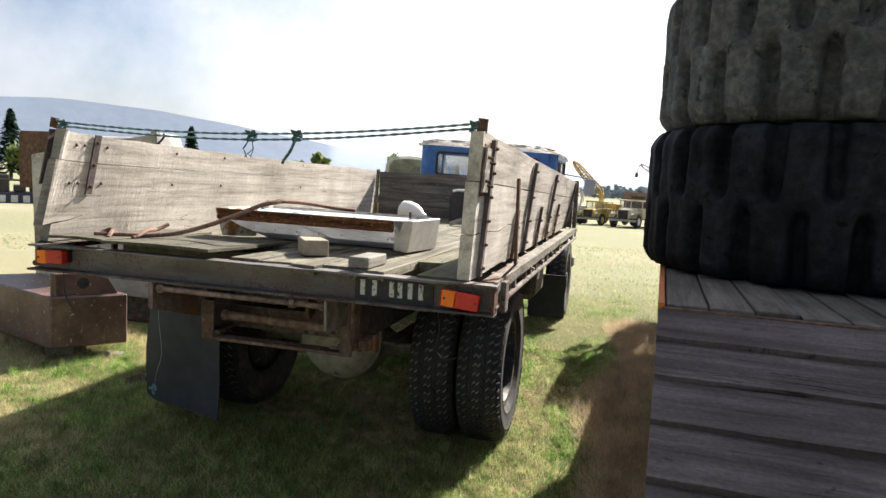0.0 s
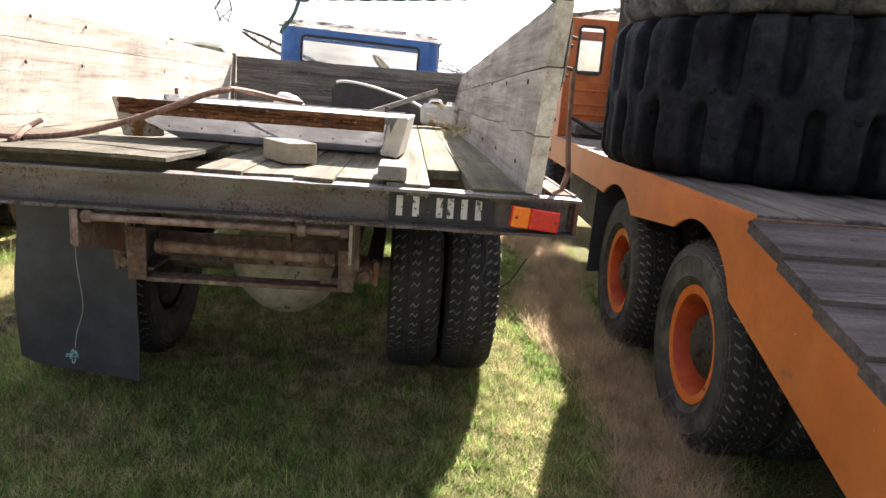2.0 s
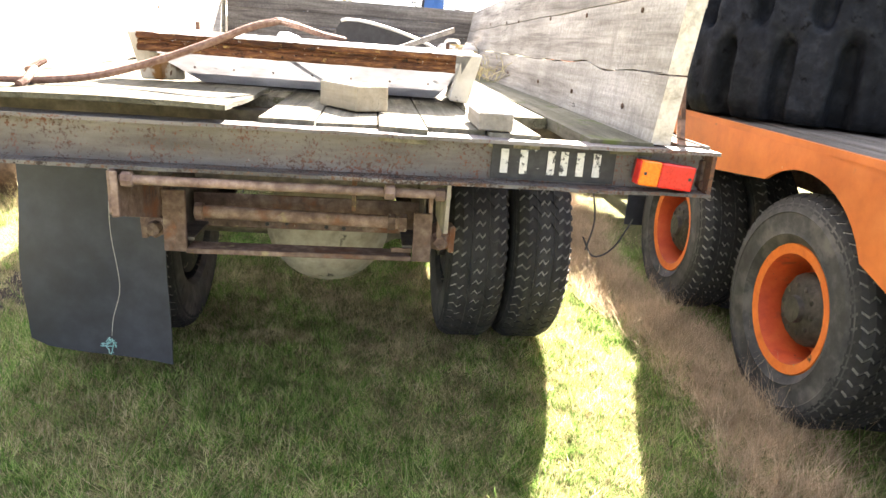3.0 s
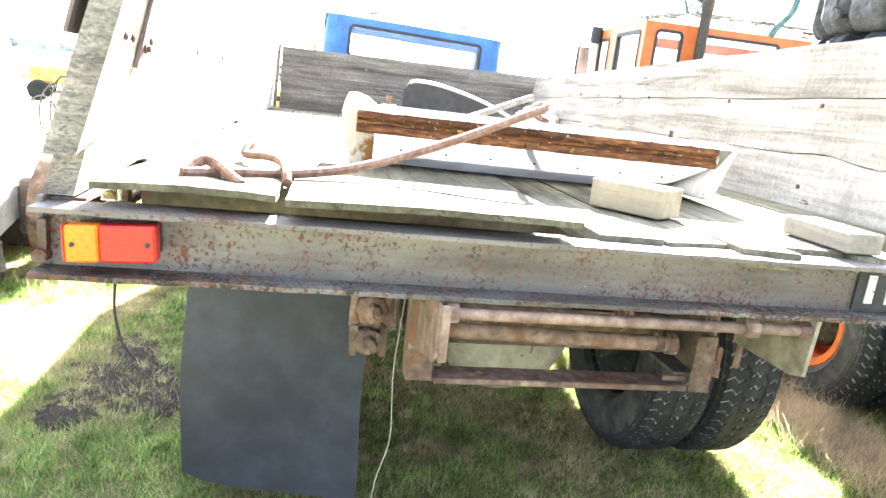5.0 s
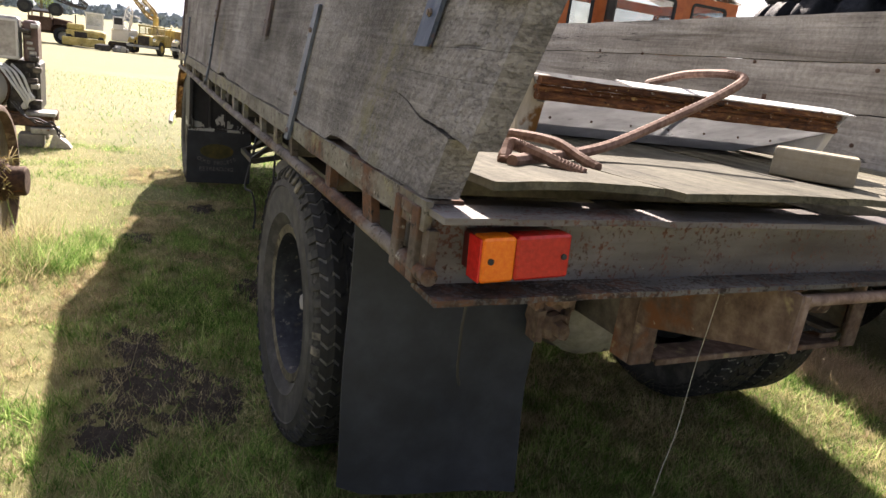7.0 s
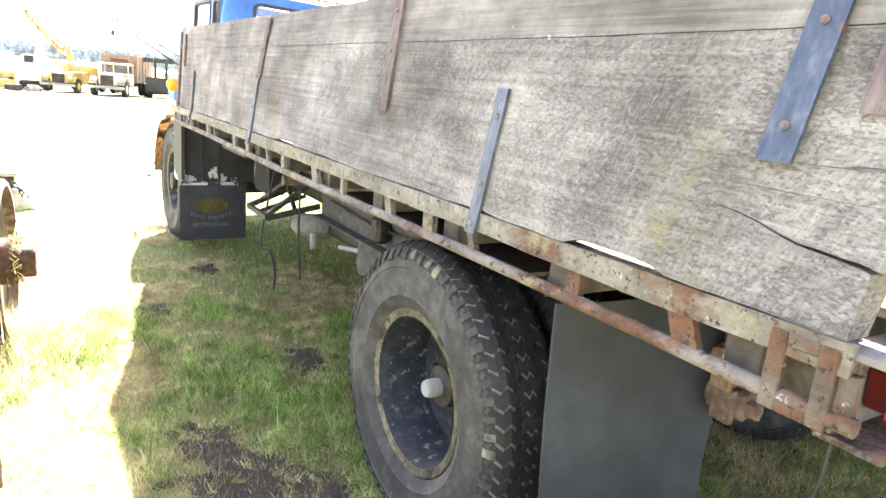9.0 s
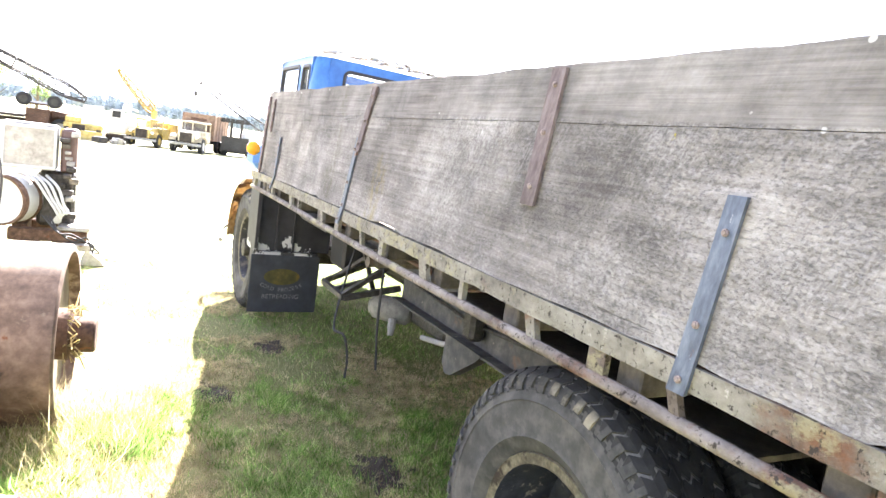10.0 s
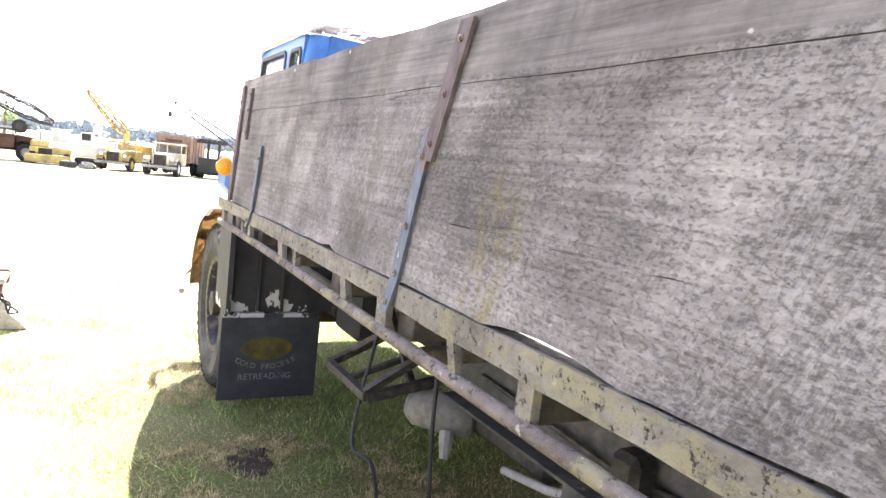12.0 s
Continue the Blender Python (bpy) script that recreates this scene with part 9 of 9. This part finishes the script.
# ---- soil, grass ----
SOIL = ((-1.5, 1.7, 0.32), (-1.31, 1.5, 0.2), (-1.57, 2.06, 0.2), (-1.66, 1.38, 0.2), (-0.95, 2.72, 0.19), (-1.52, 3.72, 0.17), (-1.05, 4.5, 0.15))
STRAW = ((-1.42, 4.0, 0.24, 0.34), (-1.78, 2.85, 0.2, 0.55), (-0.5, 3.95, 0.24, 0.5), (-0.76, 3.3, 0.16, 0.4), (-1.1, 4.62, 0.4, 0.17), (-1.2, 5.65, 0.5, 0.45), (-0.22, 1.08, 0.26, 0.1), (0.3, 1.0, 0.22, 0.07))
random.seed(111)
for x, y, r in SOIL:
    bm = bmesh.new()
    rings_s = []
    NQ, NK = 18, 72
    for q in range(NQ):
        row = []
        for k in range(NK):
            a = 2 * math.pi * k / NK
            t = q / (NQ - 1)
            rr_ = 1.15 * r * t * (0.9 + 0.35 * noise.noise(Vector((math.cos(a) * 1.3, math.sin(a) * 1.3, x * 9))))
            px_, py_ = rr_ * math.cos(a), rr_ * 1.25 * math.sin(a)
            z = 0.011 - 0.024 * t ** 2 + 0.016 * noise.noise(Vector((px_ * 14, py_ * 14, x))) + 0.009 * noise.noise(Vector((px_ * 45, py_ * 45, x)))
            row.append(bm.verts.new((px_, py_, z - (0.02 if q == NQ - 1 else 0))))
        rings_s.append(row)
    for p, q in zip(rings_s[1:], rings_s[2:]):
        for k in range(NK):
            bm.faces.new((p[k], p[(k + 1) % NK], q[(k + 1) % NK], q[k]))
    bm.faces.new(rings_s[1])
    for v in rings_s[0]:
        bm.verts.remove(v)
    solo("soil_patch", bm, "dirt", "patch of bare dark soil in the grass", "soil", kind="structure", smooth=True, m=pose(x, y, 0))


def blades(name, material, count, box4, keep, height, width, label, seed, clumped=0.5, tuft=None):
    """One object of single grass blades over a rectangle; keep(x, y) thins them, tuft gathers them in bunches."""
    rng = np.random.default_rng(seed)
    x = rng.uniform(box4[0], box4[1], count)
    y = rng.uniform(box4[2], box4[3], count)
    if tuft:
        nt = count // tuft
        pick = rng.integers(0, nt, count)
        x, y = x[pick] + rng.normal(0, 0.012, count), y[pick] + rng.normal(0, 0.012, count)
    k = rng.random(count) < keep(x, y)
    x, y = x[k], y[k]
    n = len(x)
    clump = 1 - clumped + clumped * (1 + np.sin(x * 23.0 + 3 * np.sin(y * 17.0)) * np.sin(y * 21.0 + 2 * np.sin(x * 13.0)))
    h = height * rng.gamma(5.0, 0.2, n) * clump
    a = rng.uniform(0, 6.2832, n)
    la = rng.uniform(0, 6.2832, n)
    lean = h * rng.uniform(0.1, 1.3, n)
    w = width * rng.uniform(0.5, 1.4, n)
    z = -0.016 * np.clip(np.hypot(x, y) - 8.0, 0, 38) - 0.003
    co = np.empty((n, 3, 3))
    co[:, 0] = np.stack([x - np.cos(a) * w, y - np.sin(a) * w, z], 1)
    co[:, 1] = np.stack([x + np.cos(a) * w, y + np.sin(a) * w, z], 1)
    co[:, 2] = np.stack([x + np.cos(la) * lean, y + np.sin(la) * lean, z + h], 1)
    me = bpy.data.meshes.new(name)
    me.vertices.add(n * 3)
    me.vertices.foreach_set("co", co.ravel())
    me.loops.add(n * 3)
    me.loops.foreach_set("vertex_index", np.arange(n * 3, dtype=np.int32))
    me.polygons.add(n)
    me.polygons.foreach_set("loop_start", np.arange(0, n * 3, 3, dtype=np.int32))
    me.update()
    me.validate()
    me.materials.append(M[material])
    return tagged(new(name, me), label, "grass", kind="stuff")


def field(x, y):
    """Smooth patchiness of the sward, 0 dry to 1 green; dry along the worn track, and dried at x 1.2 for a sunlit look.
    """
    f = 0.5 + 0.45 * np.sin(1.7 * x + 1.3 * np.sin(1.1 * y)) * np.cos(1.9 * y + np.sin(2.3 * x)) + 0.4 * np.sin(5.1 * x + 2 * np.sin(3.7 * y)) * np.sin(4.3 * y + np.sin(6 * x)) + 0.2 * np.sin(13 * x + 3 * np.sin(5 * y)) * np.sin(11 * y + 2 * np.sin(7 * x))
    near = np.clip((1.6 - y) / 0.8, 0, 1) * np.clip((x + 1.5) / 0.4, 0, 1)
    f = (f - 0.5) * (2.2 - 1.5 * near) + 0.68 + 0.04 * near - 0.9 * np.clip((-1.5 - x) / 0.45, 0, 1) * np.clip((6.5 - y) / 3, 0.35, 1)
    # straw round x 1.2 stands in for the brightness of the sunlit strip
    f = np.clip(f, 0, 1) * (1 - 0.7 * np.exp(-((x - 1.2) / 0.24) ** 2))
    ragged = 0.3 * np.sin(17 * x + 3 * np.sin(11 * y)) * np.sin(15 * y + 2 * np.sin(13 * x))
    for cx, cy, rx, ry in STRAW:
        f = f * np.clip((np.hypot((x - cx) / rx, (y - cy) / ry) + ragged - 0.55) / 0.6, 0.0, 1)
    return f


def bare(x, y):
    k = np.ones_like(x)
    for cx, cy, r in SOIL:
        k *= np.clip(np.hypot(x - cx, (y - cy) / 1.25) / r - 0.35, 0.08, 1.0)
    return k


def strip(x, y):
    """The unmown strip beside the orange truck's wheels."""
    c = 1.74 + 0.05 * y + 0.1 * np.sin(2.1 * y)
    return np.clip(1.6 - np.abs(x - c) / 0.2, 0, 1)


def rim(x, y):
    """Straw lies thickest round the edges of the bare soil."""
    k = np.zeros_like(x)
    for cx, cy, r in SOIL:
        k = np.maximum(k, np.exp(-((np.hypot(x - cx, (y - cy) / 1.25) / r - 0.85) / 0.3) ** 2))
    return np.clip(k, 0.03, 1)


def mat_of(x, y):
    """Where the sward has died back to a mat of straw."""
    k = np.zeros_like(x)
    ragged = 0.3 * np.sin(17 * x + 3 * np.sin(11 * y)) * np.sin(15 * y + 2 * np.sin(13 * x))
    for cx, cy, rx, ry in STRAW:
        k = np.maximum(k, np.clip((1.05 - np.hypot((x - cx) / rx, (y - cy) / ry) - ragged) / 0.4, 0, 1))
    return k


NEAR, CLOSE = (-4.6, 2.4, -2.6, 7.2), (-2.7, 2.2, -0.7, 3.8)
GREEN = lambda x, y: (0.04 + 0.96 * field(x, y)) * bare(x, y) * (1 - 0.9 * strip(x, y))
DRY = lambda x, y: (1.0 - 0.84 * field(x, y)) * (0.35 + 0.65 * bare(x, y)) * (1 - 0.8 * strip(x, y))
blades("grass", "grass_green", 265000, NEAR, GREEN, 0.032, 0.0022, "short green grass of the paddock", 1)
blades("grass", "grass_green", 330000, CLOSE, GREEN, 0.038, 0.0018, "tufts of green grass round the trucks", 11, 0.6, 26)
blades("grass", "grass_dry", 157000, NEAR, DRY, 0.022, 0.0017, "short dry straw coloured grass", 2)
blades("grass", "grass_dry", 150000, CLOSE, DRY, 0.026, 0.0013, "straw lying in the sward", 13, 0.6, 14)
blades("grass", "grass_brown", 90000, CLOSE, DRY, 0.026, 0.0014, "dead brown grass in the sward", 12, 0.6, 16)
blades("grass", "grass_dry", 60000, (-1.9, 1.4, -0.6, 2.2), lambda x, y: 0.75 * bare(x, y), 0.042, 0.0012, "single bleached stalks standing in the sward", 14, 0.5, 5)
blades("grass", "grass_brown", 16000, (1.15, 2.4, -1.0, 5.5), lambda x, y: strip(x, y), 0.09, 0.0015, "long dry grass beside the truck wheels", 3, 0.5, 30)
blades("grass", "grass_long", 150000, (1.15, 2.4, -1.0, 5.5), lambda x, y: strip(x, y), 0.08, 0.0013, "bleached long grass beside the truck wheels", 23, 0.5, 20)
blades("straw", "grass_dry", 300000, (-2.1, 1.0, -0.8, 6.2), lambda x, y: mat_of(x, y), 0.016, 0.0022, "flattened straw in patches of dead grass", 25, 0.4, 10)
blades("straw", "grass_brown", 160000, (-2.1, 1.0, -0.8, 6.2), lambda x, y: mat_of(x, y), 0.02, 0.0016, "dead brown grass in worn patches", 26, 0.4, 10)
blades("straw", "grass_dry", 70000, (-2.1, -0.7, 1.0, 4.8), lambda x, y: rim(x, y), 0.022, 0.0014, "loose straw round the bare soil", 24, 0.4, 8)
blades("grass", "grass_dry", 9000, (-2.7, -1.9, 2.7, 4.2), lambda x, y: np.clip(1.3 - np.hypot(x + 2.25, (y - 3.35) / 1.6) / 0.3, 0, 1), 0.1, 0.0018, "long dry tuft round the iron drum", 4)
blades("grass", "grass_green", 7000, (-2.3, -1.7, 2.9, 3.7), lambda x, y: np.clip(1.2 - np.hypot(x + 1.98, y - 3.25) / 0.22, 0, 1), 0.11, 0.002, "bright green tuft by the iron drum", 5)
blades("grass", "grass_dry", 9000, (-4.2, -2.3, 1.3, 2.6), lambda x, y: np.clip(1.4 - np.hypot((x + 3.2) / 2.2, y - 1.95) / 0.4, 0, 1), 0.12, 0.002, "long dry grass round the steel box", 6)
blades("grass", "grass_green", 26000, (-12, 3, 7.0, 19), lambda x, y: 0.2 + 0.5 * field(x * 0.6 + 3, y * 0.6), 0.04, 0.005, "green grass across the paddock", 7)
blades("grass", "grass_dry", 26000, (-12, 3, 7.0, 19), lambda x, y: 0.7 - 0.5 * field(x * 0.6 + 3, y * 0.6), 0.035, 0.005, "pale dry grass across the paddock", 8)
